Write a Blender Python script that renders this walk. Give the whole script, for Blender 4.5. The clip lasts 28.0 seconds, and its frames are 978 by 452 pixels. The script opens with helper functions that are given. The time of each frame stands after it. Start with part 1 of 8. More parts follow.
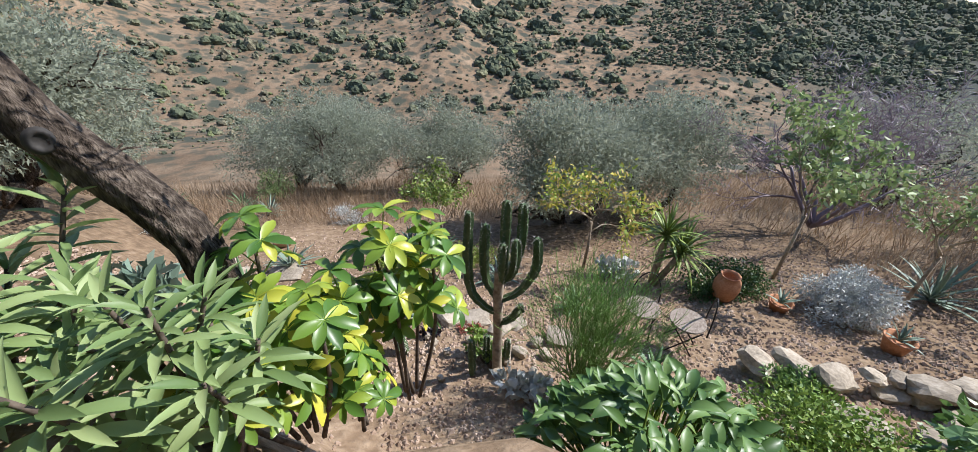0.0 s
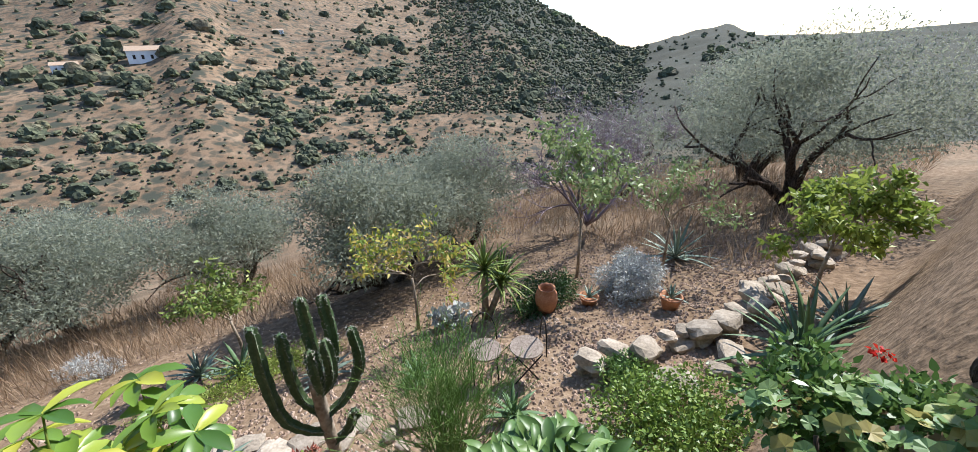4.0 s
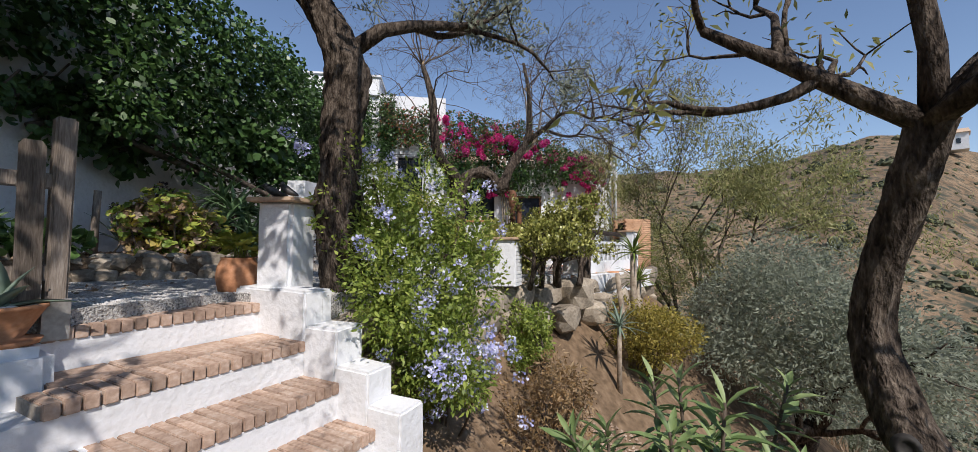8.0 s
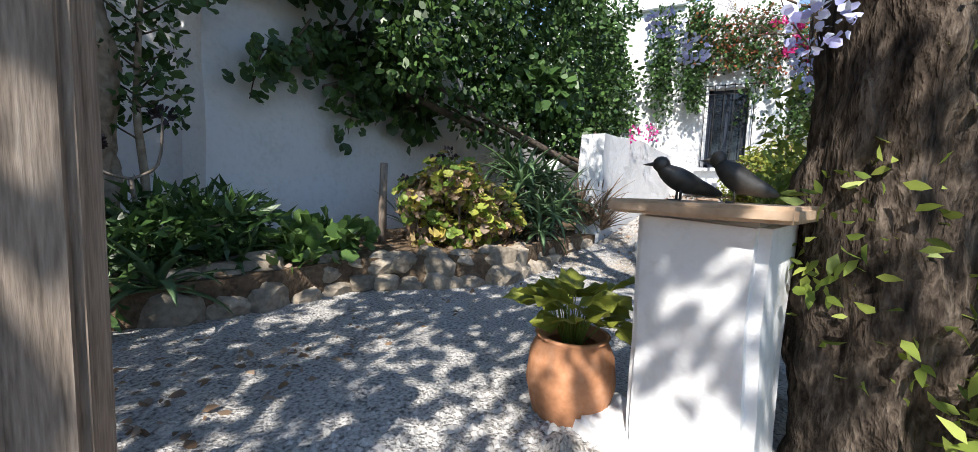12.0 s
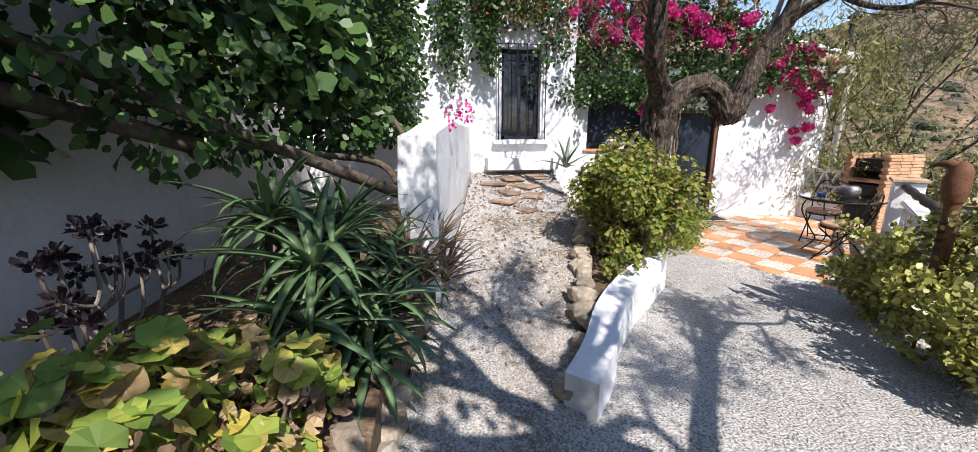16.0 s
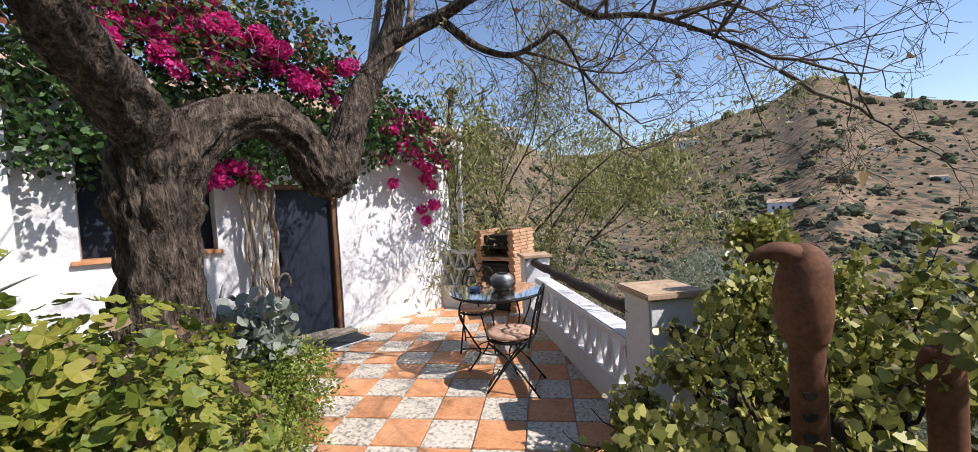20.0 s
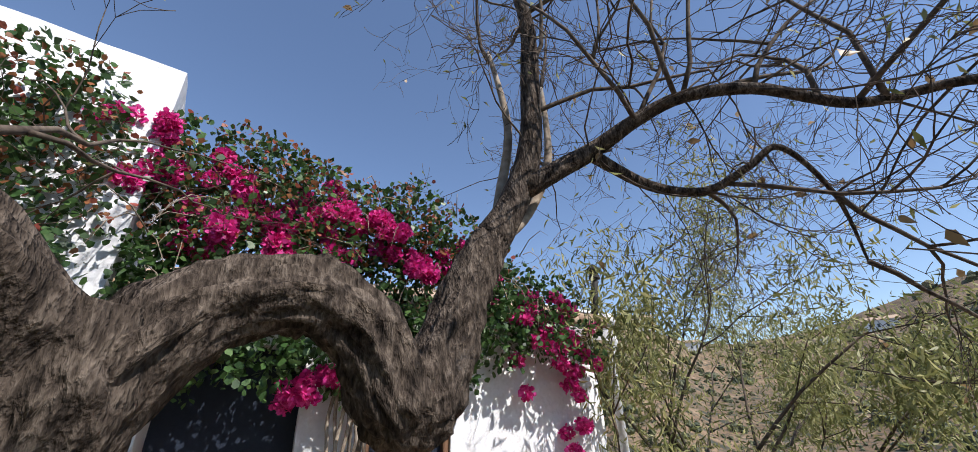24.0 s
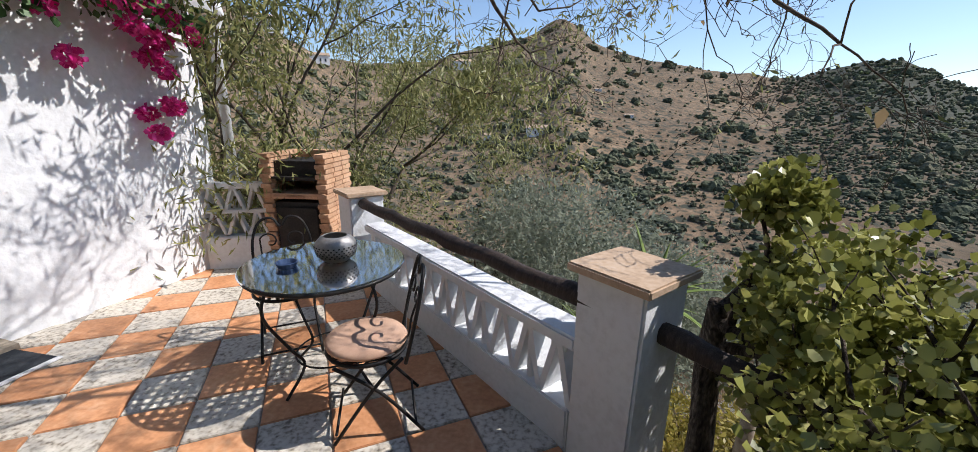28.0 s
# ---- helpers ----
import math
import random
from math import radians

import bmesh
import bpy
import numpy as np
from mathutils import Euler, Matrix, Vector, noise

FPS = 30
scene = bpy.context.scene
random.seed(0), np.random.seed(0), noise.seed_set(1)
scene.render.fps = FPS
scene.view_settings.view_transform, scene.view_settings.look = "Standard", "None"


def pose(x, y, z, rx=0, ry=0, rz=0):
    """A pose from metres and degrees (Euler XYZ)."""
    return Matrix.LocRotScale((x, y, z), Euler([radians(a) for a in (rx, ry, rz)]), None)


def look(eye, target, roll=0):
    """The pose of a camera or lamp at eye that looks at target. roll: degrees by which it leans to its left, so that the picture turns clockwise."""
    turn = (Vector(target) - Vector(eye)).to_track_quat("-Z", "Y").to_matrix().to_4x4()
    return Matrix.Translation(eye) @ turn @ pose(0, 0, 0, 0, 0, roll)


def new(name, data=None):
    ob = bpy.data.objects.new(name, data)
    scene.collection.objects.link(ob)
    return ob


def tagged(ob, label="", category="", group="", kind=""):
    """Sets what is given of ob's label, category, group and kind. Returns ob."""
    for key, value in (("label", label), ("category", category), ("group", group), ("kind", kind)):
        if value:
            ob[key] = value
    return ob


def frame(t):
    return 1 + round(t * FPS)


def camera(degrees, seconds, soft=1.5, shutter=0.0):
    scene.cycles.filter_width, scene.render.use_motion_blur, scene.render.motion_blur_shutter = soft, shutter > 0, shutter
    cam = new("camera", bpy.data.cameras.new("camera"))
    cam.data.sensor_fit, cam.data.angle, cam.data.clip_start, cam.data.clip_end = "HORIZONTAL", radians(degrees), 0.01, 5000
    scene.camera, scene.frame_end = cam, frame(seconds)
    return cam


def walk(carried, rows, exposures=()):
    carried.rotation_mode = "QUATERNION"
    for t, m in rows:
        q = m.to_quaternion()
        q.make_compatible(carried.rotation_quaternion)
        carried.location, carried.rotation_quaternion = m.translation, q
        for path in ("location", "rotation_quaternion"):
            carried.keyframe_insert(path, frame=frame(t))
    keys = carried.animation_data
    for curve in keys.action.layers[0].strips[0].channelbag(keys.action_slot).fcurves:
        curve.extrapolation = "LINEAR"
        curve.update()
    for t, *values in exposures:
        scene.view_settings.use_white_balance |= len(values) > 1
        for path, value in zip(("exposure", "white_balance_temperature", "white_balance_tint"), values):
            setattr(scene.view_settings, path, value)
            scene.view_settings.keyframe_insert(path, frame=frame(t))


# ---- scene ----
import functools


# ---- camera and walk ----
cam = camera(101.44, 28.0, 0.8)
WALK = (
    (0, 8.487, 0.382, 0.311, -7.00, -32.35, 1.77),
    (0.5, 8.585, 0.542, 0.304, -25.84, -37.60, -1.21),
    (1, 8.694, 0.598, 0.293, -35.23, -38.44, -0.96),
    (1.5, 8.776, 0.612, 0.292, -46.34, -36.80, 0.97),
    (2, 8.846, 0.601, 0.285, -56.50, -33.63, 2.05),
    (2.5, 8.869, 0.591, 0.292, -63.63, -29.50, 2.40),
    (4.5, 8.671, 0.676, 0.279, -17.12, -25.35, -1.07),
    (5, 8.587, 0.679, 0.270, 3.61, -26.73, -0.60),
    (5.5, 8.539, 0.623, 0.282, 22.46, -26.06, -0.63),
    (6, 8.495, 0.541, 0.310, 40.17, -21.45, -0.37),
    (6.5, 8.440, 0.431, 0.347, 52.46, -15.64, -1.57),
    (7, 8.394, 0.334, 0.390, 61.76, -9.28, 0.90),
    (7.5, 8.370, 0.235, 0.431, 77.39, -2.06, -0.03),
    (8, 8.381, 0.190, 0.480, 82.96, 2.96, 0.59),
    (8.5, 8.361, 0.171, 0.486, 83.96, 2.70, 0.77),
    (9, 8.252, 0.122, 0.455, 89.06, -1.26, -0.40),
    (9.5, 7.945, 0.071, 0.457, 100.22, -0.83, -0.58),
    (10, 7.532, -0.062, 0.455, 102.57, -3.05, -0.01),
    (10.5, 7.131, -0.240, 0.484, 101.87, -3.85, 0.26),
    (11, 6.724, -0.459, 0.635, 113.88, -8.13, -2.59),
    (11.5, 6.488, -0.778, 0.699, 116.76, -2.91, -1.23),
    (12, 6.297, -1.043, 0.845, 117.22, -5.23, 2.09),
    (12.5, 5.995, -1.139, 0.972, 117.55, -5.80, 0.37),
    (13, 5.805, -1.303, 1.058, 109.45, -10.24, 2.96),
    (13.5, 5.562, -1.335, 1.209, 89.96, -10.73, 0.99),
    (15.5, 4.712, -1.967, 1.590, 76.62, -11.27, 0.15),
    (16, 4.366, -2.052, 1.599, 83.06, -13.60, -0.18),
    (16.5, 4.012, -1.901, 1.570, 86.88, -13.04, -1.12),
    (17, 3.658, -1.668, 1.568, 84.60, -9.93, 0.32),
    (17.5, 3.351, -1.343, 1.553, 75.07, -11.03, 0.10),
    (18, 3.124, -0.979, 1.515, 63.51, -15.78, 1.56),
    (18.5, 2.870, -0.664, 1.534, 52.21, -9.21, -1.24),
    (19, 2.632, -0.423, 1.529, 48.19, -4.31, -1.79),
    (19.5, 2.386, -0.249, 1.525, 41.29, -2.12, -2.20),
    (20, 2.069, -0.061, 1.523, 35.78, -2.49, -2.73),
    (20.5, 1.890, 0.209, 1.444, 37.62, -6.84, -2.49),
    (21, 1.645, 0.463, 1.397, 35.49, -7.07, -0.62),
    (21.5, 1.404, 0.622, 1.458, 44.75, -2.13, -1.88),
    (22, 1.254, 0.711, 1.501, 62.69, 6.47, -0.88),
    (22.5, 1.172, 0.755, 1.517, 70.83, 10.18, -0.16),
    (24.5, 0.998, 0.835, 1.782, 42.34, 26.98, -2.41),
    (25, 0.990, 0.876, 1.753, 29.34, 17.01, -0.54),
    (25.5, 0.931, 0.943, 1.730, 23.08, 0.11, -1.57),
    (26, 0.941, 0.971, 1.615, 21.98, -9.83, -1.05),
    (26.5, 0.977, 0.975, 1.581, 17.37, -13.56, -0.56),
    (27, 1.016, 0.987, 1.569, 10.92, -13.49, -0.46),
    (27.5, 1.035, 0.973, 1.560, 5.77, -14.40, -1.48),
    (28, 0.999, 0.977, 1.552, 5.29, -14.81, 1.06),
)


def aimed(x, y, z, yaw, pitch, roll):
    a, b = radians(yaw), radians(pitch)
    ahead = Vector((-math.sin(a) * math.cos(b), math.cos(a) * math.cos(b), math.sin(b)))
    return look((x, y, z), Vector((x, y, z)) + ahead, roll)


walk(cam, [(row[0], aimed(*row[1:])) for row in WALK], ((0.0, 0.9, 6250, 13), (2.5, 1.15, 6200, 14), (4.5, 0.9, 6250, 13), (6.0, 0.6, 6350, 13), (7.0, 0.15, 6500, 14), (8.0, 0.1, 6600, 15), (9.0, 0.1, 6600, 15), (11.0, 0.35, 6400, 11), (12.0, 0.98, 6600, 12), (12.6, 1.2, 7000, 13), (13.5, 1.15, 7000, 14), (16.0, 0.75, 6600, 16), (17.0, 0.65, 6600, 16), (18.0, 0.35, 6600, 16), (20.5, 0.5, 6550, 17), (22.2, 0.5, 6400, 14), (25.0, 0.42, 6450, 15), (26.0, 0.36, 6450, 15), (27.0, 0.32, 6350, 14), (28.0, 0.32, 6350, 14)))


# ---- world, sun, exposure ----
SUN_WAY = Vector((0.67, 0.14, 0.725)).normalized()
world = bpy.data.worlds.new("sky")
scene.world = world
world.use_nodes = True
wn, wl = world.node_tree.nodes, world.node_tree.links
sky = wn.new("ShaderNodeTexSky")
sky.sky_type, sky.sun_disc = "NISHITA", False
sky.sun_elevation = math.asin(SUN_WAY.z)
sky.sun_rotation = math.atan2(SUN_WAY.x, SUN_WAY.y)
sky.air_density, sky.dust_density, sky.ozone_density = 1.0, 0.15, 2.4
wl.new(sky.outputs[0], wn["Background"].inputs[0])
wn["Background"].inputs[1].default_value = 0.128
sun = new("sun", bpy.data.lights.new("sun", "SUN"))
sun.data.energy, sun.data.angle, sun.data.color = 4.5, radians(0.55), (1.0, 0.97, 0.92)
sun.matrix_world = look(SUN_WAY * 60, (0, 0, 0))


# ---- materials ----
def shader(name, rough=0.8, metal=0.0, spec=0.3):
    m = bpy.data.materials.new(name)
    m.use_nodes = True
    bsdf = m.node_tree.nodes["Principled BSDF"]
    bsdf.inputs["Roughness"].default_value, bsdf.inputs["Metallic"].default_value = rough, metal
    bsdf.inputs["Specular IOR Level"].default_value = spec
    return m, m.node_tree.nodes, m.node_tree.links, bsdf


def ramp(nodes, stops):
    r = nodes.new("ShaderNodeValToRGB")
    while len(r.color_ramp.elements) < len(stops):
        r.color_ramp.elements.new(0.5)
    for e, (at, c) in zip(r.color_ramp.elements, stops):
        e.position, e.color = at, (*c, 1)
    return r


def surface(name, stops, scale=3.0, fine=40.0, bump=0.3, depth=0.01, rough=0.85, metal=0.0, spec=0.3, vary=0.0, stretch=None, mixin=0.5):
    """A two-scale noise surface in object coordinates; vary: brightness that changes from object to object."""
    m, n, l, bsdf = shader(name, rough, metal, spec)
    geo = n.new("ShaderNodeNewGeometry")
    place = geo.outputs["Position"]
    if stretch:
        mp = n.new("ShaderNodeMapping")
        tc = n.new("ShaderNodeTexCoord")
        mp.inputs["Scale"].default_value = stretch
        l.new(tc.outputs["Object"], mp.inputs[0])
        place = mp.outputs[0]
    big, small = n.new("ShaderNodeTexNoise"), n.new("ShaderNodeTexNoise")
    big.inputs["Scale"].default_value, big.inputs["Detail"].default_value = scale, 5
    small.inputs["Scale"].default_value, small.inputs["Detail"].default_value = fine, 4
    l.new(place, big.inputs["Vector"])
    l.new(place, small.inputs["Vector"])
    mix = n.new("ShaderNodeMix")
    mix.inputs[0].default_value = mixin
    l.new(big.outputs[0], mix.inputs[2])
    l.new(small.outputs[0], mix.inputs[3])
    r = ramp(n, stops)
    l.new(mix.outputs[0], r.inputs[0])
    colour = r.outputs[0]
    if vary:
        info, hsv, mr = n.new("ShaderNodeObjectInfo"), n.new("ShaderNodeHueSaturation"), n.new("ShaderNodeMapRange")
        mr.inputs["To Min"].default_value, mr.inputs["To Max"].default_value = 1 - vary, 1 + vary
        l.new(info.outputs["Random"], mr.inputs[0])
        l.new(mr.outputs[0], hsv.inputs["Value"])
        l.new(colour, hsv.inputs["Color"])
        colour = hsv.outputs[0]
    l.new(colour, bsdf.inputs["Base Color"])
    if bump:
        b = n.new("ShaderNodeBump")
        b.inputs["Strength"].default_value, b.inputs["Distance"].default_value = bump, depth
        l.new(mix.outputs[0], b.inputs["Height"])
        l.new(b.outputs[0], bsdf.inputs["Normal"])
    return m


def leafage(name, colours, through_light=0.35, rough=0.5, spec=0.4):
    """Leaves: every island takes its own colour, and some light passes through."""
    m, n, l, bsdf = shader(name, rough, 0, spec)
    geo = n.new("ShaderNodeNewGeometry")
    r = ramp(n, [(i / max(1, len(colours) - 1), c) for i, c in enumerate(colours)])
    l.new(geo.outputs["Random Per Island"], r.inputs[0])
    l.new(r.outputs[0], bsdf.inputs["Base Color"])
    tr, mx = n.new("ShaderNodeBsdfTranslucent"), n.new("ShaderNodeMixShader")
    mx.inputs[0].default_value = through_light
    l.new(r.outputs[0], tr.inputs[0])
    l.new(bsdf.outputs[0], mx.inputs[1])
    l.new(tr.outputs[0], mx.inputs[2])
    l.new(mx.outputs[0], n["Material Output"].inputs[0])
    return m


plaster = surface("white_plaster", [(0.28, (0.6, 0.6, 0.59)), (0.5, (0.715, 0.72, 0.72)), (0.8, (0.755, 0.76, 0.765))], 2.2, 26, 0.7, 0.018, 0.9, spec=0.15)
gravel = surface("gravel", [(0.34, (0.13, 0.125, 0.12)), (0.46, (0.38, 0.365, 0.34)), (0.62, (0.60, 0.58, 0.54))], 6, 75, 1.0, 0.03, 0.9, mixin=0.85)
gravel_stone = surface("gravel_stone", [(0.3, (0.26, 0.25, 0.24)), (0.5, (0.48, 0.46, 0.43)), (0.7, (0.64, 0.62, 0.58))], 9, 30, 0.2, 0.004, 0.85, mixin=0.3)
path_stone = surface("path_stone", [(0.3, (0.14, 0.12, 0.1)), (0.5, (0.3, 0.265, 0.22)), (0.7, (0.47, 0.43, 0.37))], 4, 30, 0.2, 0.004, 0.9, mixin=0.4)
earth = surface("dry_earth", [(0.3, (0.17, 0.115, 0.07)), (0.5, (0.33, 0.235, 0.155)), (0.7, (0.47, 0.37, 0.265))], 0.9, 22, 0.9, 0.05, 0.95, mixin=0.55, spec=0.1)
bed_soil = surface("bed_soil", [(0.3, (0.06, 0.042, 0.028)), (0.5, (0.15, 0.105, 0.068)), (0.72, (0.27, 0.2, 0.135))], 3, 30, 1.0, 0.04, 0.95, spec=0.1)
terracotta_tile = surface("terracotta_tile", [(0.32, (0.48, 0.205, 0.09)), (0.52, (0.64, 0.305, 0.145)), (0.72, (0.73, 0.42, 0.24))], 4, 35, 0.15, 0.004, 0.55, vary=0.14)
grout = surface("grout", [(0.35, (0.26, 0.23, 0.19)), (0.65, (0.40, 0.36, 0.31))], 6, 60, 0.3, 0.004, 0.95)
brick_clay = surface("brick_clay", [(0.32, (0.27, 0.18, 0.13)), (0.52, (0.42, 0.30, 0.225)), (0.72, (0.56, 0.46, 0.38))], 5, 40, 0.5, 0.006, 0.9, vary=0.2)
bbq_brick = surface("bbq_brick", [(0.32, (0.40, 0.215, 0.115)), (0.52, (0.54, 0.325, 0.195)), (0.72, (0.62, 0.42, 0.28))], 5, 45, 0.35, 0.004, 0.85, vary=0.16)
tan_clay = surface("tan_clay", [(0.3, (0.34, 0.235, 0.15)), (0.52, (0.49, 0.35, 0.235)), (0.75, (0.58, 0.45, 0.33))], 6, 40, 0.35, 0.005, 0.85)
clay = surface("clay", [(0.3, (0.30, 0.13, 0.06)), (0.52, (0.45, 0.21, 0.105)), (0.75, (0.55, 0.31, 0.19))], 6, 40, 0.25, 0.004, 0.8)
rust = surface("rusted_iron", [(0.3, (0.075, 0.035, 0.02)), (0.52, (0.16, 0.072, 0.038)), (0.75, (0.24, 0.115, 0.06))], 9, 70, 0.35, 0.003, 0.75, 0.25)
stone = surface("field_stone", [(0.3, (0.15, 0.125, 0.095)), (0.5, (0.31, 0.26, 0.195)), (0.72, (0.46, 0.40, 0.32))], 5, 30, 0.7, 0.015, 0.9, vary=0.25)
slope_stone = surface("slope_stone", [(0.3, (0.14, 0.095, 0.065)), (0.5, (0.29, 0.205, 0.145)), (0.72, (0.46, 0.37, 0.29))], 3, 20, 0.3, 0.006, 0.95, mixin=0.3)
grey_wood = surface("weathered_wood", [(0.34, (0.095, 0.075, 0.058)), (0.52, (0.215, 0.175, 0.14)), (0.7, (0.33, 0.285, 0.235))], 3, 16, 0.6, 0.008, 0.9, stretch=(14, 14, 1.2), vary=0.12)
dark_wood = surface("dark_pole_wood", [(0.34, (0.022, 0.015, 0.012)), (0.55, (0.06, 0.043, 0.034)), (0.75, (0.12, 0.09, 0.07))], 3, 14, 0.6, 0.008, 0.65, stretch=(20, 20, 1.5))
door_wood = surface("brown_frame_wood", [(0.34, (0.10, 0.05, 0.025)), (0.55, (0.18, 0.095, 0.05)), (0.75, (0.24, 0.14, 0.08))], 3, 14, 0.3, 0.004, 0.6, stretch=(20, 20, 1.5))
navy = surface("dark_navy", [(0.3, (0.012, 0.017, 0.03)), (0.7, (0.02, 0.028, 0.045))], 3, 40, 0.1, 0.002, 0.5)
iron = surface("black_iron", [(0.3, (0.012, 0.012, 0.012)), (0.7, (0.035, 0.032, 0.03))], 8, 60, 0.2, 0.001, 0.5, 0.5)
bark = surface("dark_bark", [(0.36, (0.018, 0.014, 0.011)), (0.5, (0.074, 0.057, 0.044)), (0.66, (0.19, 0.152, 0.118))], 8, 28, 1.0, 0.05, 0.95, stretch=(3.4, 3.4, 1.1), spec=0.1, mixin=0.4)
pale_bark = surface("pale_bark", [(0.36, (0.16, 0.12, 0.085)), (0.5, (0.29, 0.235, 0.175)), (0.66, (0.42, 0.36, 0.28))], 5, 22, 0.7, 0.02, 0.95, spec=0.1)
twig = surface("twig_bark", [(0.36, (0.05, 0.038, 0.03)), (0.6, (0.15, 0.118, 0.09))], 5, 30, 0.3, 0.004, 0.9, spec=0.1)
cactus_green = surface("cactus_green", [(0.32, (0.035, 0.062, 0.025)), (0.55, (0.075, 0.12, 0.05)), (0.75, (0.15, 0.17, 0.09))], 6, 40, 0.25, 0.004, 0.6)
cushion_cloth = surface("peach_cushion", [(0.3, (0.50, 0.30, 0.20)), (0.7, (0.60, 0.40, 0.285))], 8, 160, 0.2, 0.002, 0.95, spec=0.05)
pewter = surface("pewter", [(0.3, (0.26, 0.24, 0.22)), (0.7, (0.5, 0.47, 0.43))], 8, 50, 0.3, 0.002, 0.5, 0.6)
bronze = surface("dark_bronze", [(0.3, (0.035, 0.033, 0.03)), (0.7, (0.10, 0.095, 0.088))], 10, 60, 0.3, 0.003, 0.5, 0.5)
rubber = surface("dark_mat", [(0.3, (0.02, 0.024, 0.028)), (0.7, (0.05, 0.056, 0.064))], 20, 120, 0.5, 0.004, 0.85)
ceramic = surface("white_ceramic", [(0.3, (0.55, 0.53, 0.49)), (0.7, (0.76, 0.74, 0.70))], 8, 50, 0.1, 0.002, 0.35)
roof_tile = surface("old_roof_tile", [(0.3, (0.33, 0.22, 0.14)), (0.7, (0.52, 0.40, 0.29))], 5, 30, 0.4, 0.01, 0.9, vary=0.2)
# soot on steel, and the shade inside holes painted as black
soot_or_hole = surface("soot_or_hole_black", [(0.3, (0.015, 0.014, 0.013)), (0.7, (0.05, 0.045, 0.04))], 8, 60, 0.3, 0.003, 0.7, 0.3)

# mottled pale terrazzo tile
mottled_tile, _n, _l, _b = shader("mottled_tile", 0.6)
_geo, _vor, _noi = _n.new("ShaderNodeNewGeometry"), _n.new("ShaderNodeTexNoise"), _n.new("ShaderNodeTexNoise")
_vor.inputs["Scale"].default_value, _vor.inputs["Detail"].default_value = 34, 3
_noi.inputs["Scale"].default_value = 3
_rmp = ramp(_n, [(0.34, (0.2, 0.165, 0.125)), (0.43, (0.45, 0.395, 0.315)), (0.53, (0.62, 0.565, 0.475)), (0.7, (0.69, 0.64, 0.55))])
_l.new(_geo.outputs["Position"], _vor.inputs["Vector"])
_l.new(_geo.outputs["Position"], _noi.inputs["Vector"])
_mix = _n.new("ShaderNodeMix")
_mix.inputs[0].default_value = 0.22
_l.new(_vor.outputs[0], _mix.inputs[2])
_l.new(_noi.outputs[0], _mix.inputs[3])
_l.new(_mix.outputs[0], _rmp.inputs[0])
_l.new(_rmp.outputs[0], _b.inputs["Base Color"])

glass, _n, _l, _b = shader("clear_glass", 0.03, 0, 0.5)
_b.inputs["Transmission Weight"].default_value, _b.inputs["IOR"].default_value = 1.0, 1.1
_b.inputs["Roughness"].default_value = 0.06
_b.inputs["Base Color"].default_value = (0.72, 0.84, 0.84, 1)
dark_glass = surface("dark_window_glass", [(0.3, (0.008, 0.01, 0.014)), (0.7, (0.016, 0.02, 0.026))], 2, 10, 0, 0, 0.08, spec=0.6)

olive_leaf = leafage("olive_leaf", [(0.198, 0.218, 0.156), (0.252, 0.278, 0.202), (0.318, 0.342, 0.258)], 0.45, 0.75, 0.2)
dry_leaf = leafage("dry_leaf", [(0.22, 0.13, 0.055), (0.34, 0.22, 0.10), (0.42, 0.30, 0.17)], 0.3)
willow_leaf = leafage("willow_leaf", [(0.15, 0.165, 0.05), (0.27, 0.275, 0.095), (0.41, 0.385, 0.16)], 0.4)
vine_leaf = leafage("vine_leaf", [(0.024, 0.054, 0.016), (0.052, 0.11, 0.029), (0.1, 0.185, 0.052)], 0.25, 0.4)
plumbago_leaf = leafage("plumbago_leaf", [(0.12, 0.175, 0.03), (0.235, 0.31, 0.055), (0.39, 0.45, 0.1)], 0.4)
plumbago_petal = leafage("plumbago_petal", [(0.44, 0.44, 0.8), (0.62, 0.63, 0.88), (0.82, 0.83, 0.9)], 0.35)
bract = leafage("magenta_bract", [(0.52, 0.015, 0.16), (0.76, 0.04, 0.3), (0.88, 0.13, 0.45)], 0.4)
bract_brown = leafage("faded_bract", [(0.22, 0.085, 0.035), (0.34, 0.14, 0.055), (0.42, 0.10, 0.08)], 0.35)
geranium_leaf = leafage("geranium_leaf", [(0.075, 0.115, 0.016), (0.15, 0.195, 0.028), (0.24, 0.26, 0.042), (0.34, 0.31, 0.06)], 0.35)
ivy_leaf = leafage("ivy_leaf", [(0.08, 0.16, 0.055), (0.13, 0.235, 0.08), (0.19, 0.3, 0.11), (0.26, 0.35, 0.12), (0.38, 0.3, 0.1)], 0.35, 0.5)
yellow_leaf = leafage("yellowing_leaf", [(0.13, 0.21, 0.04), (0.24, 0.35, 0.065), (0.42, 0.45, 0.085), (0.58, 0.47, 0.1), (0.5, 0.36, 0.2)], 0.4)
golden_leaf = leafage("golden_leaf", [(0.17, 0.15, 0.03), (0.3, 0.25, 0.05), (0.42, 0.33, 0.075)], 0.35)
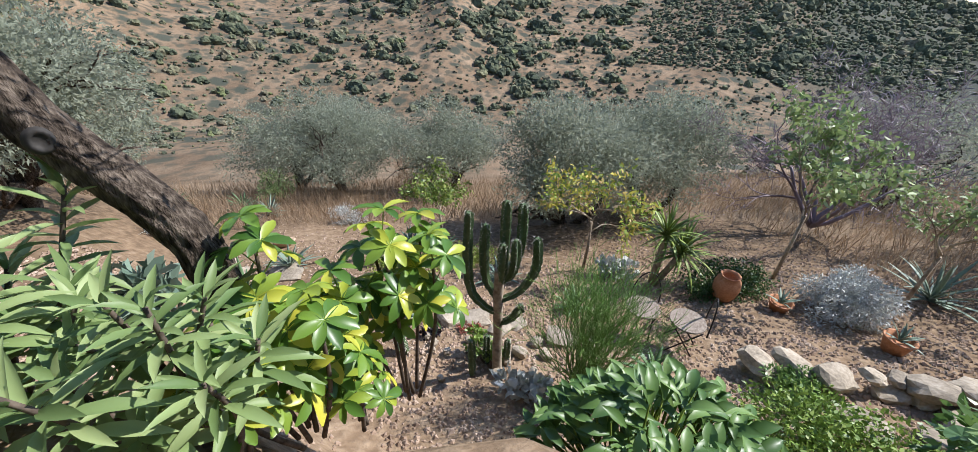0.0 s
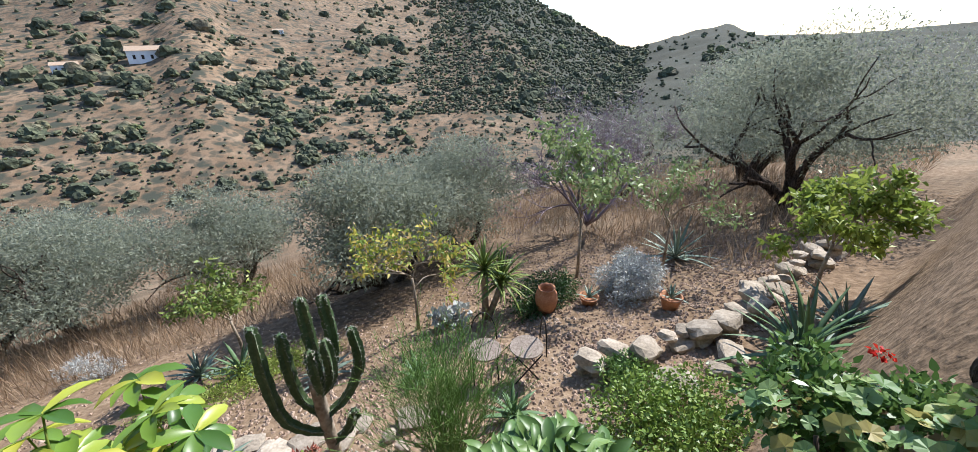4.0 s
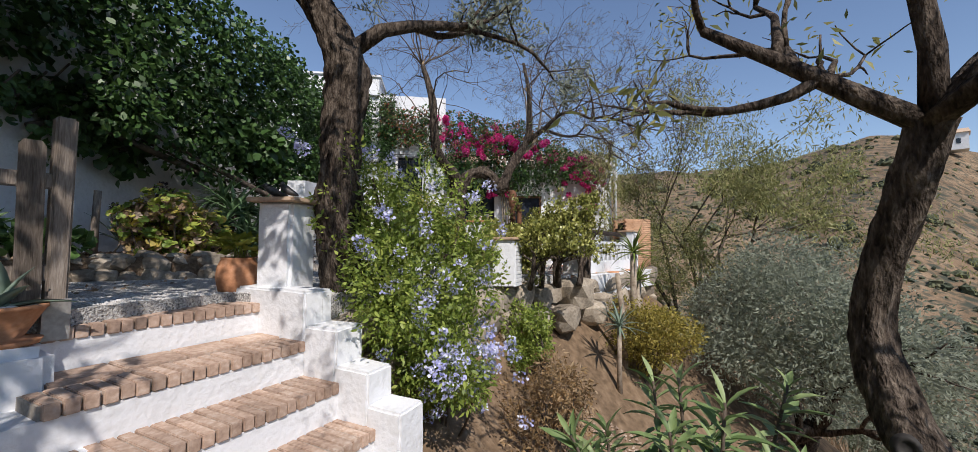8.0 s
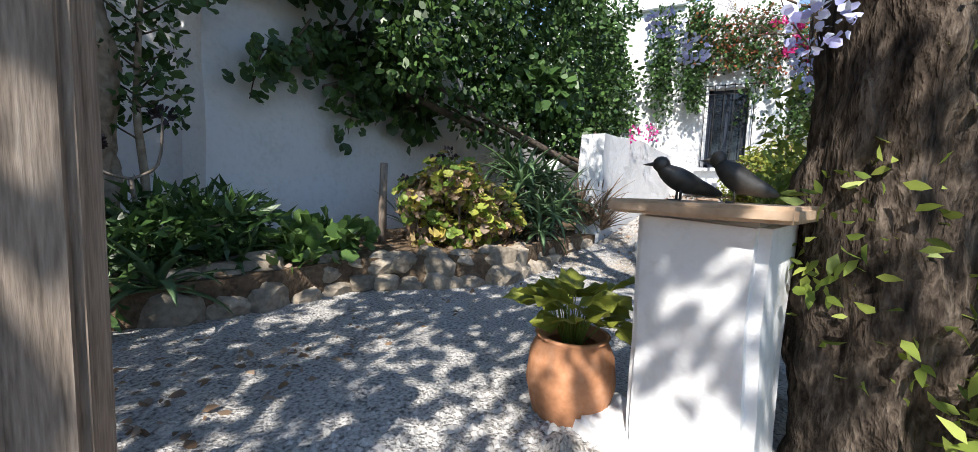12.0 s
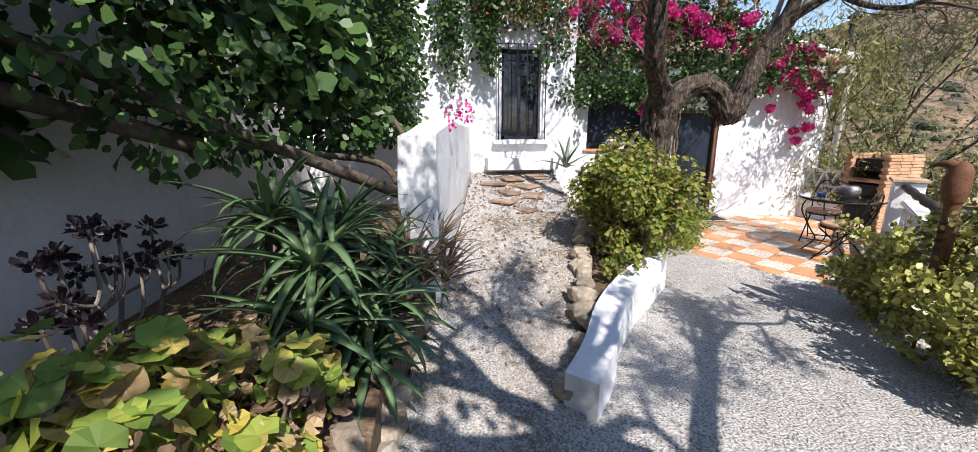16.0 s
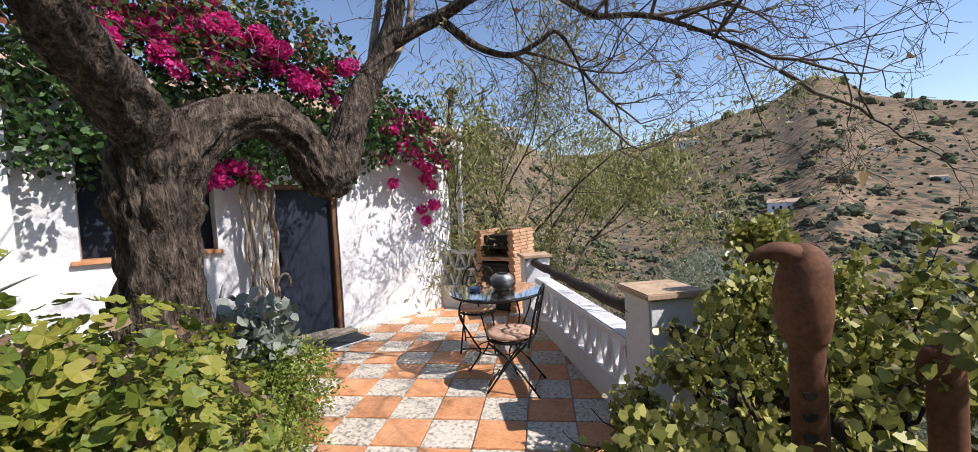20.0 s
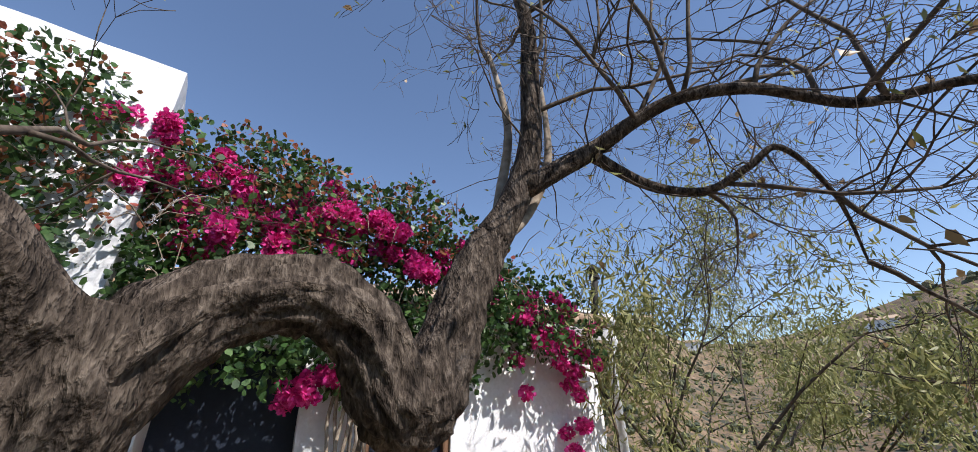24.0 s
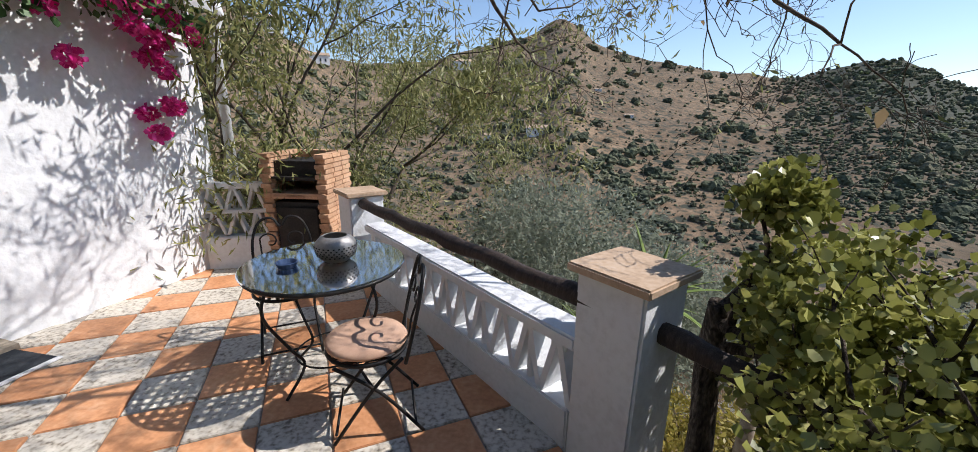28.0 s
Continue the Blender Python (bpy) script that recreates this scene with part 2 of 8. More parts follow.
jade_leaf = leafage("jade_leaf", [(0.13, 0.14, 0.028), (0.24, 0.25, 0.055), (0.37, 0.37, 0.1), (0.5, 0.48, 0.16)], 0.3, 0.36)
aloe_leaf = leafage("aloe_leaf", [(0.055, 0.11, 0.05), (0.095, 0.17, 0.075), (0.16, 0.24, 0.105)], 0.12, 0.45)
agave_leaf = leafage("agave_leaf", [(0.09, 0.14, 0.10), (0.16, 0.22, 0.16), (0.25, 0.30, 0.23)], 0.1, 0.5)
dead_leaf = leafage("dead_leaf", [(0.16, 0.10, 0.06), (0.28, 0.19, 0.12), (0.36, 0.27, 0.19)], 0.2)
oleander_leaf = leafage("oleander_leaf", [(0.12, 0.19, 0.062), (0.215, 0.295, 0.11), (0.32, 0.39, 0.17)], 0.3)
schefflera_leaf = leafage("schefflera_leaf", [(0.05, 0.12, 0.022), (0.085, 0.18, 0.03), (0.12, 0.22, 0.035), (0.17, 0.28, 0.04), (0.33, 0.4, 0.05), (0.6, 0.55, 0.07)], 0.35, 0.35)
broad_leaf = leafage("broad_leaf", [(0.06, 0.125, 0.032), (0.11, 0.2, 0.05), (0.19, 0.29, 0.085)], 0.3, 0.4)
yucca_leaf = leafage("yucca_leaf", [(0.08, 0.14, 0.025), (0.17, 0.24, 0.045), (0.30, 0.34, 0.09)], 0.2, 0.45)
succulent_leaf = leafage("succulent_leaf", [(0.09, 0.16, 0.03), (0.16, 0.25, 0.045), (0.25, 0.33, 0.07)], 0.2, 0.45)
sage_leaf = leafage("sage_leaf", [(0.16, 0.185, 0.15), (0.25, 0.28, 0.23), (0.36, 0.38, 0.33)], 0.15)
silver_leaf = leafage("silver_leaf", [(0.32, 0.34, 0.32), (0.46, 0.48, 0.45), (0.62, 0.63, 0.6)], 0.2)
dry_grass = leafage("dry_grass", [(0.216, 0.144, 0.0828), (0.302, 0.209, 0.13), (0.382, 0.295, 0.202)], 0.3)
purple_twig = leafage("purple_twig", [(0.13, 0.095, 0.105), (0.20, 0.155, 0.175), (0.27, 0.22, 0.25)], 0.2)
red_tip = leafage("red_tip", [(0.2, 0.12, 0.08), (0.38, 0.12, 0.08), (0.45, 0.2, 0.14)], 0.15)
red_petal = leafage("red_petal", [(0.55, 0.02, 0.015), (0.72, 0.05, 0.03)], 0.3)


# ---- building helpers ----
def mesh_of(name, verts, faces, material, smooth=False):
    me = bpy.data.meshes.new(name)
    me.from_pydata([tuple(v) for v in verts], [], [tuple(f) for f in faces])
    me.materials.append(material)
    if smooth:
        me.polygons.foreach_set("use_smooth", [True] * len(me.polygons))
    me.update()
    return me


def put(name, me, parent=None, label=""):
    ob = new(name, me)
    if parent is not None:
        ob.parent = parent
    return tagged(ob, label=label)


def part(name, bm, material, parent=None, label="", smooth=False):
    me = bpy.data.meshes.new(name)
    bm.to_mesh(me)
    bm.free()
    me.materials.append(material)
    if smooth:
        me.polygons.foreach_set("use_smooth", [True] * len(me.polygons))
    return put(name, me, parent, label)


def shape_of(name, bm, material):
    """A mesh to be shared by many pieces."""
    me = bpy.data.meshes.new(name)
    bm.to_mesh(me)
    bm.free()
    me.materials.append(material)
    return me


def thing(name, label, category, group="", kind="", at=(0, 0, 0), rz=0):
    ob = new(name)
    ob.matrix_basis = pose(*at, 0, 0, rz)
    return tagged(ob, label, category, group, kind)


def box(bm, cx, cy, cz, sx, sy, sz, rz=0.0, bevel=0.0, rx=0.0):
    m = pose(cx, cy, cz, rx, 0, rz) @ Matrix.Diagonal((sx, sy, sz, 1))
    got = bmesh.ops.create_cube(bm, size=1, matrix=m)
    if bevel:
        edges = list({e for v in got["verts"] for e in v.link_edges})
        bmesh.ops.bevel(bm, geom=edges, offset=bevel, segments=2, affect="EDGES")
    return bm


def boxes(*rows, bevel=0.0):
    bm = bmesh.new()
    for row in rows:
        box(bm, *row, bevel=bevel)
    return bm


def rough_box(cx, cy, cz, sx, sy, sz, rz=0.0, cuts=6, wobble=0.012, bevel=0.02):
    """A hand-plastered block with uneven faces and soft edges."""
    bm = bmesh.new()
    box(bm, 0, 0, 0, sx, sy, sz, 0, bevel)
    bmesh.ops.subdivide_edges(bm, edges=[e for e in bm.edges if e.calc_length() > 0.12], cuts=cuts, use_grid_fill=True)
    turn = pose(cx, cy, cz, 0, 0, rz)
    for v in bm.verts:
        v.co = turn @ v.co
        v.co += noise.noise_vector(v.co * 3.1) * wobble
    return bm


def prism(outline, top, bottom, slope=None):
    """A solid with the given outline; slope(x, y) may give the top's height."""
    bm = bmesh.new()
    a = [bm.verts.new((x, y, slope(x, y) if slope else top)) for x, y in outline]
    b = [bm.verts.new((x, y, bottom)) for x, y in outline]
    bm.faces.new(a)
    bm.faces.new(b[::-1])
    for i in range(len(a)):
        j = (i + 1) % len(a)
        bm.faces.new((a[i], b[i], b[j], a[j]))
    bmesh.ops.recalc_face_normals(bm, faces=bm.faces)
    return bm


def lathe(profile, steps=24):
    """A turned body from (radius, height) pairs."""
    verts, faces = [], []
    for r, z in profile:
        for k in range(steps):
            a = 2 * math.pi * k / steps
            verts.append((r * math.cos(a), r * math.sin(a), z))
    for i in range(len(profile) - 1):
        for k in range(steps):
            j = (k + 1) % steps
            faces.append((i * steps + k, i * steps + j, (i + 1) * steps + j, (i + 1) * steps + k))
    return verts, faces


class Tubes:
    """Collects bent tapered tubes into one mesh."""

    def __init__(self):
        self.verts, self.faces = [], []

    def add(self, pts, radii, sides=6, rough=0.0, ridge=0.0):
        pts = [Vector(p) for p in pts]
        base = len(self.verts)
        side, run = None, 0.0
        for i, p in enumerate(pts):
            run += (p - pts[i - 1]).length if i else 0.0
            d = (pts[min(i + 1, len(pts) - 1)] - pts[max(i - 1, 0)])
            d = d.normalized() if d.length > 1e-9 else Vector((0, 0, 1))
            if side is None:
                side = d.orthogonal().normalized()
            side = (side - d * side.dot(d))
            side = side.normalized() if side.length > 1e-6 else d.orthogonal().normalized()
            up = d.cross(side)
            for k in range(sides):
                a = 2 * math.pi * k / sides
                r = radii[i]
                w = side * math.cos(a) + up * math.sin(a)
                if rough:
                    q = p * 2.3 + w * 1.7
                    r *= 1 + rough * noise.noise(q) + 0.6 * rough * noise.noise(q * 3.7)
                if ridge:
                    q = Vector((math.cos(a) * 4.5, math.sin(a) * 4.5, run * 5.0))
                    r *= 1 + ridge * (abs(noise.noise(q)) * 1.6 - 0.5) + 0.6 * ridge * noise.noise(q * 2.7)
                self.verts.append(p + w * r)
        for i in range(len(pts) - 1):
            for k in range(sides):
                j = (k + 1) % sides
                self.faces.append((base + i * sides + k, base + i * sides + j, base + (i + 1) * sides + j, base + (i + 1) * sides + k))
        self.faces.append(tuple(base + k for k in reversed(range(sides))))
        self.faces.append(tuple(base + (len(pts) - 1) * sides + k for k in range(sides)))
        return self

    def mesh(self, name, material, smooth=True):
        return mesh_of(name, self.verts, self.faces, material, smooth)


def curve_through(pts, radii, per=6):
    """Catmull-Rom through points, with radii."""
    pts = [Vector(p) for p in pts]
    out, rad = [], []
    for i in range(len(pts) - 1):
        p0, p1, p2, p3 = pts[max(i - 1, 0)], pts[i], pts[i + 1], pts[min(i + 2, len(pts) - 1)]
        for k in range(per):
            t = k / per
            out.append(0.5 * ((2 * p1) + (p2 - p0) * t + (2 * p0 - 5 * p1 + 4 * p2 - p3) * t * t + (3 * p1 - p0 - 3 * p2 + p3) * t ** 3))
            rad.append(radii[i] * (1 - t) + radii[i + 1] * t)
    return out + [pts[-1]], rad + [radii[-1]]


def twigs(tubes, rng, start, way, length, radius, depth, tips=None, spread=0.7, lift=0.0, split=3, sides=5, bend=0.25):
    """Branches that fork on."""
    pts, p, d = [Vector(start)], Vector(start), Vector(way).normalized()
    steps = 5 if depth > 1 else 4
    for _ in range(steps):
        d = (d + Vector(rng.normal(0, bend, 3)) + Vector((0, 0, lift * 0.2))).normalized()
        p = p + d * (length / steps)
        pts.append(p.copy())
    radii = [max(radius * (1 - 0.5 * i / steps), 0.0016) for i in range(steps + 1)]
    tubes.add(pts, radii, sides if depth > 1 else 4)
    if tips is not None and depth <= 1:
        tips.extend(pts[1:])
    if depth <= 0:
        return
    for k in range(split):
        i = 1 + int(rng.integers(1, steps)) if k else steps
        dd = (pts[i] - pts[i - 1]).normalized()
        dd = (dd + Vector(rng.normal(0, spread, 3))).normalized()
        twigs(tubes, rng, pts[i], dd, length * rng.uniform(0.5, 0.78), radii[i] * 0.78, depth - 1, tips, spread, lift, split, sides, bend)


def unit(v):
    return v / np.maximum(np.linalg.norm(v, axis=1, keepdims=True), 1e-9)


def leaf_mesh(name, at, way, size, material, width=0.35, fold=0.15, rng=None, shape="leaf"):
    """Many leaves in one mesh: at (n,3), way (n,3) along the leaf, size (n,)."""
    n = len(at)
    rng = rng or np.random.default_rng(1)
    way = unit(way)
    side = unit(np.cross(way, rng.normal(0, 1, (n, 3))))
    up = np.cross(side, way)
    s = np.asarray(size, float).reshape(-1, 1) * np.ones((n, 1))
    w = s * width * 0.5
    if shape == "leaf" and width < 0.32:
        v = np.stack([at, at + way * s * 0.45 + side * w + up * s * fold, at + way * s - up * s * fold * 0.4, at + way * s * 0.45 - side * w + up * s * fold], 1)
        k = 4
    else:
        v = np.stack([at, at + way * s * 0.3 + side * w * 0.9 + up * s * fold * 0.4, at + way * s * 0.72 + side * w + up * s * fold, at + way * s,
                      at + way * s * 0.72 - side * w + up * s * fold, at + way * s * 0.3 - side * w * 0.9 + up * s * fold * 0.4], 1)
        k = 6
    if shape == "leaf" and width >= 0.32:
        v[:, 2], v[:, 4] = at + way * s * 0.66 + side * w * 0.72 + up * s * fold * 0.7, at + way * s * 0.66 - side * w * 0.72 + up * s * fold * 0.7
        v[:, 1], v[:, 5] = at + way * s * 0.3 + side * w + up * s * fold * 0.7, at + way * s * 0.3 - side * w + up * s * fold * 0.7
    me = bpy.data.meshes.new(name)
    me.vertices.add(n * k)
    me.vertices.foreach_set("co", v.reshape(-1))
    me.loops.add(n * k)
    me.loops.foreach_set("vertex_index", np.arange(n * k, dtype=np.int32))
    me.polygons.add(n)
    me.polygons.foreach_set("loop_start", np.arange(0, n * k, k, dtype=np.int32))
    me.polygons.foreach_set("loop_total", np.full(n, k, dtype=np.int32))
    me.materials.append(material)
    me.update(calc_edges=True)
    return me


def bent_leaves(name, at, way, top, size, material, width=0.3, droop=0.5, fold=0.25, outline=(0.25, 0.8, 1.0, 0.72, 0.06)):
    """Leaves of five cross rows with a folded midrib; top: the way the upper side faces; droop: the bend in radians."""
    n = len(at)
    way = unit(np.asarray(way, float))
    side = unit(np.cross(way, np.asarray(top, float)))
    up = np.cross(side, way)
    s = np.asarray(size, float).reshape(-1, 1)
    bend = np.asarray(droop, float) * np.ones(n)
    rows, p = [], np.asarray(at, float).copy()
    for i, w in enumerate(outline):
        a = (bend * (i - 0.5) / (len(outline) - 1)).reshape(-1, 1)
        d, u = way * np.cos(a) - up * np.sin(a), up * np.cos(a) + way * np.sin(a)
        if i:
            p = p + d * s / (len(outline) - 1)
        h = side * s * width * 0.5 * w
        rows += [p - h + u * s * width * fold * w, p, p + h + u * s * width * fold * w]
    v = np.stack(rows, 1)
    k = v.shape[1]
    one = [(3 * i + c, 3 * i + c + 1, 3 * i + c + 4, 3 * i + c + 3) for i in range(len(outline) - 1) for c in (0, 1)]
    f = (np.array(one)[None] + (np.arange(n) * k)[:, None, None]).reshape(-1, 4).astype(np.int32)
    me = bpy.data.meshes.new(name)
    me.vertices.add(n * k)
    me.vertices.foreach_set("co", v.reshape(-1))
    me.loops.add(f.size)
    me.loops.foreach_set("vertex_index", f.reshape(-1))
    me.polygons.add(len(f))
    me.polygons.foreach_set("loop_start", np.arange(0, f.size, 4, dtype=np.int32))
    me.polygons.foreach_set("loop_total", np.full(len(f), 4, dtype=np.int32))
    me.polygons.foreach_set("use_smooth", np.ones(len(f), dtype=bool))
    me.materials.append(material)
    me.update(calc_edges=True)
    return me


def kidney_leaves(name, at, facing, size, material, rng):
    """Round scalloped leaves with a notch and a crinkled rim."""
    n, m = len(at), 13
    up = unit(np.asarray(facing, float))
    a = unit(np.cross(up, rng.normal(0, 1, (n, 3))))
    b = np.cross(up, a)
    s = np.asarray(size, float).reshape(-1, 1)
    rows = [np.asarray(at, float)]
    for k in range(m):
        t = 0.32 + (2 * math.pi - 0.64) * k / (m - 1)
        r = s * 0.5 * (1.0 + 0.03 * math.cos(k * math.pi)) * (1 + rng.normal(0, 0.05, (n, 1)))
        rows.append(rows[0] + (a * math.cos(t) + b * math.sin(t)) * r + up * s * (0.1 + 0.03 * math.cos(k * math.pi) + rng.normal(0, 0.03, (n, 1))))
    v = np.stack(rows, 1)
    one = np.array([(0, k, k + 1) for k in range(1, m)])
    f = (one[None] + (np.arange(n) * (m + 1))[:, None, None]).reshape(-1, 3)
    return mesh_of(name, v.reshape(-1, 3), f, material)


def in_blobs(rng, blobs, n, shell=0.55, flat=0.0):
    """Places inside lumpy masses ((x, y, z), (rx, ry, rz)), denser towards the outside, and the way outwards."""
    vol = np.array([r[0] * r[1] * r[2] for _, r in blobs]) ** 0.67
    pick = rng.choice(len(blobs), n, p=vol / vol.sum())
    d = unit(rng.normal(0, 1, (n, 3)))
    rad = shell + (1 - shell) * rng.random((n, 1)) ** 0.5
    c = np.array([b[0] for b in blobs])[pick]
    r = np.array([b[1] for b in blobs])[pick]
    lump = 1 + 0.22 * np.sin(d[:, :1] * 7 + pick[:, None]) * np.cos(d[:, 1:2] * 6 + d[:, 2:] * 5)
    return c + d * r * rad * lump, d


def stock(rng, centre, radius, n):
    """Lumps scattered over a rounded mass, for an uneven outline."""
    out = []
    for _ in range(n):
        d = Vector(rng.normal(0, 1, 3)).normalized()
        k = rng.uniform(0.45, 0.95)
        s = rng.uniform(0.26, 0.5)
        out.append(((centre[0] + d.x * radius[0] * k, centre[1] + d.y * radius[1] * k, centre[2] + d.z * radius[2] * k), (radius[0] * s, radius[1] * s, radius[2] * s)))
    return out


def foliage(name, rng, blobs, n, size, material, parent, width=0.35, droop=0.3, jitter=0.8, label="", shape="leaf", fold=0.15, shell=0.5):
    at, d = in_blobs(rng, blobs, n, shell)
    way = d + rng.normal(0, jitter, (n, 3)) - np.array([0, 0, droop])
    me = leaf_mesh(name, at, way, size * rng.uniform(0.6, 1.3, n), material, width, fold, rng, shape)
    return put(name, me, parent, label)


def tube_part(name, material, parent, pts, radii, sides=6, rough=0.0, label=""):
    return put(name, Tubes().add(pts, radii, sides, rough).mesh(name, material), parent, label)


def forked_part(name, material, parent, label, *args, **more):
    """One branch with all its forks, as one part."""
    t = Tubes()
    twigs(t, *args, **more)
    return put(name, t.mesh(name, material), parent, label)


# ---- ground, valley and hills ----
SKYLINE = ((-180, 4), (-130, 2), (-97, 0.5), (-82, 0.3), (-76, -0.3), (-67, -0.3), (-64, 0.9), (-58.4, -0.2), (-54, -1.6), (-50, -0.2), (-46, 2.2), (-43.5, 3.3), (-40.8, 4.8), (-38, 6.1), (-35.3, 6.3), (-33, 5.5), (-28.8, 5.1),
           (-24.5, 5.7), (-19, 6.8), (-14.8, 7.5), (-11.7, 8.6), (-7.3, 10.0), (-5.6, 11.8), (-3.6, 12.6), (-2, 12.1), (0.3, 10.7), (4.4, 9.9), (8.9, 8.7), (15.5, 7.2), (22, 6.8), (27.6, 7.2), (31.4, 8.9), (35, 11.4), (38.5, 11.7), (43, 10.8), (48, 9.8), (60, 10), (90, 9), (140, 7), (180, 4))
REACH = ((-180, 300), (-97, 1900), (-54, 2000), (-50, 1250), (-43, 1150), (-28, 1050), (-22, 820), (0, 760), (14, 640), (22, 420), (32, 260), (60, 220), (120, 200), (180, 300))


@functools.lru_cache(None)
def columns(rows):
    return [r[0] for r in rows], [r[1] for r in rows]


def table(rows, at):
    """Straight-line look-up in rows of (place, value)."""
    xs, ys = columns(rows)
    i = min(max(bisect(xs, at), 1), len(xs) - 1)
    k = min(1.0, max(0.0, (at - xs[i - 1]) / (xs[i] - xs[i - 1])))
    return ys[i - 1] + (ys[i] - ys[i - 1]) * k


def bisect(xs, at):
    lo, hi = 0, len(xs)
    while lo < hi:
        mid = (lo + hi) // 2
        lo, hi = (mid + 1, hi) if xs[mid] < at else (lo, mid)
    return lo


def slope_down(y):
    return -1.36 - 0.28 * y


EDGE = ((5.42, -0.62), (2.95, 0.95), (1.75, 2.45), (1.5, 2.72), (-0.4, 4.72), (-0.9, 5.3), (-2.3, 5.3))


def to_segment(x, y, a, b):
    ux, uy = b[0] - a[0], b[1] - a[1]
    k = min(1.0, max(0.0, ((x - a[0]) * ux + (y - a[1]) * uy) / (ux * ux + uy * uy)))
    return math.hypot(x - a[0] - k * ux, y - a[1] - k * uy)


def ground_height(x, y):
    near = slope_down(min(y, 13.0))
    if y > 13.0:
        near -= 0.42 * (y - 13.0)
    if x > 4.2:
        k = min(1.0, max(0.0, (2.3 - y) / 0.9)) * min(1.0, (x - 4.2) / 1.6)
        near = near * (1 - k) + (-1.0) * k
    if y < -0.6:
        k = min(1.0, max(0.0, (x - 6.9) / 1.0))
        near += k * 0.75 * min(-0.6 - y, 6.0)
        near = max(near, -1.0)
    if x > 9.5 and y < 1.9:
        near += 0.35 * min(1.9 - y, 2.5) * min(1.0, (x - 9.5) / 2)
    lip = 1.0 - 0.75 * min(1.0, max(0.0, (x - 8.8) / 1.4))
    k = min(1.0, max(0.0, min(y - lip, (x + y - 8.6) / 1.41) / 1.1))
    k = k * k * (3 - 2 * k)
    low_garden = -2.52 - 0.28 * min(y, 13.0) - (0.42 * (y - 13.0) if y > 13.0 else 0.0)
    near = near * (1 - k) + low_garden * k
    if -2.6 < x < 5.6 and y > -0.7:
        d = min(to_segment(x, y, a, b) for a, b in zip(EDGE[:6], EDGE[1:7]))
        near = max(near, -0.62 - 0.85 * d)
    r = math.hypot(x - 4, y)
    wob = 0.035 * noise.noise(Vector((x * 0.9, y * 0.9, 0))) + 0.02 * noise.noise(Vector((x * 3, y * 3, 4)))
    if r < 26:
        return near + wob
    az = math.degrees(math.atan2(-(x - 4), y))
    top, far = table(SKYLINE, az), table(REACH, az)
    ridge = far * math.tan(radians(top)) + 1.5
    low = -13.0 - 5.0 * max(0.0, math.cos(radians(az)))
    foot = 62.0
    if r < foot:
        k = (r - 26) / (foot - 26)
        a = slope_down(min(max(y, -4), 13.0)) - 1.16 - (0.42 * (min(y, 26) - 13) if y > 13 else 0)
        h = a * (1 - k) + low * k
    elif r < far:
        k = (r - foot) / (far - foot)
        h = low + (ridge - low) * k ** 0.93
    else:
        h = ridge - (r - far) * 0.25
    amp = min(1.0, (r - 26) / 60) * min(10.0, 1.0 + r * 0.014)
    fade = 1.0 if r < far * 0.75 else max(0.1, 1 - (r - far * 0.75) / (far * 0.28))
    h += amp * fade * (noise.noise(Vector((x * 0.011, y * 0.011, 1))) + 0.4 * noise.noise(Vector((x * 0.03, y * 0.03, 7))) + 0.9 * abs(noise.noise(Vector((x * 0.017, y * 0.017, 3)))) - 0.3 + 0.14 * noise.noise(Vector((x * 0.09, y * 0.09, 2))))
    if r > far * 0.8:
        h += far * 0.0045 * noise.noise(Vector((az * 0.35, 3, r * 0.003)))
    return h + wob


def ring_sheet():
    rs = [0.0] + list(np.arange(0.35, 14, 0.35)) + list(np.geomspace(14, 70, 36)[1:]) + list(np.geomspace(70, 2600, 120)[1:])
    n = 480
    verts, faces = [], []
    for r in rs[1:]:
        for k in range(n):
            a = 2 * math.pi * k / n
            x, y = 4 + r * math.sin(a), r * math.cos(a)
            verts.append((x, y, ground_height(x, y)))
    for i in range(len(rs) - 2):
        for k in range(n):
            j = (k + 1) % n
            faces.append((i * n + k, (i + 1) * n + k, (i + 1) * n + j, i * n + j))
    verts.append((4, 0, ground_height(4, 0)))
    for k in range(n):
        faces.append((len(verts) - 1, k, (k + 1) % n))
    return verts, faces


hill_ground, _n, _l, _b = shader("hill_ground", 0.95, 0, 0.1)
_geo = _n.new("ShaderNodeNewGeometry")
_far, _mid, _fine = (_n.new("ShaderNodeTexNoise") for _ in range(3))
_len, _rng = _n.new("ShaderNodeVectorMath"), _n.new("ShaderNodeMapRange")
_len.operation = "LENGTH"
_l.new(_geo.outputs["Position"], _len.inputs[0])
for tex, sc, de in ((_far, 0.012, 6), (_mid, 0.21, 8), (_fine, 9.0, 5)):
    tex.inputs["Scale"].default_value, tex.inputs["Detail"].default_value = sc, de
    _l.new(_geo.outputs["Position"], tex.inputs["Vector"])
_dry = ramp(_n, [(0.34, (0.112, 0.08, 0.053)), (0.5, (0.22, 0.158, 0.106)), (0.66, (0.35, 0.27, 0.192))])
_mixf = _n.new("ShaderNodeMix")
_mixf.inputs[0].default_value = 0.5
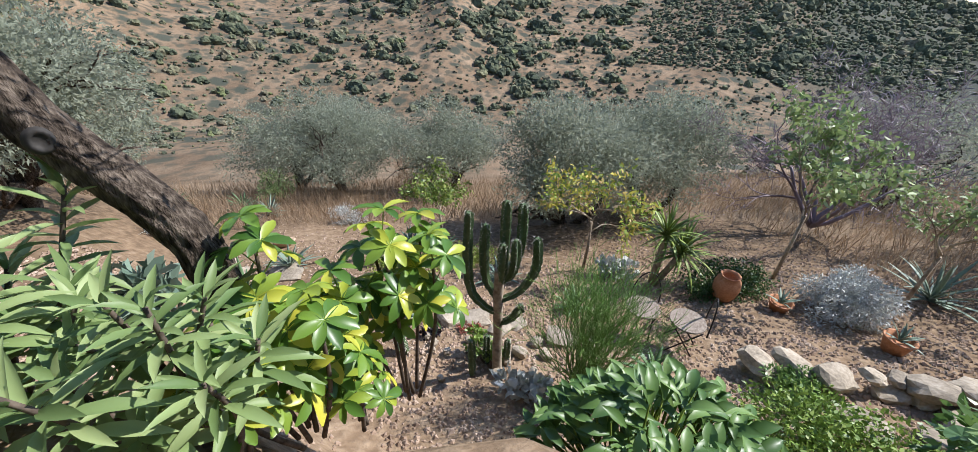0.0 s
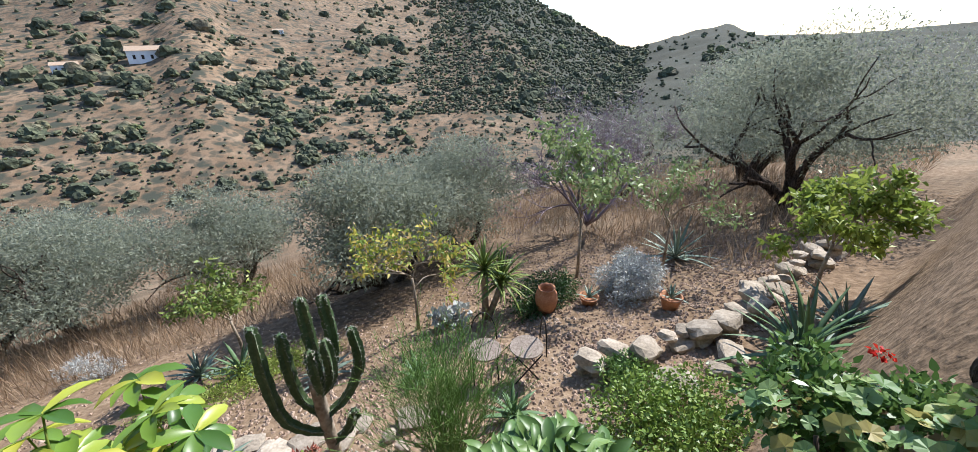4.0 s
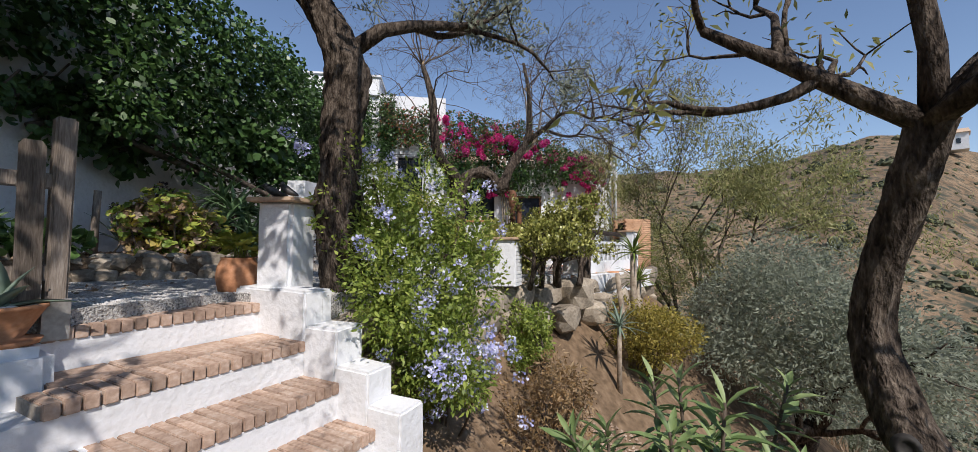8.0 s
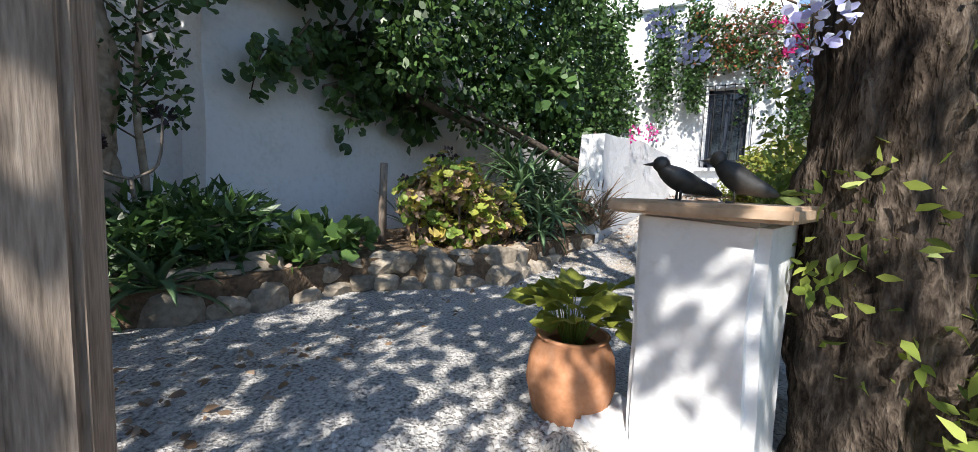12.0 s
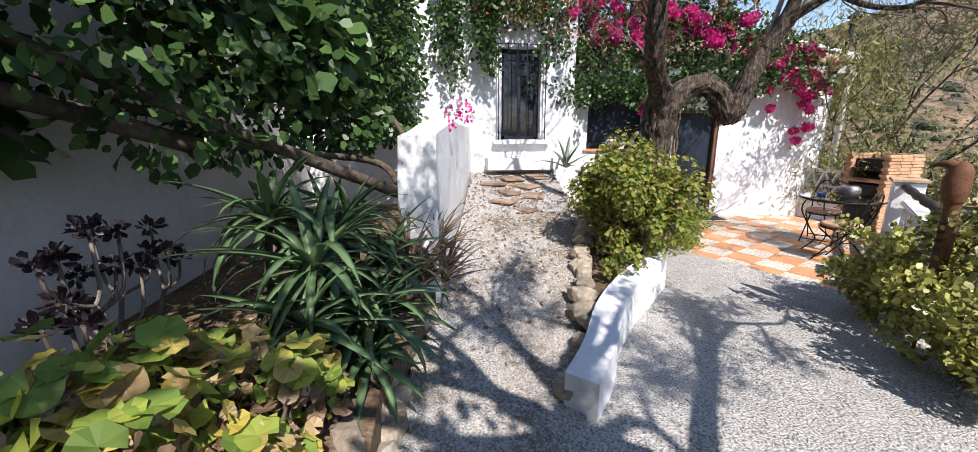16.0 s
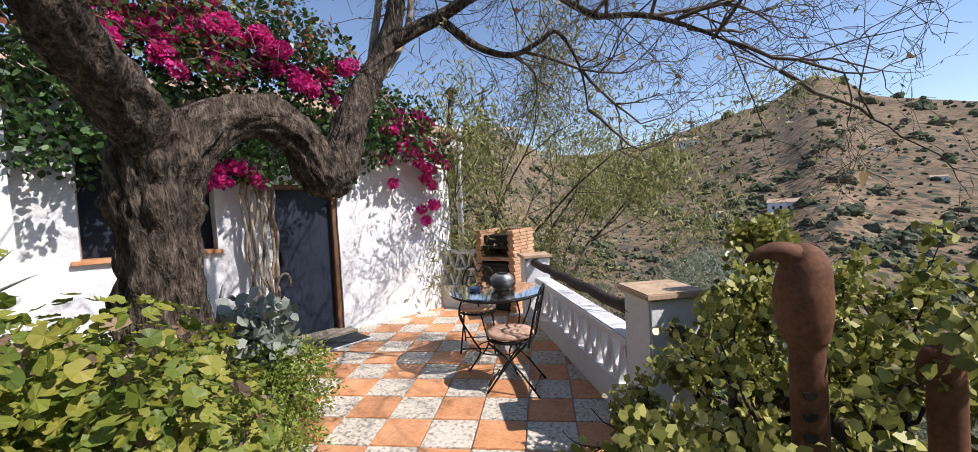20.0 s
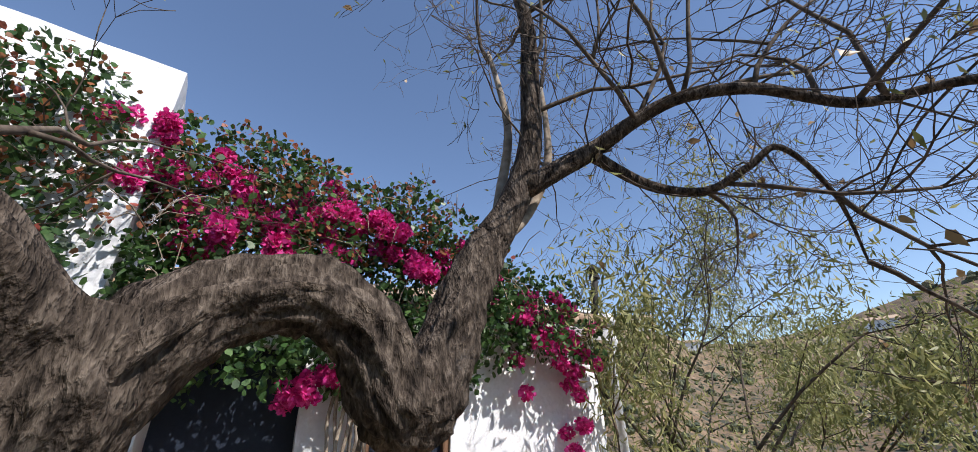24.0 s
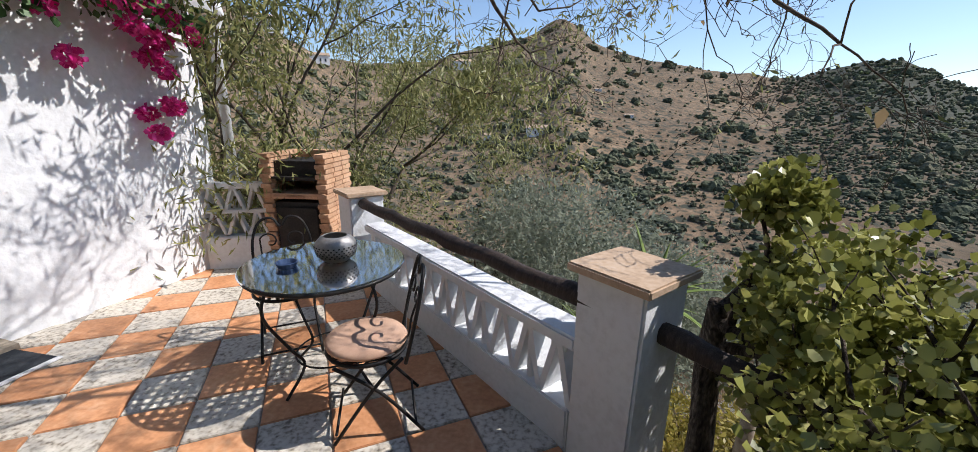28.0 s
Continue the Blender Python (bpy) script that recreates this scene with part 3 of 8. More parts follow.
_l.new(_mid.outputs[0], _mixf.inputs[2])
_l.new(_fine.outputs[0], _mixf.inputs[3])
_l.new(_mixf.outputs[0], _dry.inputs[0])
_tone, _hue = ramp(_n, [(0.4, (0.72, 0.70, 0.66)), (0.5, (0.92, 0.87, 0.8)), (0.6, (1.0, 0.95, 0.86))]), _n.new("ShaderNodeMix")
_hue.data_type, _hue.blend_type = "RGBA", "MULTIPLY"
_hue.inputs[0].default_value = 1.0
_l.new(_far.outputs[0], _tone.inputs[0])
_l.new(_dry.outputs[0], _hue.inputs[6])
_l.new(_tone.outputs[0], _hue.inputs[7])
_warp, _wn = _n.new("ShaderNodeVectorMath"), _n.new("ShaderNodeTexNoise")
_warp.operation = "MULTIPLY_ADD"
_warp.inputs[1].default_value = (1.6, 1.6, 1.6)
_wn.inputs["Scale"].default_value = 0.8
_l.new(_geo.outputs["Position"], _wn.inputs["Vector"])
_l.new(_wn.outputs["Color"], _warp.inputs[0])
_l.new(_geo.outputs["Position"], _warp.inputs[2])
_tufts = []
for _scale, _lo, _hi in ((0.24, 0.38, 0.26), (0.75, 0.56, 0.3)):
    _vor, _dot = _n.new("ShaderNodeTexVoronoi"), _n.new("ShaderNodeMapRange")
    _vor.inputs["Scale"].default_value = _scale
    _l.new(_warp.outputs[0], _vor.inputs["Vector"])
    _dot.inputs["From Min"].default_value, _dot.inputs["From Max"].default_value = _lo, _hi
    _dot.inputs["To Max"].default_value = 0.9 if _scale < 0.5 else 0.68
    _l.new(_vor.outputs["Distance"], _dot.inputs[0])
    _tufts.append(_dot)
_cell = _n.new("ShaderNodeMath")
_cell.operation = "MAXIMUM"
_l.new(_tufts[0].outputs[0], _cell.inputs[0])
_l.new(_tufts[1].outputs[0], _cell.inputs[1])
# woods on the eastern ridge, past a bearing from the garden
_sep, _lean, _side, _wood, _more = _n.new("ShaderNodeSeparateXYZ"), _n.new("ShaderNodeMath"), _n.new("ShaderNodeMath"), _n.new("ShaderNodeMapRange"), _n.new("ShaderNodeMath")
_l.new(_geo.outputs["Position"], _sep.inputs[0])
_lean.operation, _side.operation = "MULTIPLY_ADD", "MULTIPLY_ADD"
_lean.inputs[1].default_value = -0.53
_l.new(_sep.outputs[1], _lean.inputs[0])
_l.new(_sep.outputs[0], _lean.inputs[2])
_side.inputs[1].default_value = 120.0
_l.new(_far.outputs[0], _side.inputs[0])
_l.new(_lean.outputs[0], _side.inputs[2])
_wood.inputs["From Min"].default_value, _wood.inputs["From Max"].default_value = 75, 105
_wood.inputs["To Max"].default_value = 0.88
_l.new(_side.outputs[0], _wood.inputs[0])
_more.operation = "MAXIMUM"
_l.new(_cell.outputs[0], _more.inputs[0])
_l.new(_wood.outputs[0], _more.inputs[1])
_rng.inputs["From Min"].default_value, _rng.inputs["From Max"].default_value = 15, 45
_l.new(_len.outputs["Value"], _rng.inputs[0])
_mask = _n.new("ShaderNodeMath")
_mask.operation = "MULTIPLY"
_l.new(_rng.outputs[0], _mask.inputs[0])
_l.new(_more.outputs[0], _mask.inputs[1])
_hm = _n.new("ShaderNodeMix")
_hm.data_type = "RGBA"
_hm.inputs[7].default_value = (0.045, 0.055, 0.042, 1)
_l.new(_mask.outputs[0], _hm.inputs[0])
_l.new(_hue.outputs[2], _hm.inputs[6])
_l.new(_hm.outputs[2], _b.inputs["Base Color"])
_bp = _n.new("ShaderNodeBump")
_bp.inputs["Strength"].default_value, _bp.inputs["Distance"].default_value = 0.8, 0.05
_l.new(_fine.outputs[0], _bp.inputs["Height"])
_l.new(_bp.outputs[0], _b.inputs["Normal"])

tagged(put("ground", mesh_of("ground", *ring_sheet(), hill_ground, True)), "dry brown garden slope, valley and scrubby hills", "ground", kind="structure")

# ---- terrace ----


def terrace_top(x, y):
    return 0.012 + max(0.0, 0.028 * (x - 1.6))


court = [(5.15, -1.35), (5.42, -0.62), (2.95, 0.95), (1.75, 2.42), (1.66, 2.22), (0.3, 1.5), (-0.62, 1.02), (-3.0, 1.02), (-3.0, -4.4), (8.2, -4.4), (7.4, -2.6), (6.25, -1.85), (6.12, -1.7)]
bm = prism(court, 0, -3.2, terrace_top)
tagged(part("gravel_court", bm, gravel), "pale grey gravel court with mottled shade", "gravel", kind="structure")
rngs = np.random.default_rng(5)


def inside(x, y, poly):
    hit = False
    for i in range(len(poly)):
        (x1, y1), (x2, y2) = poly[i], poly[i - 1]
        if (y1 > y) != (y2 > y) and x < (x2 - x1) * (y - y1) / (y2 - y1) + x1:
            hit = not hit
    return hit


RAMP = ((2.85, -2.2), (2.85, -1.4), (1.6, -1.0), (-0.2, -0.35), (-2.66, -0.05), (-2.66, -1.5), (1.3, -2.05), (2.3, -2.3))


def ramp_top(x, y):
    return terrace_top(x, y) + 0.02 + max(0.0, 2.8 - x) * 0.152 + 0.015 * noise.noise(Vector((x * 2, y * 2, 0)))


def pebbles(name, n, picker, top, size, material, label):
    """Loose chippings as small lumps."""
    base = np.array([(1, 0, 0), (-1, 0, 0), (0, 1, 0), (0, -1, 0), (0, 0, 0.7), (0, 0, -0.7)], float)
    tri = np.array([(0, 2, 4), (2, 1, 4), (1, 3, 4), (3, 0, 4), (2, 0, 5), (1, 2, 5), (3, 1, 5), (0, 3, 5)])
    verts, faces = [], []
    while len(verts) < n:
        x, y = picker()
        s = size * rngs.uniform(0.5, 1.25)
        a = rngs.uniform(0, 6.28)
        v = base * s * rngs.uniform(0.6, 1.25, (6, 3))
        c, d = math.cos(a), math.sin(a)
        w = np.stack([v[:, 0] * c - v[:, 1] * d + x, v[:, 0] * d + v[:, 1] * c + y, v[:, 2] + top(x, y) + s * 0.25], 1)
        faces.append(tri + 6 * len(verts))
        verts.append(w)
    return tagged(put(name, mesh_of(name, np.concatenate(verts), np.concatenate(faces), material)), label, "gravel", kind="stuff")


def pick_court():
    while True:
        x, y = rngs.uniform(0.2, 5.9), rngs.uniform(-3.2, 2.0)
        if inside(x, y, court) and not inside(x, y, RAMP) and not (x < 2.5 and y < -1.1 + 0.0 * x):
            return x, y


def pick_ramp():
    while True:
        x, y = rngs.uniform(-0.6, 2.85), rngs.uniform(-2.3, -0.4)
        if inside(x, y, RAMP):
            return x, y


pebbles("gravel_chippings", 26000, pick_court, terrace_top, 0.0135, gravel_stone, "loose pale limestone chippings on the court")
bm = prism(RAMP, 0, -0.2, ramp_top)
bmesh.ops.triangulate(bm, faces=[f for f in bm.faces if len(f.verts) > 4])
tagged(part("ramp_path", bm, gravel), "gravelled path rising to the barred window", "path", kind="structure")
pebbles("path_chippings", 10000, pick_ramp, ramp_top, 0.0145, path_stone, "loose brownish chippings on the rising path")

flags = thing("flagstones", "flat brownish flagstones at the top of the rising path", "paving", kind="structure")
for k, (x, y, w, turn) in enumerate(((-2.2, -0.9, 0.5, 10), (-1.75, -0.75, 0.42, 40), (-1.9, -1.2, 0.4, 70), (-1.45, -1.05, 0.36, 20), (-1.3, -0.7, 0.4, -15), (-1.0, -1.2, 0.34, 50), (-2.3, -0.45, 0.44, 5), (-0.7, -0.95, 0.3, 33))):
    part("flagstone", rough_box(x, y, ramp_top(x, y) + 0.012, w, w * 0.72, 0.035, turn, 2, 0.02, 0.01), slope_stone, flags)

# beds
south_bed = [(7.6, -4.3), (7.2, -3.5), (5.9, -3.5), (5.1, -3.15), (4.35, -3.08), (4.02, -2.86), (3.75, -2.6), (3.3, -2.36), (2.5, -2.38), (1.5, -2.12), (-2.6, -2.0), (-2.6, -4.3)]
tagged(part("south_bed", prism(south_bed, 0.34, -0.3), bed_soil), "raised planting bed of dark dry soil with leaf litter", "flower bed", kind="structure")
tree_bed = [(1.75, -0.95), (1.05, -0.2), (-0.55, 0.98), (-2.2, 1.95), (-2.75, 1.98), (-2.62, -0.08), (-0.2, -0.38)]
tagged(part("tree_bed", prism(tree_bed, 0.3, -0.3), bed_soil), "planting bed of dark soil round the tree", "flower bed", kind="structure")

# ---- house ----
DOOR_WAY = Vector((0.2, 0.98, 0)).normalized()
WALL_AT = Vector((-2.55, 3.09, 0))


def along_wall(y):
    """The point of the door wall's face at that y."""
    return WALL_AT + DOOR_WAY * ((y - WALL_AT.y) / DOOR_WAY.y)


def wall_piece(y0, y1, z0, z1, thick=0.32, back=0.0):
    a, b = along_wall(y0), along_wall(y1)
    out = Vector((DOOR_WAY.y, -DOOR_WAY.x, 0))
    mid = (a + b) / 2 - out * (thick / 2 + back)
    return mid.x, mid.y, (z0 + z1) / 2, thick, (b - a).length, z1 - z0, math.degrees(math.atan2(DOOR_WAY.y, DOOR_WAY.x)) - 90


def uneven(bm, cuts_len=0.18, wobble=0.014):
    for _ in range(4):
        long = [e for e in bm.edges if e.calc_length() > cuts_len * 2]
        if not long:
            break
        bmesh.ops.subdivide_edges(bm, edges=long, cuts=1, use_grid_fill=True)
    for v in bm.verts:
        v.co += noise.noise_vector(v.co * 2.3) * wobble
    return bm


house = thing("house_wing", "low whitewashed house wing with navy-filled doorway and dark-backed niche", "house", kind="structure", at=(-2.7, 2.5, 0))
house_inv = house.matrix_basis.inverted()


def house_part(name, bm, material, label="", parent=house):
    for v in bm.verts:
        v.co = house_inv @ v.co
    return part(name, bm, material, parent, label)


for y0, y1, z0, z1 in ((3.02, 4.78, -0.4, 2.62), (2.24, 3.02, 1.93, 2.62), (1.72, 2.24, -0.4, 2.62), (0.7, 1.72, -0.4, 1.2), (0.7, 1.72, 2.35, 2.62), (-0.05, 0.7, -0.4, 2.62)):
    house_part("wall", uneven(boxes(wall_piece(y0, y1, z0, z1))), plaster, "rough whitewashed plaster")
a = along_wall(4.78)
house_part("wall", uneven(boxes((a.x - 1.9, a.y - 0.16, 1.1, 3.5, 0.3, 3.1, 8))), plaster, "rough whitewashed gable wall")
# niche back, sill and room behind the door
# flat dark navy panel closes the window niche
house_part("niche_back", boxes(wall_piece(0.6, 1.8, 1.15, 2.4, 0.05, 0.3)), navy, "dark navy panel at the back of the niche")
house_part("niche_sill", boxes(wall_piece(0.64, 1.76, 1.185, 1.225, 0.34, -0.05), bevel=0.004), terracotta_tile, "clay-tiled window sill")
room = boxes(wall_piece(1.9, 3.4, -0.06, 0.02, 1.6, 0.32), wall_piece(1.9, 3.4, 2.2, 2.26, 1.6, 0.32), wall_piece(1.9, 3.4, 0, 2.2, 0.05, 1.9))
house_part("room", room, plaster, "dim room behind the door")
# sloping roof with clay tiles under the creeper
out = Vector((DOOR_WAY.y, -DOOR_WAY.x, 0))
roof_bm = bmesh.new()
ry0, ry1 = -0.05, 4.98
c0, c1 = along_wall(ry0), along_wall(ry1)
qs = []
for base, z in ((0.16, 2.62), (-3.4, 3.85)):
    for c in (c0, c1):
        p = c + out * base
        qs.append(roof_bm.verts.new((p.x, p.y, z)))
roof_bm.faces.new((qs[0], qs[1], qs[3], qs[2]))
bmesh.ops.recalc_face_normals(roof_bm, faces=roof_bm.faces)
bmesh.ops.solidify(roof_bm, geom=roof_bm.faces[:], thickness=-0.12)
house_part("roof", roof_bm, plaster, "whitewashed sloping roof edge")
for k in range(24):
    y = 0.1 + k * 0.205
    c = along_wall(y)
    ob = tube_part("roof_tile", roof_tile, house, [tuple(c + out * 0.2 + Vector((0, 0, 2.70))), tuple(c - out * 3.3 + Vector((0, 0, 3.93)))], (0.075, 0.075), 8)
    ob.matrix_parent_inverse = house_inv
# verge tiles and gutter pipe at the corner
for k in range(7):
    c = along_wall(4.9) + out * (0.2 - 0.3 * k) + Vector((0, 0.03, 2.73 + 0.1 * k))
    tube_part("verge_tile", plaster, house, [tuple(c), tuple(c - out * 0.34 + Vector((0, 0, 0.115)))], (0.085, 0.07), 8).matrix_parent_inverse = house_inv
c = along_wall(4.88)
pipe = tube_part("gutter_pipe", plaster, house, [tuple(c + out * 0.12 + Vector((0, 0.1, 2.62))), tuple(c + out * 0.14 + Vector((0, 0.13, 2.5))), tuple(c + out * 0.03 + Vector((0, 0.14, 2.35))), tuple(c + out * 0.03 + Vector((0, 0.14, 0.1)))], (0.05,) * 4, 10, 0.0, "white rainwater pipe")
pipe.matrix_parent_inverse = house_inv
flue = tube_part("flue", soot_or_hole, house, [(-2.2, 4.86, 2.7), (-2.14, 4.86, 3.0), (-2.1, 4.86, 3.3)], (0.045, 0.045, 0.045), 12, 0.0, "dark stove pipe with a cowl")
flue.matrix_parent_inverse = house_inv
v, f = lathe([(0.0, 0.2), (0.02, 0.19), (0.1, 0.12), (0.1, 0.1), (0.055, 0.09), (0.055, 0.05), (0.07, 0.04), (0.07, 0.0), (0.0, 0.0)], 14)
put("cowl", mesh_of("cowl", v, f, soot_or_hole), flue).matrix_basis = pose(-2.1, 4.86, 3.28)

# doorway: navy boards and handle are added to fill the dark opening
door = thing("doorway_1", "dark navy boards filling the doorway in a brown wooden frame", "door", kind="structure")
part("door_frame", boxes(wall_piece(2.96, 3.04, 0.03, 1.95, 0.14, 0.03), wall_piece(2.22, 2.30, 0.03, 1.95, 0.14, 0.03), wall_piece(2.22, 3.04, 1.87, 1.95, 0.14, 0.03), bevel=0.006), door_wood, door, "brown wooden frame")
for k in range(5):
    part("plank", boxes(wall_piece(2.305 + 0.131 * k, 2.4355 + 0.131 * k, 0.05, 1.87, 0.05, 0.12), bevel=0.0008), navy, door)
part("handle", boxes(wall_piece(2.35, 2.38, 0.95, 1.12, 0.04, 0.08), bevel=0.006), iron, door, "added black iron handle")
part("threshold", uneven(boxes(wall_piece(2.15, 3.1, -0.1, 0.045, 0.42, -0.2)), 0.15, 0.006), stone, door, "worn stone threshold")

# main house wall with the barred window
main = thing("main_house", "tall whitewashed main house wall with a barred window", "house", kind="structure", at=(-2.8, -0.6, 0))
main_inv = main.matrix_basis.inverted()


def main_part(name, bm, material, label=""):
    for v in bm.verts:
        v.co = main_inv @ v.co
    return part(name, bm, material, main, label)


WX = -2.66
for y0, y1, z0, z1 in ((-4.5, -0.98, 0.2, 4.6), (-0.98, -0.30, 0.2, 1.42), (-0.98, -0.30, 2.92, 4.6), (-0.30, 0.3, 0.2, 4.6)):
    main_part("wall", uneven(boxes((WX - 0.2, (y0 + y1) / 2, (z0 + z1) / 2, 0.4, y1 - y0, z1 - z0)), 0.2, 0.016), plaster, "rough whitewashed plaster")
main_part("parapet", boxes((WX - 0.5, -2.6, 4.8, 1.2, 2.2, 0.5), (WX - 0.5, -2.6, 5.06, 1.3, 2.3, 0.06), bevel=0.01), plaster, "white roof parapet box")
main_part("wall", uneven(boxes((WX - 2.4, 0.15, 2.4, 4.0, 0.3, 4.4)), 0.3, 0.016), plaster, "whitewashed end wall")
main_part("sill", boxes((WX + 0.03, -0.64, 1.38, 0.2, 0.98, 0.07), bevel=0.01), plaster, "white window sill")
main_part("step", uneven(boxes((WX + 0.14, -0.62, 1.02, 0.3, 1.25, 0.2)), 0.2, 0.012), plaster, "white plastered step under the window")
window = thing("window_1", "tall dark window behind a black wrought-iron grille", "window", kind="structure", at=(WX, -0.64, 2.17))
sash = part("window_frame", boxes((-0.2, -0.3, 0, 0.08, 0.07, 1.5), (-0.2, 0.3, 0, 0.08, 0.07, 1.5), (-0.2, 0, 0.72, 0.08, 0.66, 0.07), (-0.2, 0, -0.72, 0.08, 0.66, 0.07), (-0.2, 0, 0, 0.06, 0.05, 1.5)), navy, window, "dark wooden frame")
for s in (-1, 1):
    part("pane", boxes((-0.2, s * 0.155, 0, 0.012, 0.28, 1.42)), dark_glass, sash)
for k in range(6):
    part("bar", Tubes().add([(0.1, -0.4 + 0.16 * k, -0.82), (0.1, -0.4 + 0.16 * k, 0.8)], (0.008, 0.008), 6) and boxes((0.1, -0.4 + 0.16 * k, 0, 0.014, 0.014, 1.62)), iron, window)
for z in (-0.8, -0.62, 0.62, 0.78):
    part("cross_bar", boxes((0.1, 0, z, 0.022, 0.84, 0.012), (0.03, -0.41, z, 0.16, 0.012, 0.012), (0.03, 0.41, z, 0.16, 0.012, 0.012)), iron, window)
t = Tubes()
for k in range(5):
    y = -0.32 + 0.16 * k
    for s in (-1, 1):
        t.add([(0.1, y + s * 0.05 * math.cos(a) * (1 - a / 9), 0.42 + s * 0.05 * math.sin(a) * (1 - a / 9) + 0.08 * s) for a in np.linspace(0, 6, 12)], (0.006,) * 12, 5)
put("scroll_work", t.mesh("scroll_work", iron), window, "scrolled iron ornament")

# low white garden wall beside the rising path
low_wall = []
for (x0, y0), (x1, y1) in (((1.35, -2.08), (-2.62, -1.52)),):
    n = 14
    for k in range(n + 1):
        f = k / n
        low_wall.append((x0 + (x1 - x0) * f, y0 + (y1 - y0) * f - 0.05 * math.sin(3.1 * f)))
outline = low_wall + [(x + 0.02, y - 0.28) for x, y in reversed(low_wall)]
bm = prism(outline, 0, 0.1, lambda x, y: 1.66 + 0.05 * noise.noise(Vector((x, y, 0))) - 0.12 * max(0, x - 0.4))
tagged(part("garden_wall", uneven(bm, 0.16, 0.02), plaster), "rounded whitewashed garden wall dappled with shade", "wall", kind="structure")

# curved white kerb wall of the tree bed
pts, rad = curve_through([(2.56, -1.34, 0), (2.3, -1.13, 0), (1.9, -0.9, 0), (1.45, -0.55, 0), (1.0, -0.12, 0), (0.72, 0.12, 0)], [0.14] * 6, 5)
left, right = [], []
for i, p in enumerate(pts):
    d = (pts[min(i + 1, len(pts) - 1)] - pts[max(i - 1, 0)]).normalized()
    nrm = Vector((-d.y, d.x, 0)) * 0.095
    left.append((p.x + nrm.x, p.y + nrm.y))
    right.append((p.x - nrm.x, p.y - nrm.y))
bm = prism(left + right[::-1], 0, -0.1, lambda x, y: 0.30 + 0.11 * min(1, max(0, 2.6 - x)))
tagged(part("kerb_wall", uneven(bm, 0.1, 0.015), plaster), "low curved whitewashed kerb wall at the fork of the paths", "wall", kind="structure")

# south boundary wall
bm = boxes((0.9, -4.36, 1.9, 7.5, 0.3, 3.9))
tagged(part("wall_south", uneven(bm, 0.22, 0.02), plaster), "whitewashed boundary wall hung with creeper", "wall", kind="structure")
bm = boxes((6.6, -4.75, 1.9, 4.2, 0.3, 3.9))
tagged(part("wall_south_2", uneven(bm, 0.22, 0.02), plaster), "whitewashed wall set back behind trees", "wall", kind="structure")

# ---- steps ----
SO, SW, SD = Vector((5.25, -1.1, 0)), Vector((0.83, -0.555, 0)).normalized(), Vector((0.555, 0.83, 0)).normalized()
S_TURN = math.degrees(math.atan2(SW.y, SW.x))


def on_steps(lat, s, z):
    p = SO + SW * lat + SD * s
    return (p.x, p.y, z)


steps = thing("garden_steps", "white-risered garden steps with worn brick treads", "steps", kind="structure")
TREADS = ((0.0, -0.22, 0.055), (0.5, 0.0, -0.165), (0.82, 0.5, -0.385), (1.12, 0.82, -0.605), (1.42, 1.12, -0.825))
for i, (edge, back, z) in enumerate(TREADS):
    x, y, _ = on_steps(0.5 + 0.12 * i, (edge + back) / 2 - 0.16, 0)
    part("riser", uneven(boxes((x, y, z - 0.62 - 0.065, 1.35 + 0.25 * i, edge - back + 0.32, 1.24, S_TURN)), 0.16, 0.006), plaster, steps, "whitewashed riser")
bm = boxes((0, 0, 0, 0.052, 0.235, 0.066), bevel=0.004)
brick_me = shape_of("brick", bm, brick_clay)
rb = np.random.default_rng(8)
for i, (edge, back, z) in enumerate(TREADS):
    n = 18 + 2 * i
    mid = on_steps(0.01 + 0.0615 * n / 2, edge - 0.125, z - 0.045)
    part("mortar", boxes((*mid, 0.0615 * n, 0.228, 0.07, S_TURN)), grout, steps, "grey mortar between the bricks")
    for k in range(n):
        lat = 0.035 + 0.0615 * k + rb.uniform(-0.004, 0.004)
        rows = (0.12,) if edge - back < 0.3 else ((0.12, 0.3) if edge - back < 0.4 else (0.12,))
        for off in rows:
            b = put("brick", brick_me, steps)
            b.matrix_basis = pose(*on_steps(lat, edge - off + 0.015 + rb.uniform(-0.004, 0.004), z - 0.033 + rb.uniform(-0.002, 0.002)), rb.uniform(-0.6, 0.6), rb.uniform(-0.6, 0.6), S_TURN + rb.uniform(-0.8, 0.8))
bm = boxes((0, 0, 0, 0.27, 0.235, 0.03), bevel=0.005)
slab_me = shape_of("floor_slab", bm, brick_clay)
for k in range(4):
    b = put("floor_slab", slab_me, steps)
    b.matrix_basis = pose(*on_steps(0.15 + 0.285 * k, 0.13, -0.172), 0, 0, S_TURN + rb.uniform(-2, 2))
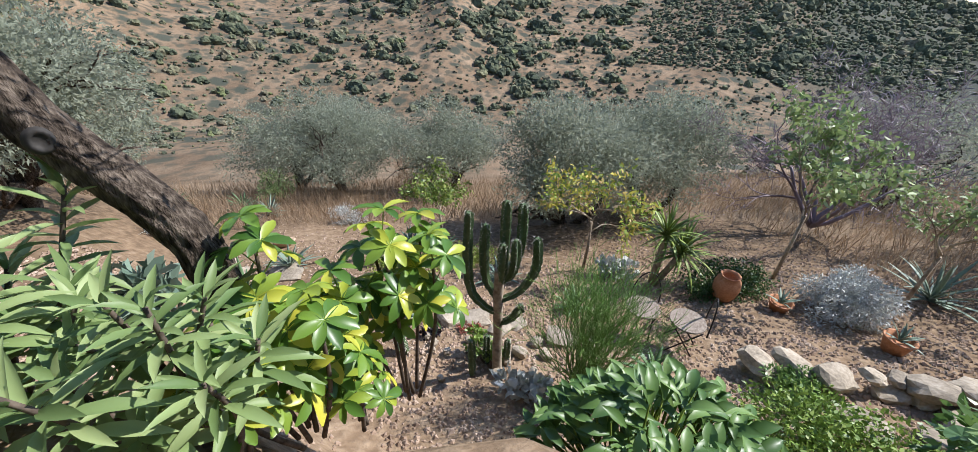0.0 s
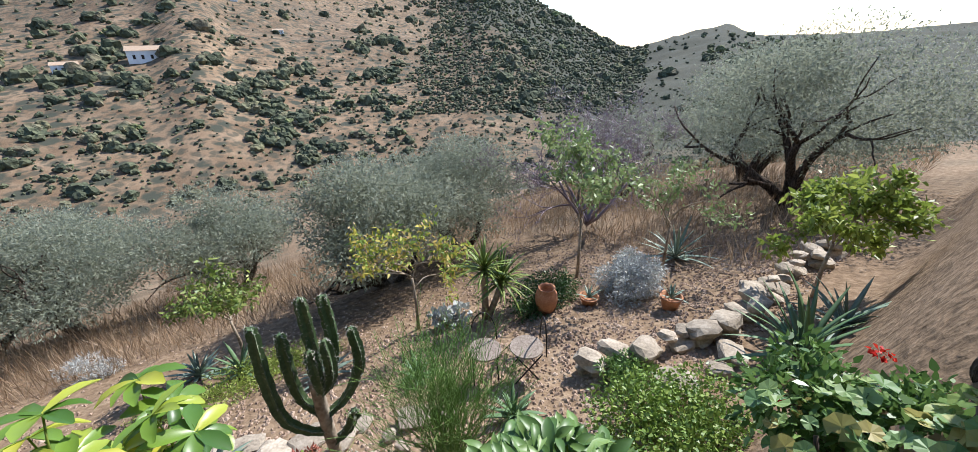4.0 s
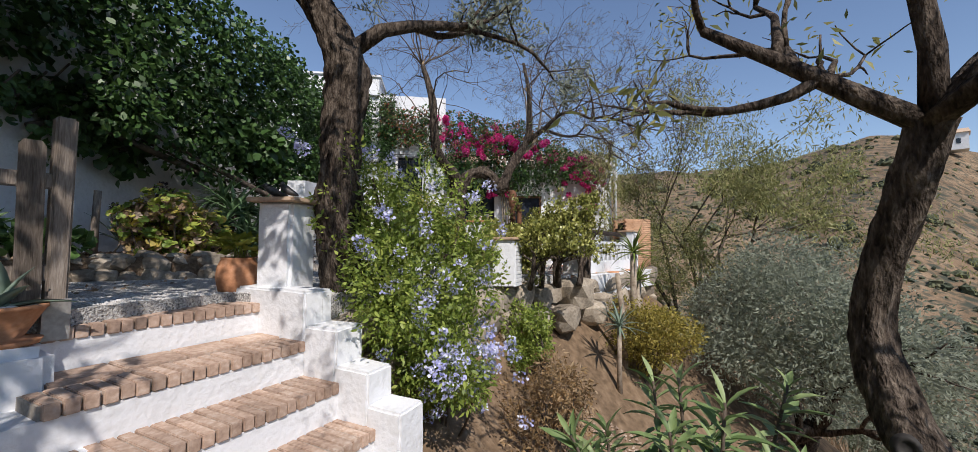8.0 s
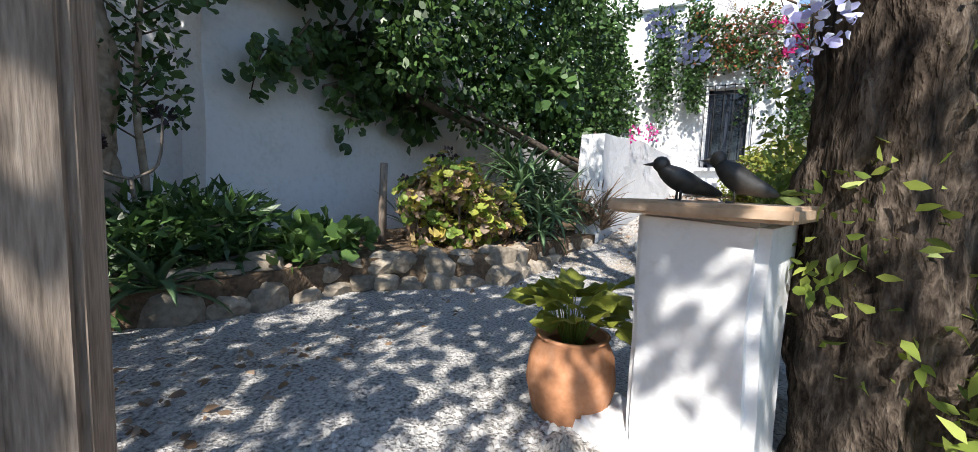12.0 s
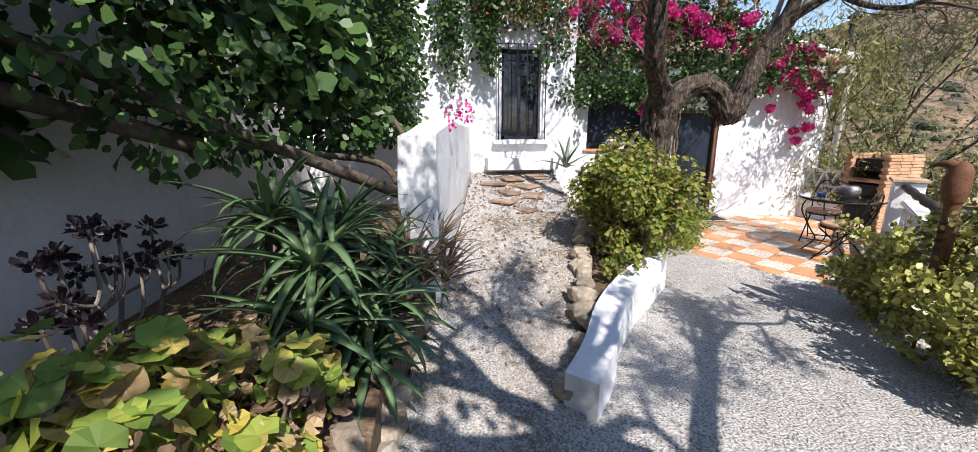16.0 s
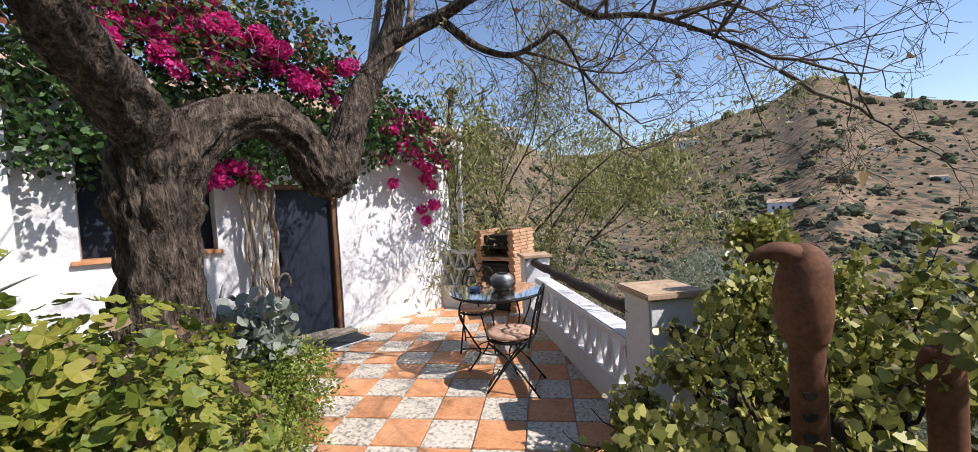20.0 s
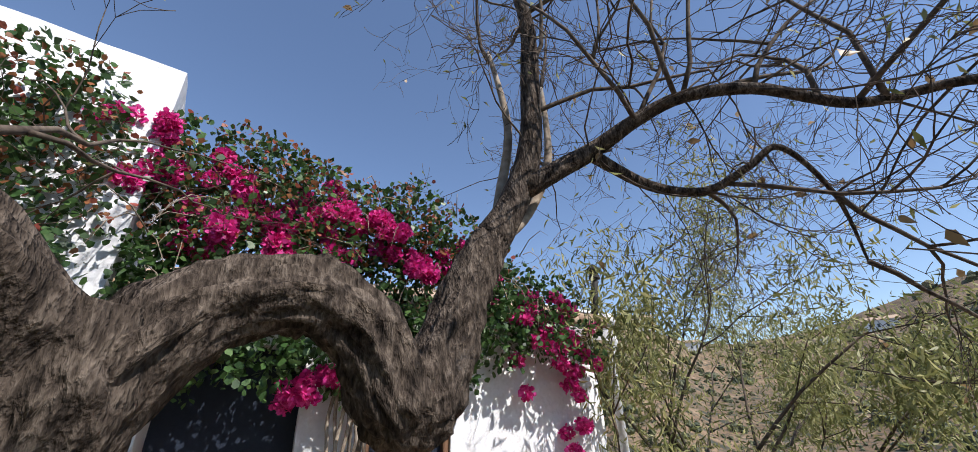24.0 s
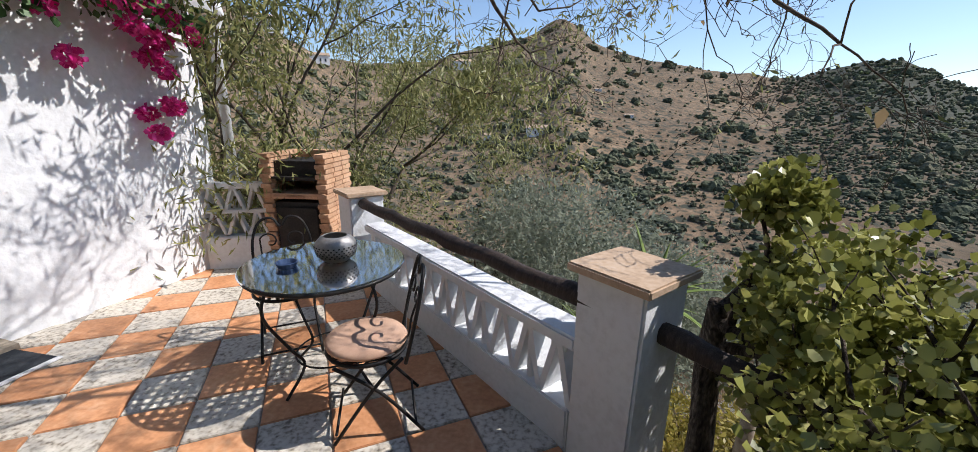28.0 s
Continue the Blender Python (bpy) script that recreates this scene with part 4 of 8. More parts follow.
# stepped white side wall
side_wall = thing("stepped_wall", "whitewashed stepped wall running down beside the steps", "wall", kind="structure")
for s0, s1, top in ((-0.3, 0.49, 0.165), (0.49, 0.79, -0.06), (0.79, 1.06, -0.29), (1.06, 1.31, -0.48)):
    x, y, _ = on_steps(-0.1, (s0 + s1) / 2, 0)
    part("block", rough_box(x, y, (top - 1.25) / 2, 0.235, s1 - s0 + 0.01, top + 1.25, S_TURN, 3, 0.01, 0.015), plaster, side_wall)
x, y, _ = on_steps(1.26, 0.05, 0)
block = thing("pot_plinth", "lumpy whitewashed plinth beside the steps", "plinth", kind="structure")
part("plinth", rough_box(x + 0.02, y - 0.02, -0.48, 0.36, 0.4, 0.98, S_TURN, 4, 0.03, 0.05), plaster, block)
part("foot", rough_box(*on_steps(1.3, 0.42, -0.7), 0.52, 0.5, 0.62, S_TURN, 4, 0.04, 0.06), plaster, block)

# gate pillar
pillar = thing("gate_pillar", "whitewashed pillar with a clay tile cap at the top of the steps", "pillar", kind="structure", at=(5.08, -0.99, 0), rz=-20)
part("shaft", rough_box(0, 0, 0.39, 0.3, 0.3, 0.84, 0, 6, 0.016, 0.025), plaster, pillar)
part("cap", rough_box(0, 0, 0.815, 0.41, 0.41, 0.035, 0, 3, 0.006, 0.008), tan_clay, pillar, "worn clay tile cap")

# ---- tiled patio ----
TILE = 0.345
TU, TV = Vector((0.879, 0.477, 0)), Vector((-0.477, 0.879, 0))
TO = Vector((-1.238, 2.102, 0))
patio_outline = [(-0.62, 1.02), (1.66, 2.24), (1.42, 2.7), (-0.42, 4.62), (-0.9, 5.2), (-2.2, 5.2), (-2.3, 4.8), (-2.75, 2.6), (-2.9, 1.75), (-2.1, 1.75)]
tagged(part("patio_base", prism(patio_outline, -0.012, -3.2), grout), "mortar bed of the tiled patio", "floor", kind="structure")
patio = thing("floor", "patio floor of orange clay and mottled cream tiles", "floor", kind="structure")
bm = boxes((0, 0, 0, TILE - 0.009, TILE - 0.009, 0.03), bevel=0.004)
tile_a = shape_of("tile", bm, terracotta_tile)
tile_b = tile_a.copy()
tile_b.materials[0] = mottled_tile
rt = np.random.default_rng(4)
for i in range(-8, 12):
    for j in range(-8, 14):
        c = TO + TU * TILE * (i + 0.5) + TV * TILE * (j + 0.5)
        if inside(c.x, c.y, patio_outline):
            b = put("tile", tile_b if (i + j) % 2 == 0 else tile_a, patio)
            b.matrix_basis = pose(c.x, c.y, -0.013 + rt.uniform(-0.002, 0.002), rt.uniform(-0.3, 0.3), rt.uniform(-0.3, 0.3), 28.5)

# stone retaining wall under the terrace edge
ret = thing("retaining_wall", "rough rubble retaining wall below the terrace", "wall", kind="structure")
ms = []
for q in range(4):
    bm = bmesh.new()
    bmesh.ops.create_icosphere(bm, subdivisions=2, radius=0.5)
    for v in bm.verts:
        v.co += noise.noise_vector(v.co * 2.2 + Vector((q * 9, 0, 0))) * 0.22
        v.co.x, v.co.y, v.co.z = [max(-0.42, min(0.42, c)) for c in v.co]
    ms.append(shape_of("stone", bm, stone))
rr = np.random.default_rng(21)
for (x0, y0), (x1, y1) in zip(EDGE[:6], EDGE[1:7]):
    L = math.hypot(x1 - x0, y1 - y0)
    for row in range(3):
        k = 0.0
        while k < L:
            w = rr.uniform(0.2, 0.62)
            f = (k + w / 2) / L
            if f < 1 and rr.random() > 0.12 * row:
                b = put("stone", ms[int(rr.integers(4))], ret)
                b.matrix_basis = pose(x0 + (x1 - x0) * f + rr.uniform(-0.05, 0.05), y0 + (y1 - y0) * f + rr.uniform(-0.05, 0.05), -0.2 - 0.3 * row + rr.uniform(-0.06, 0.05), rr.uniform(-14, 14), rr.uniform(-14, 14), math.degrees(math.atan2(y1 - y0, x1 - x0)) + rr.uniform(-15, 15)) @ Matrix.Diagonal((w * 1.3, rr.uniform(0.34, 0.5), rr.uniform(0.3, 0.46), 1))
            k += w
for x, y, z, w, h, turn in ((2.1, 2.35, -0.28, 0.8, 0.62, 35), (2.35, 2.1, -0.62, 0.7, 0.5, 10), (1.85, 2.75, -0.62, 0.6, 0.45, 60), (2.75, 1.6, -0.6, 0.6, 0.42, -20), (1.5, 3.05, -0.5, 0.5, 0.4, 45)):
    put("boulder", ms[1], ret, "large grey limestone boulder").matrix_basis = pose(x, y, z, 8, -6, turn) @ Matrix.Diagonal((w, w * 0.7, h, 1))
part("footing", prism([(1.45, 2.62), (1.62, 2.78), (-0.3, 4.8), (-0.85, 5.4), (-2.3, 5.4), (-2.3, 5.25), (-0.9, 5.2)], -0.02, -0.4), plaster, ret, "grey mortar footing")


# ---- patio things ----
AB, AE = Vector((1.24, 2.63, 0)), Vector((-0.45, 4.42, 0))
BW = (AE - AB).normalized()
B_TURN = math.degrees(math.atan2(BW.y, BW.x))
B_OUT = Vector((BW.y, -BW.x, 0))


def post(at, top, turn, size=0.32, painted_brick=True):
    ob = thing("patio_post", "whitewashed brick post with a worn clay tile cap", "post", "patio posts", at=at, rz=turn)
    part("shaft", rough_box(0, 0, top / 2, size, size, top, 0, 8, 0.006, 0.012), plaster, ob)
    n = 12
    h = top / n
    for k in range(n if painted_brick else 0):
        lift = 0.004 + 0.003 * (k % 2)
        part("course", boxes((size / 2 + lift / 2 - 0.004, 0, h * (k + 0.5), 0.012 + lift, size - 0.03, h - 0.012), bevel=0.004), plaster, ob)
    part("cap", rough_box(0, 0, top + 0.02, size + 0.07, size + 0.07, 0.04, 0, 3, 0.005, 0.008), tan_clay, ob, "worn clay tile cap")
    return ob


post((1.46, 2.6, -0.05), 0.99, B_TURN - 90)
post((-0.58, 4.62, -0.05), 0.9, B_TURN - 90)
post((2.95, 1.12, -0.05), 0.62, B_TURN - 70)


def balustrade(a, b, name="balustrade"):
    ob = thing(name, "low white balustrade of pierced triangular blocks", "balustrade", "balustrades", at=tuple(a), rz=math.degrees(math.atan2(b.y - a.y, b.x - a.x)))
    L = (b - a).length
    part("plinth", rough_box(L / 2, -0.07, 0.1, L, 0.16, 0.24, 0, 5, 0.006, 0.01), plaster, ob)
    part("top_rail", rough_box(L / 2, -0.075, 0.575, L + 0.04, 0.19, 0.07, 0, 5, 0.005, 0.012), plaster, ob)
    n = max(2, round(L / 0.2))
    w = L / n
    for k in range(n):
        for s in (-1, 1):
            bm = bmesh.new()
            x0, x1 = w * (k + 0.5) + s * 0.01, w * (k + 0.5) + s * w * 0.47
            lo, hi = (0.21, 0.545)
            v = [bm.verts.new(p) for p in ((x0 - 0.018, -0.15, hi), (x0 + 0.018, -0.15, hi), (x1 + 0.018, -0.15, lo), (x1 - 0.018, -0.15, lo), (x0 - 0.018, -0.01, hi), (x0 + 0.018, -0.01, hi), (x1 + 0.018, -0.01, lo), (x1 - 0.018, -0.01, lo))]
            for f in ((0, 1, 2, 3), (7, 6, 5, 4), (0, 4, 5, 1), (1, 5, 6, 2), (2, 6, 7, 3), (3, 7, 4, 0)):
                bm.faces.new([v[i] for i in f])
            bmesh.ops.recalc_face_normals(bm, faces=bm.faces)
            part("lattice_strut", bm, plaster, ob)
        part("block_web", boxes((w * (k + 0.5), -0.08, 0.375, 0.03, 0.1, 0.33), bevel=0.004) if k % 2 else boxes((w * (k + 0.5), -0.08, 0.52, 0.1, 0.12, 0.05), bevel=0.004), plaster, ob)
    return ob


balustrade(AB, AE)
# taller pierced panel beside the barbecue
fb = thing("pierced_panel", "tall white pierced concrete panel between house and barbecue", "balustrade", "balustrades", at=(-2.26, 4.66, 0), rz=17)
part("plinth", rough_box(0.3, 0, 0.16, 0.62, 0.14, 0.36, 0, 3, 0.006, 0.01), plaster, fb)
part("top_rail", rough_box(0.3, 0, 0.87, 0.64, 0.13, 0.06, 0, 3, 0.004, 0.01), plaster, fb)
part("mid_rail", boxes((0.3, 0, 0.6, 0.6, 0.08, 0.04), bevel=0.006), plaster, fb)
for row in range(2):
    for k in range(3):
        for s in (-1, 1):
            part("lattice_strut", rough_box(0.1 + 0.2 * k + s * 0.05, 0, 0.47 + 0.26 * row, 0.03, 0.09, 0.25, 0, 1, 0.0, 0.004), plaster, fb)
for o in fb.children:
    if o.name.startswith("lattice_strut"):
        c = sum((v.co for v in o.data.vertices), Vector()) / len(o.data.vertices)
        lean = 18 if (c.x * 10) % 2 < 1 else -18
        turn = Matrix.Translation(c) @ pose(0, 0, 0, 0, lean, 0) @ Matrix.Translation(-c)
        o.data.transform(turn)

# dark wooden hand poles
for a, b, nm in (((1.34, 2.56, 0.80), (-0.52, 4.5, 0.78), "dark round timber handrail pole above the balustrade"), ((1.55, 2.5, 0.74), (2.85, 1.2, 0.6), "dark split timber rail through the jade bush")):
    t = Tubes()
    n = 16
    pts = [Vector(a).lerp(Vector(b), k / n) + Vector((0, 0, 0.008 * math.sin(k * 1.7))) for k in range(n + 1)]
    t.add(pts, [0.047 + 0.004 * math.sin(k * 2.1) for k in range(n + 1)], 10, 0.12)
    tagged(put("handrail_pole", t.mesh("handrail_pole", dark_wood)), nm, "handrail")

# brick barbecue
bbq = thing("barbecue", "brick barbecue with sooty steel hood and iron fire door", "barbecue", at=(-1.64, 4.70, 0), rz=3)
bm = boxes((0, 0, 0, 0.205, 0.1, 0.045), bevel=0.004)
bb = shape_of("brick", bm, bbq_brick)


def brick(x, y, z, turn=0, sx=1.0):
    b = put("brick", bb, bbq)
    b.matrix_basis = pose(x, y, z, 0, 0, turn) @ Matrix.Diagonal((sx, 1, 1, 1))


BW_, BD_ = 0.66, 0.62
for row in range(24):
    z = 0.025 + row * 0.05
    o = 0.0 if row % 2 else 0.05
    for x, turn in ((0.05, 90), (BW_ - 0.05, 90)):
        for k in range(3):
            brick(x, 0.1 + o * 0.6 + 0.212 * k, z, turn)
    if row < 24:
        for k in range(3):
            brick(0.11 + 0.212 * k + o * 0.3, BD_ + 0.02, z)
    if row == 15 or row == 23 and False:
        for k in range(3):
            brick(0.12 + 0.21 * k, 0.05, z)
# solid sooty block; its black also stands in for the opening's shade
part("firebox", boxes((BW_ / 2, 0.3, 0.36, BW_ - 0.18, 0.5, 0.7)), soot_or_hole, bbq, "solid sooty block filling the firebox opening")
part("grill_shelf", boxes((BW_ / 2, 0.28, 0.79, BW_ - 0.04, 0.56, 0.03)), bbq_brick, bbq)
part("hood", boxes((BW_ / 2, 0.33, 1.02, BW_ - 0.2, 0.46, 0.2), (BW_ / 2, 0.12, 0.96, BW_ - 0.2, 0.2, 0.02)), soot_or_hole, bbq, "sooty sheet-steel hood")
part("fire_door", boxes((BW_ / 2, 0.03, 0.36, BW_ - 0.24, 0.02, 0.6), bevel=0.006), soot_or_hole, bbq, "black iron fire door")

# glass and iron table
TABLE_AT = (-0.15, 3.08, 0)
tb = thing("bistro_table", "round wrought-iron lattice table with a glass top", "table", at=TABLE_AT, rz=20)
R = 0.445
v, f = lathe([(0.0, 0.737), (R, 0.737), (R + 0.006, 0.733), (R, 0.729), (0.0, 0.729)], 48)
gt = put("glass_top", mesh_of("glass_top", v, f, glass), tb, "clear green-edged glass top")
gt.visible_shadow = False
t = Tubes()
ring = [(R * 0.97 * math.cos(a), R * 0.97 * math.sin(a), 0.715) for a in np.linspace(0, 2 * math.pi, 41)]
t.add(ring, [0.011] * 41, 6)
ring = [(R * 0.9 * math.cos(a), R * 0.9 * math.sin(a), 0.70) for a in np.linspace(0, 2 * math.pi, 41)]
t.add(ring, [0.008] * 41, 6)
put("rim", t.mesh("rim", iron), tb)
bm = bmesh.new()
for k in range(-7, 8):
    x = k * 0.058
    half = math.sqrt(max(0.0, (R * 0.96) ** 2 - x * x))
    box(bm, x, 0, 0.716, 0.026, 2 * half, 0.003)
    box(bm, 0, x, 0.719, 2 * half, 0.026, 0.003)
part("lattice", bm, iron, tb, "woven flat iron strips")
for k in range(4):
    a = math.pi / 4 + k * math.pi / 2
    c, s = math.cos(a), math.sin(a)
    pts, rad = curve_through([(0.36 * c, 0.36 * s, 0.70), (0.40 * c, 0.40 * s, 0.55), (0.27 * c, 0.27 * s, 0.3), (0.2 * c, 0.2 * s, 0.16), (0.33 * c, 0.33 * s, 0.008)], [0.009] * 5, 5)
    put("leg", Tubes().add(pts, rad, 6).mesh("leg", iron), tb)
t = Tubes().add([(0.21 * math.cos(a), 0.21 * math.sin(a), 0.17) for a in np.linspace(0, 2 * math.pi, 25)], [0.006] * 25, 5)
put("stretcher_ring", t.mesh("stretcher_ring", iron), tb)

jar = thing("punched_jar", "squat pewter jar with punched sides on the table", "jar", at=(-0.1, 3.12, 0.738))
v, f = lathe([(0.0, 0.0), (0.065, 0.0), (0.10, 0.03), (0.118, 0.075), (0.112, 0.115), (0.085, 0.145), (0.068, 0.152), (0.064, 0.15), (0.08, 0.138), (0.104, 0.11), (0.108, 0.075), (0.09, 0.032), (0.0, 0.012)], 28)
put("body", mesh_of("body", v, f, pewter, True), jar)
# black blocks on the closed side stand in for shade in the holes
bm = bmesh.new()
for row in range(5):
    for k in range(26):
        a = 2 * math.pi * (k + 0.5 * (row % 2)) / 26
        z = 0.04 + row * 0.014
        r = 0.1 + 0.0185 * math.sin((z - 0.02) * 18)
        box(bm, r * math.cos(a), r * math.sin(a), z, 0.004, 0.009, 0.007, math.degrees(a))
part("perforation", bm, soot_or_hole, jar, "rows of black blocks drawn as punched holes")
dish = thing("glass_dish", "small blue glass ashtray on the table", "ashtray", at=(-0.32, 2.97, 0.738))
v, f = lathe([(0.0, 0.0), (0.05, 0.0), (0.06, 0.028), (0.054, 0.03), (0.044, 0.008), (0.0, 0.007)], 18)
put("dish", mesh_of("dish", v, f, surface("blue_glass", [(0.3, (0.05, 0.08, 0.16)), (0.7, (0.10, 0.15, 0.26))], 5, 30, 0, 0, 0.1)), dish)


def bistro_chair(at, turn, label):
    ch = thing("bistro_chair", label, "chair", "bistro chairs", at=at, rz=turn)
    t = Tubes().add([(0.195 * math.cos(a), 0.195 * math.sin(a), 0.43) for a in np.linspace(0, 2 * math.pi, 29)], [0.011] * 29, 6)
    put("seat_ring", t.mesh("seat_ring", iron), ch)
    bm = bmesh.new()
    for k in range(-3, 4):
        box(bm, 0, k * 0.05, 0.43, 2 * math.sqrt(0.19 ** 2 - (k * 0.05) ** 2), 0.02, 0.004)
    part("seat_slats", bm, iron, ch)
    prof = [(0.0, 0.447), (0.17, 0.444), (0.2, 0.458), (0.204, 0.472), (0.19, 0.488), (0.15, 0.497), (0.0, 0.50)]
    v, f = lathe(prof, 30)
    v = [(x, y, z - (0.012 * max(0, math.cos(x * 50) * math.cos(y * 50)) if z > 0.48 and math.hypot(x, y) < 0.17 else 0)) for x, y, z in v]
    put("cushion", mesh_of("cushion", v, f, cushion_cloth, True), ch, "peach tufted round cushion")
    for s in (-1, 1):
        y = s * 0.165
        pts, rad = curve_through([(-0.17, y * 1.1, 0.008), (0.02, y, 0.27), (0.17, y, 0.43)], [0.009] * 3, 4)
        put("back_leg", Tubes().add(pts, rad, 6).mesh("leg", iron), ch)
        pts, rad = curve_through([(0.26, y * 1.1, 0.008), (0.06, y, 0.25), (-0.15, y, 0.42)], [0.009] * 3, 4)
        put("front_leg", Tubes().add(pts, rad, 6).mesh("leg", iron), ch)
    for x in (-0.17, 0.24):
        put("foot_bar", Tubes().add([(x * 0.93, -0.18, 0.06), (x * 0.93, 0.18, 0.06)], [0.007] * 2, 6).mesh("foot_bar", iron), ch)
    arch = [(0.19 + 0.10 * (z - 0.43) / 0.45, y, z) for y, z in ((-0.17, 0.40), (-0.185, 0.55), (-0.18, 0.72), (-0.13, 0.84), (-0.05, 0.86), (0.0, 0.80), (0.05, 0.86), (0.13, 0.84), (0.18, 0.72), (0.185, 0.55), (0.17, 0.40))]
    pts, rad = curve_through(arch, [0.0095] * len(arch), 4)
    back = put("back_frame", Tubes().add(pts, rad, 6).mesh("back_frame", iron), ch)
    for s in (-1, 1):
        sc = []
        for a in np.linspace(0, 1, 22):
            ang = 4.6 * a + 0.4
            r = 0.066 * (1 - 0.72 * a)
            y, z = s * (0.075 + r * math.cos(ang)), 0.70 + r * math.sin(ang)
            sc.append((0.19 + 0.10 * (z - 0.43) / 0.45, y, z))
        low = [(0.195, s * 0.02, 0.46), (0.205, s * 0.12, 0.53), (0.22, s * 0.13, 0.62)]
        pts, rad = curve_through(low + sc[:1], [0.006] * 4, 4)
        t = Tubes().add(pts, rad, 5).add(sc, [0.006] * len(sc), 5)
        put("scroll", t.mesh("scroll", iron), back, "curled iron scroll")
    return ch


bistro_chair((0.22, 2.74, 0), 20, "black iron bistro chair with peach cushion pulled out from the table")
bistro_chair((-0.58, 3.33, 0), 122, "black iron bistro chair with peach cushion behind the table")

mat_ob = thing("door_mat", "dark grey doormat between pale edging strips before the door", "doormat", at=(-2.25, 2.6, 0.008), rz=-6)
part("frame", boxes((-0.235, 0, 0.006, 0.03, 0.86, 0.014), (0.235, 0, 0.006, 0.03, 0.86, 0.014), bevel=0.003), plaster, mat_ob, "pale metal edging strips")
part("pad", boxes((0, 0, 0.005, 0.44, 0.84, 0.01)), rubber, mat_ob)
# pots on the niche sill
def goblet(at, scale, label):
    ob = thing("stone_goblet", label, "goblet", "sill goblets", at=at)
    v, f = lathe([(0.0, 0), (0.05, 0), (0.052, 0.012), (0.018, 0.03), (0.016, 0.055), (0.045, 0.08), (0.062, 0.13), (0.058, 0.17), (0.05, 0.168), (0.052, 0.13), (0.03, 0.09), (0, 0.085)], 20)
    cup = put("cup", mesh_of("cup", [(x * scale, y * scale, z * scale) for x, y, z in v], f, ceramic, True), ob)
    for s in (-1, 1):
        t = Tubes().add([(0, s * scale * (0.058 + 0.03 * math.sin(a)), scale * (0.09 + 0.05 * a / 3.1)) for a in np.linspace(0, 3.14, 8)], [0.006 * scale] * 8, 5)
        put("handle", t.mesh("handle", ceramic), cup)


for y, s in ((1.15, 1.05), (1.52, 1.05)):
    p = along_wall(y) + Vector((-0.06, 0, 1.226))
    goblet(tuple(p), s, "pale two-handled stone goblet on the window sill")
p = along_wall(1.34) + Vector((-0.06, 0, 1.226))
fp = thing("patterned_pot", "patterned white flowerpot with seedlings on the window sill", "flowerpot", at=tuple(p))
v, f = lathe([(0, 0), (0.06, 0), (0.085, 0.13), (0.09, 0.14), (0.078, 0.14), (0.07, 0.12), (0, 0.115)], 20)
fp_pot = put("pot", mesh_of("pot", v, f, ceramic), fp)
bm = bmesh.new()
for k in range(9):
    a = k * 0.7
    box(bm, 0.078 * math.cos(a), 0.078 * math.sin(a), 0.07 + 0.02 * (k % 2), 0.006, 0.03, 0.03, math.degrees(a))
part("painted_pattern", bm, clay, fp_pot)
rg = np.random.default_rng(3)
foliage("seedlings", rg, [((0, 0, 0.19), (0.08, 0.08, 0.06))], 90, 0.04, geranium_leaf, fp)


# rusty iron birds
def iron_bird(at, label, line, radii, beak, beak_radii, holes, turn):
    ob = thing("iron_bird", label, "garden sculpture", "iron birds", at=at, rz=turn)
    p, r = curve_through(line, radii, 6)
    body = put("body", Tubes().add(p, r, 16).mesh("body", rust), ob, "rusty sheet-iron body")
    p, r = curve_through(beak, beak_radii, 6)
    put("beak", Tubes().add(p, r, 12).mesh("beak", rust), ob, "hooked sheet-iron beak")
    put("rod", Tubes().add([(0, 0, -0.8), (0, 0, line[0][2] + 0.02)], [0.012, 0.012], 6).mesh("rod", rust), ob)
    for z in holes:
        # black half disc on the uncut body, painted for a slot's shade
        v, f = lathe([(0.0, 0.004), (0.017, 0.004), (0.02, 0.0)], 14)
        hole = put("slot_mark", mesh_of("slot_mark", [(x, min(y, 0.004), z_) for x, y, z_ in v], f, soot_or_hole), body)
        hole.matrix_basis = pose(-0.012, -0.0425, z, 90, 0, 0)
    return ob


iron_bird((2.13, 1.34, 0.82), "tall rusted sheet-iron crow sculpture among the jade bush",
          [(0.012, 0, -0.2), (0.01, 0, 0.0), (0.006, 0, 0.14), (0.002, 0, 0.27), (0, 0, 0.3), (-0.004, 0, 0.36), (-0.006, 0, 0.43), (0.0, 0, 0.5), (0.0, 0, 0.545), (0.0, 0, 0.565)],
          [0.043, 0.044, 0.044, 0.042, 0.055, 0.068, 0.07, 0.06, 0.04, 0.01],
          [(0.0, 0, 0.515), (-0.06, 0, 0.543), (-0.11, 0, 0.54), (-0.15, 0, 0.515)], [0.045, 0.03, 0.017, 0.003], (-0.02, 0.04, 0.1, 0.16), 25)
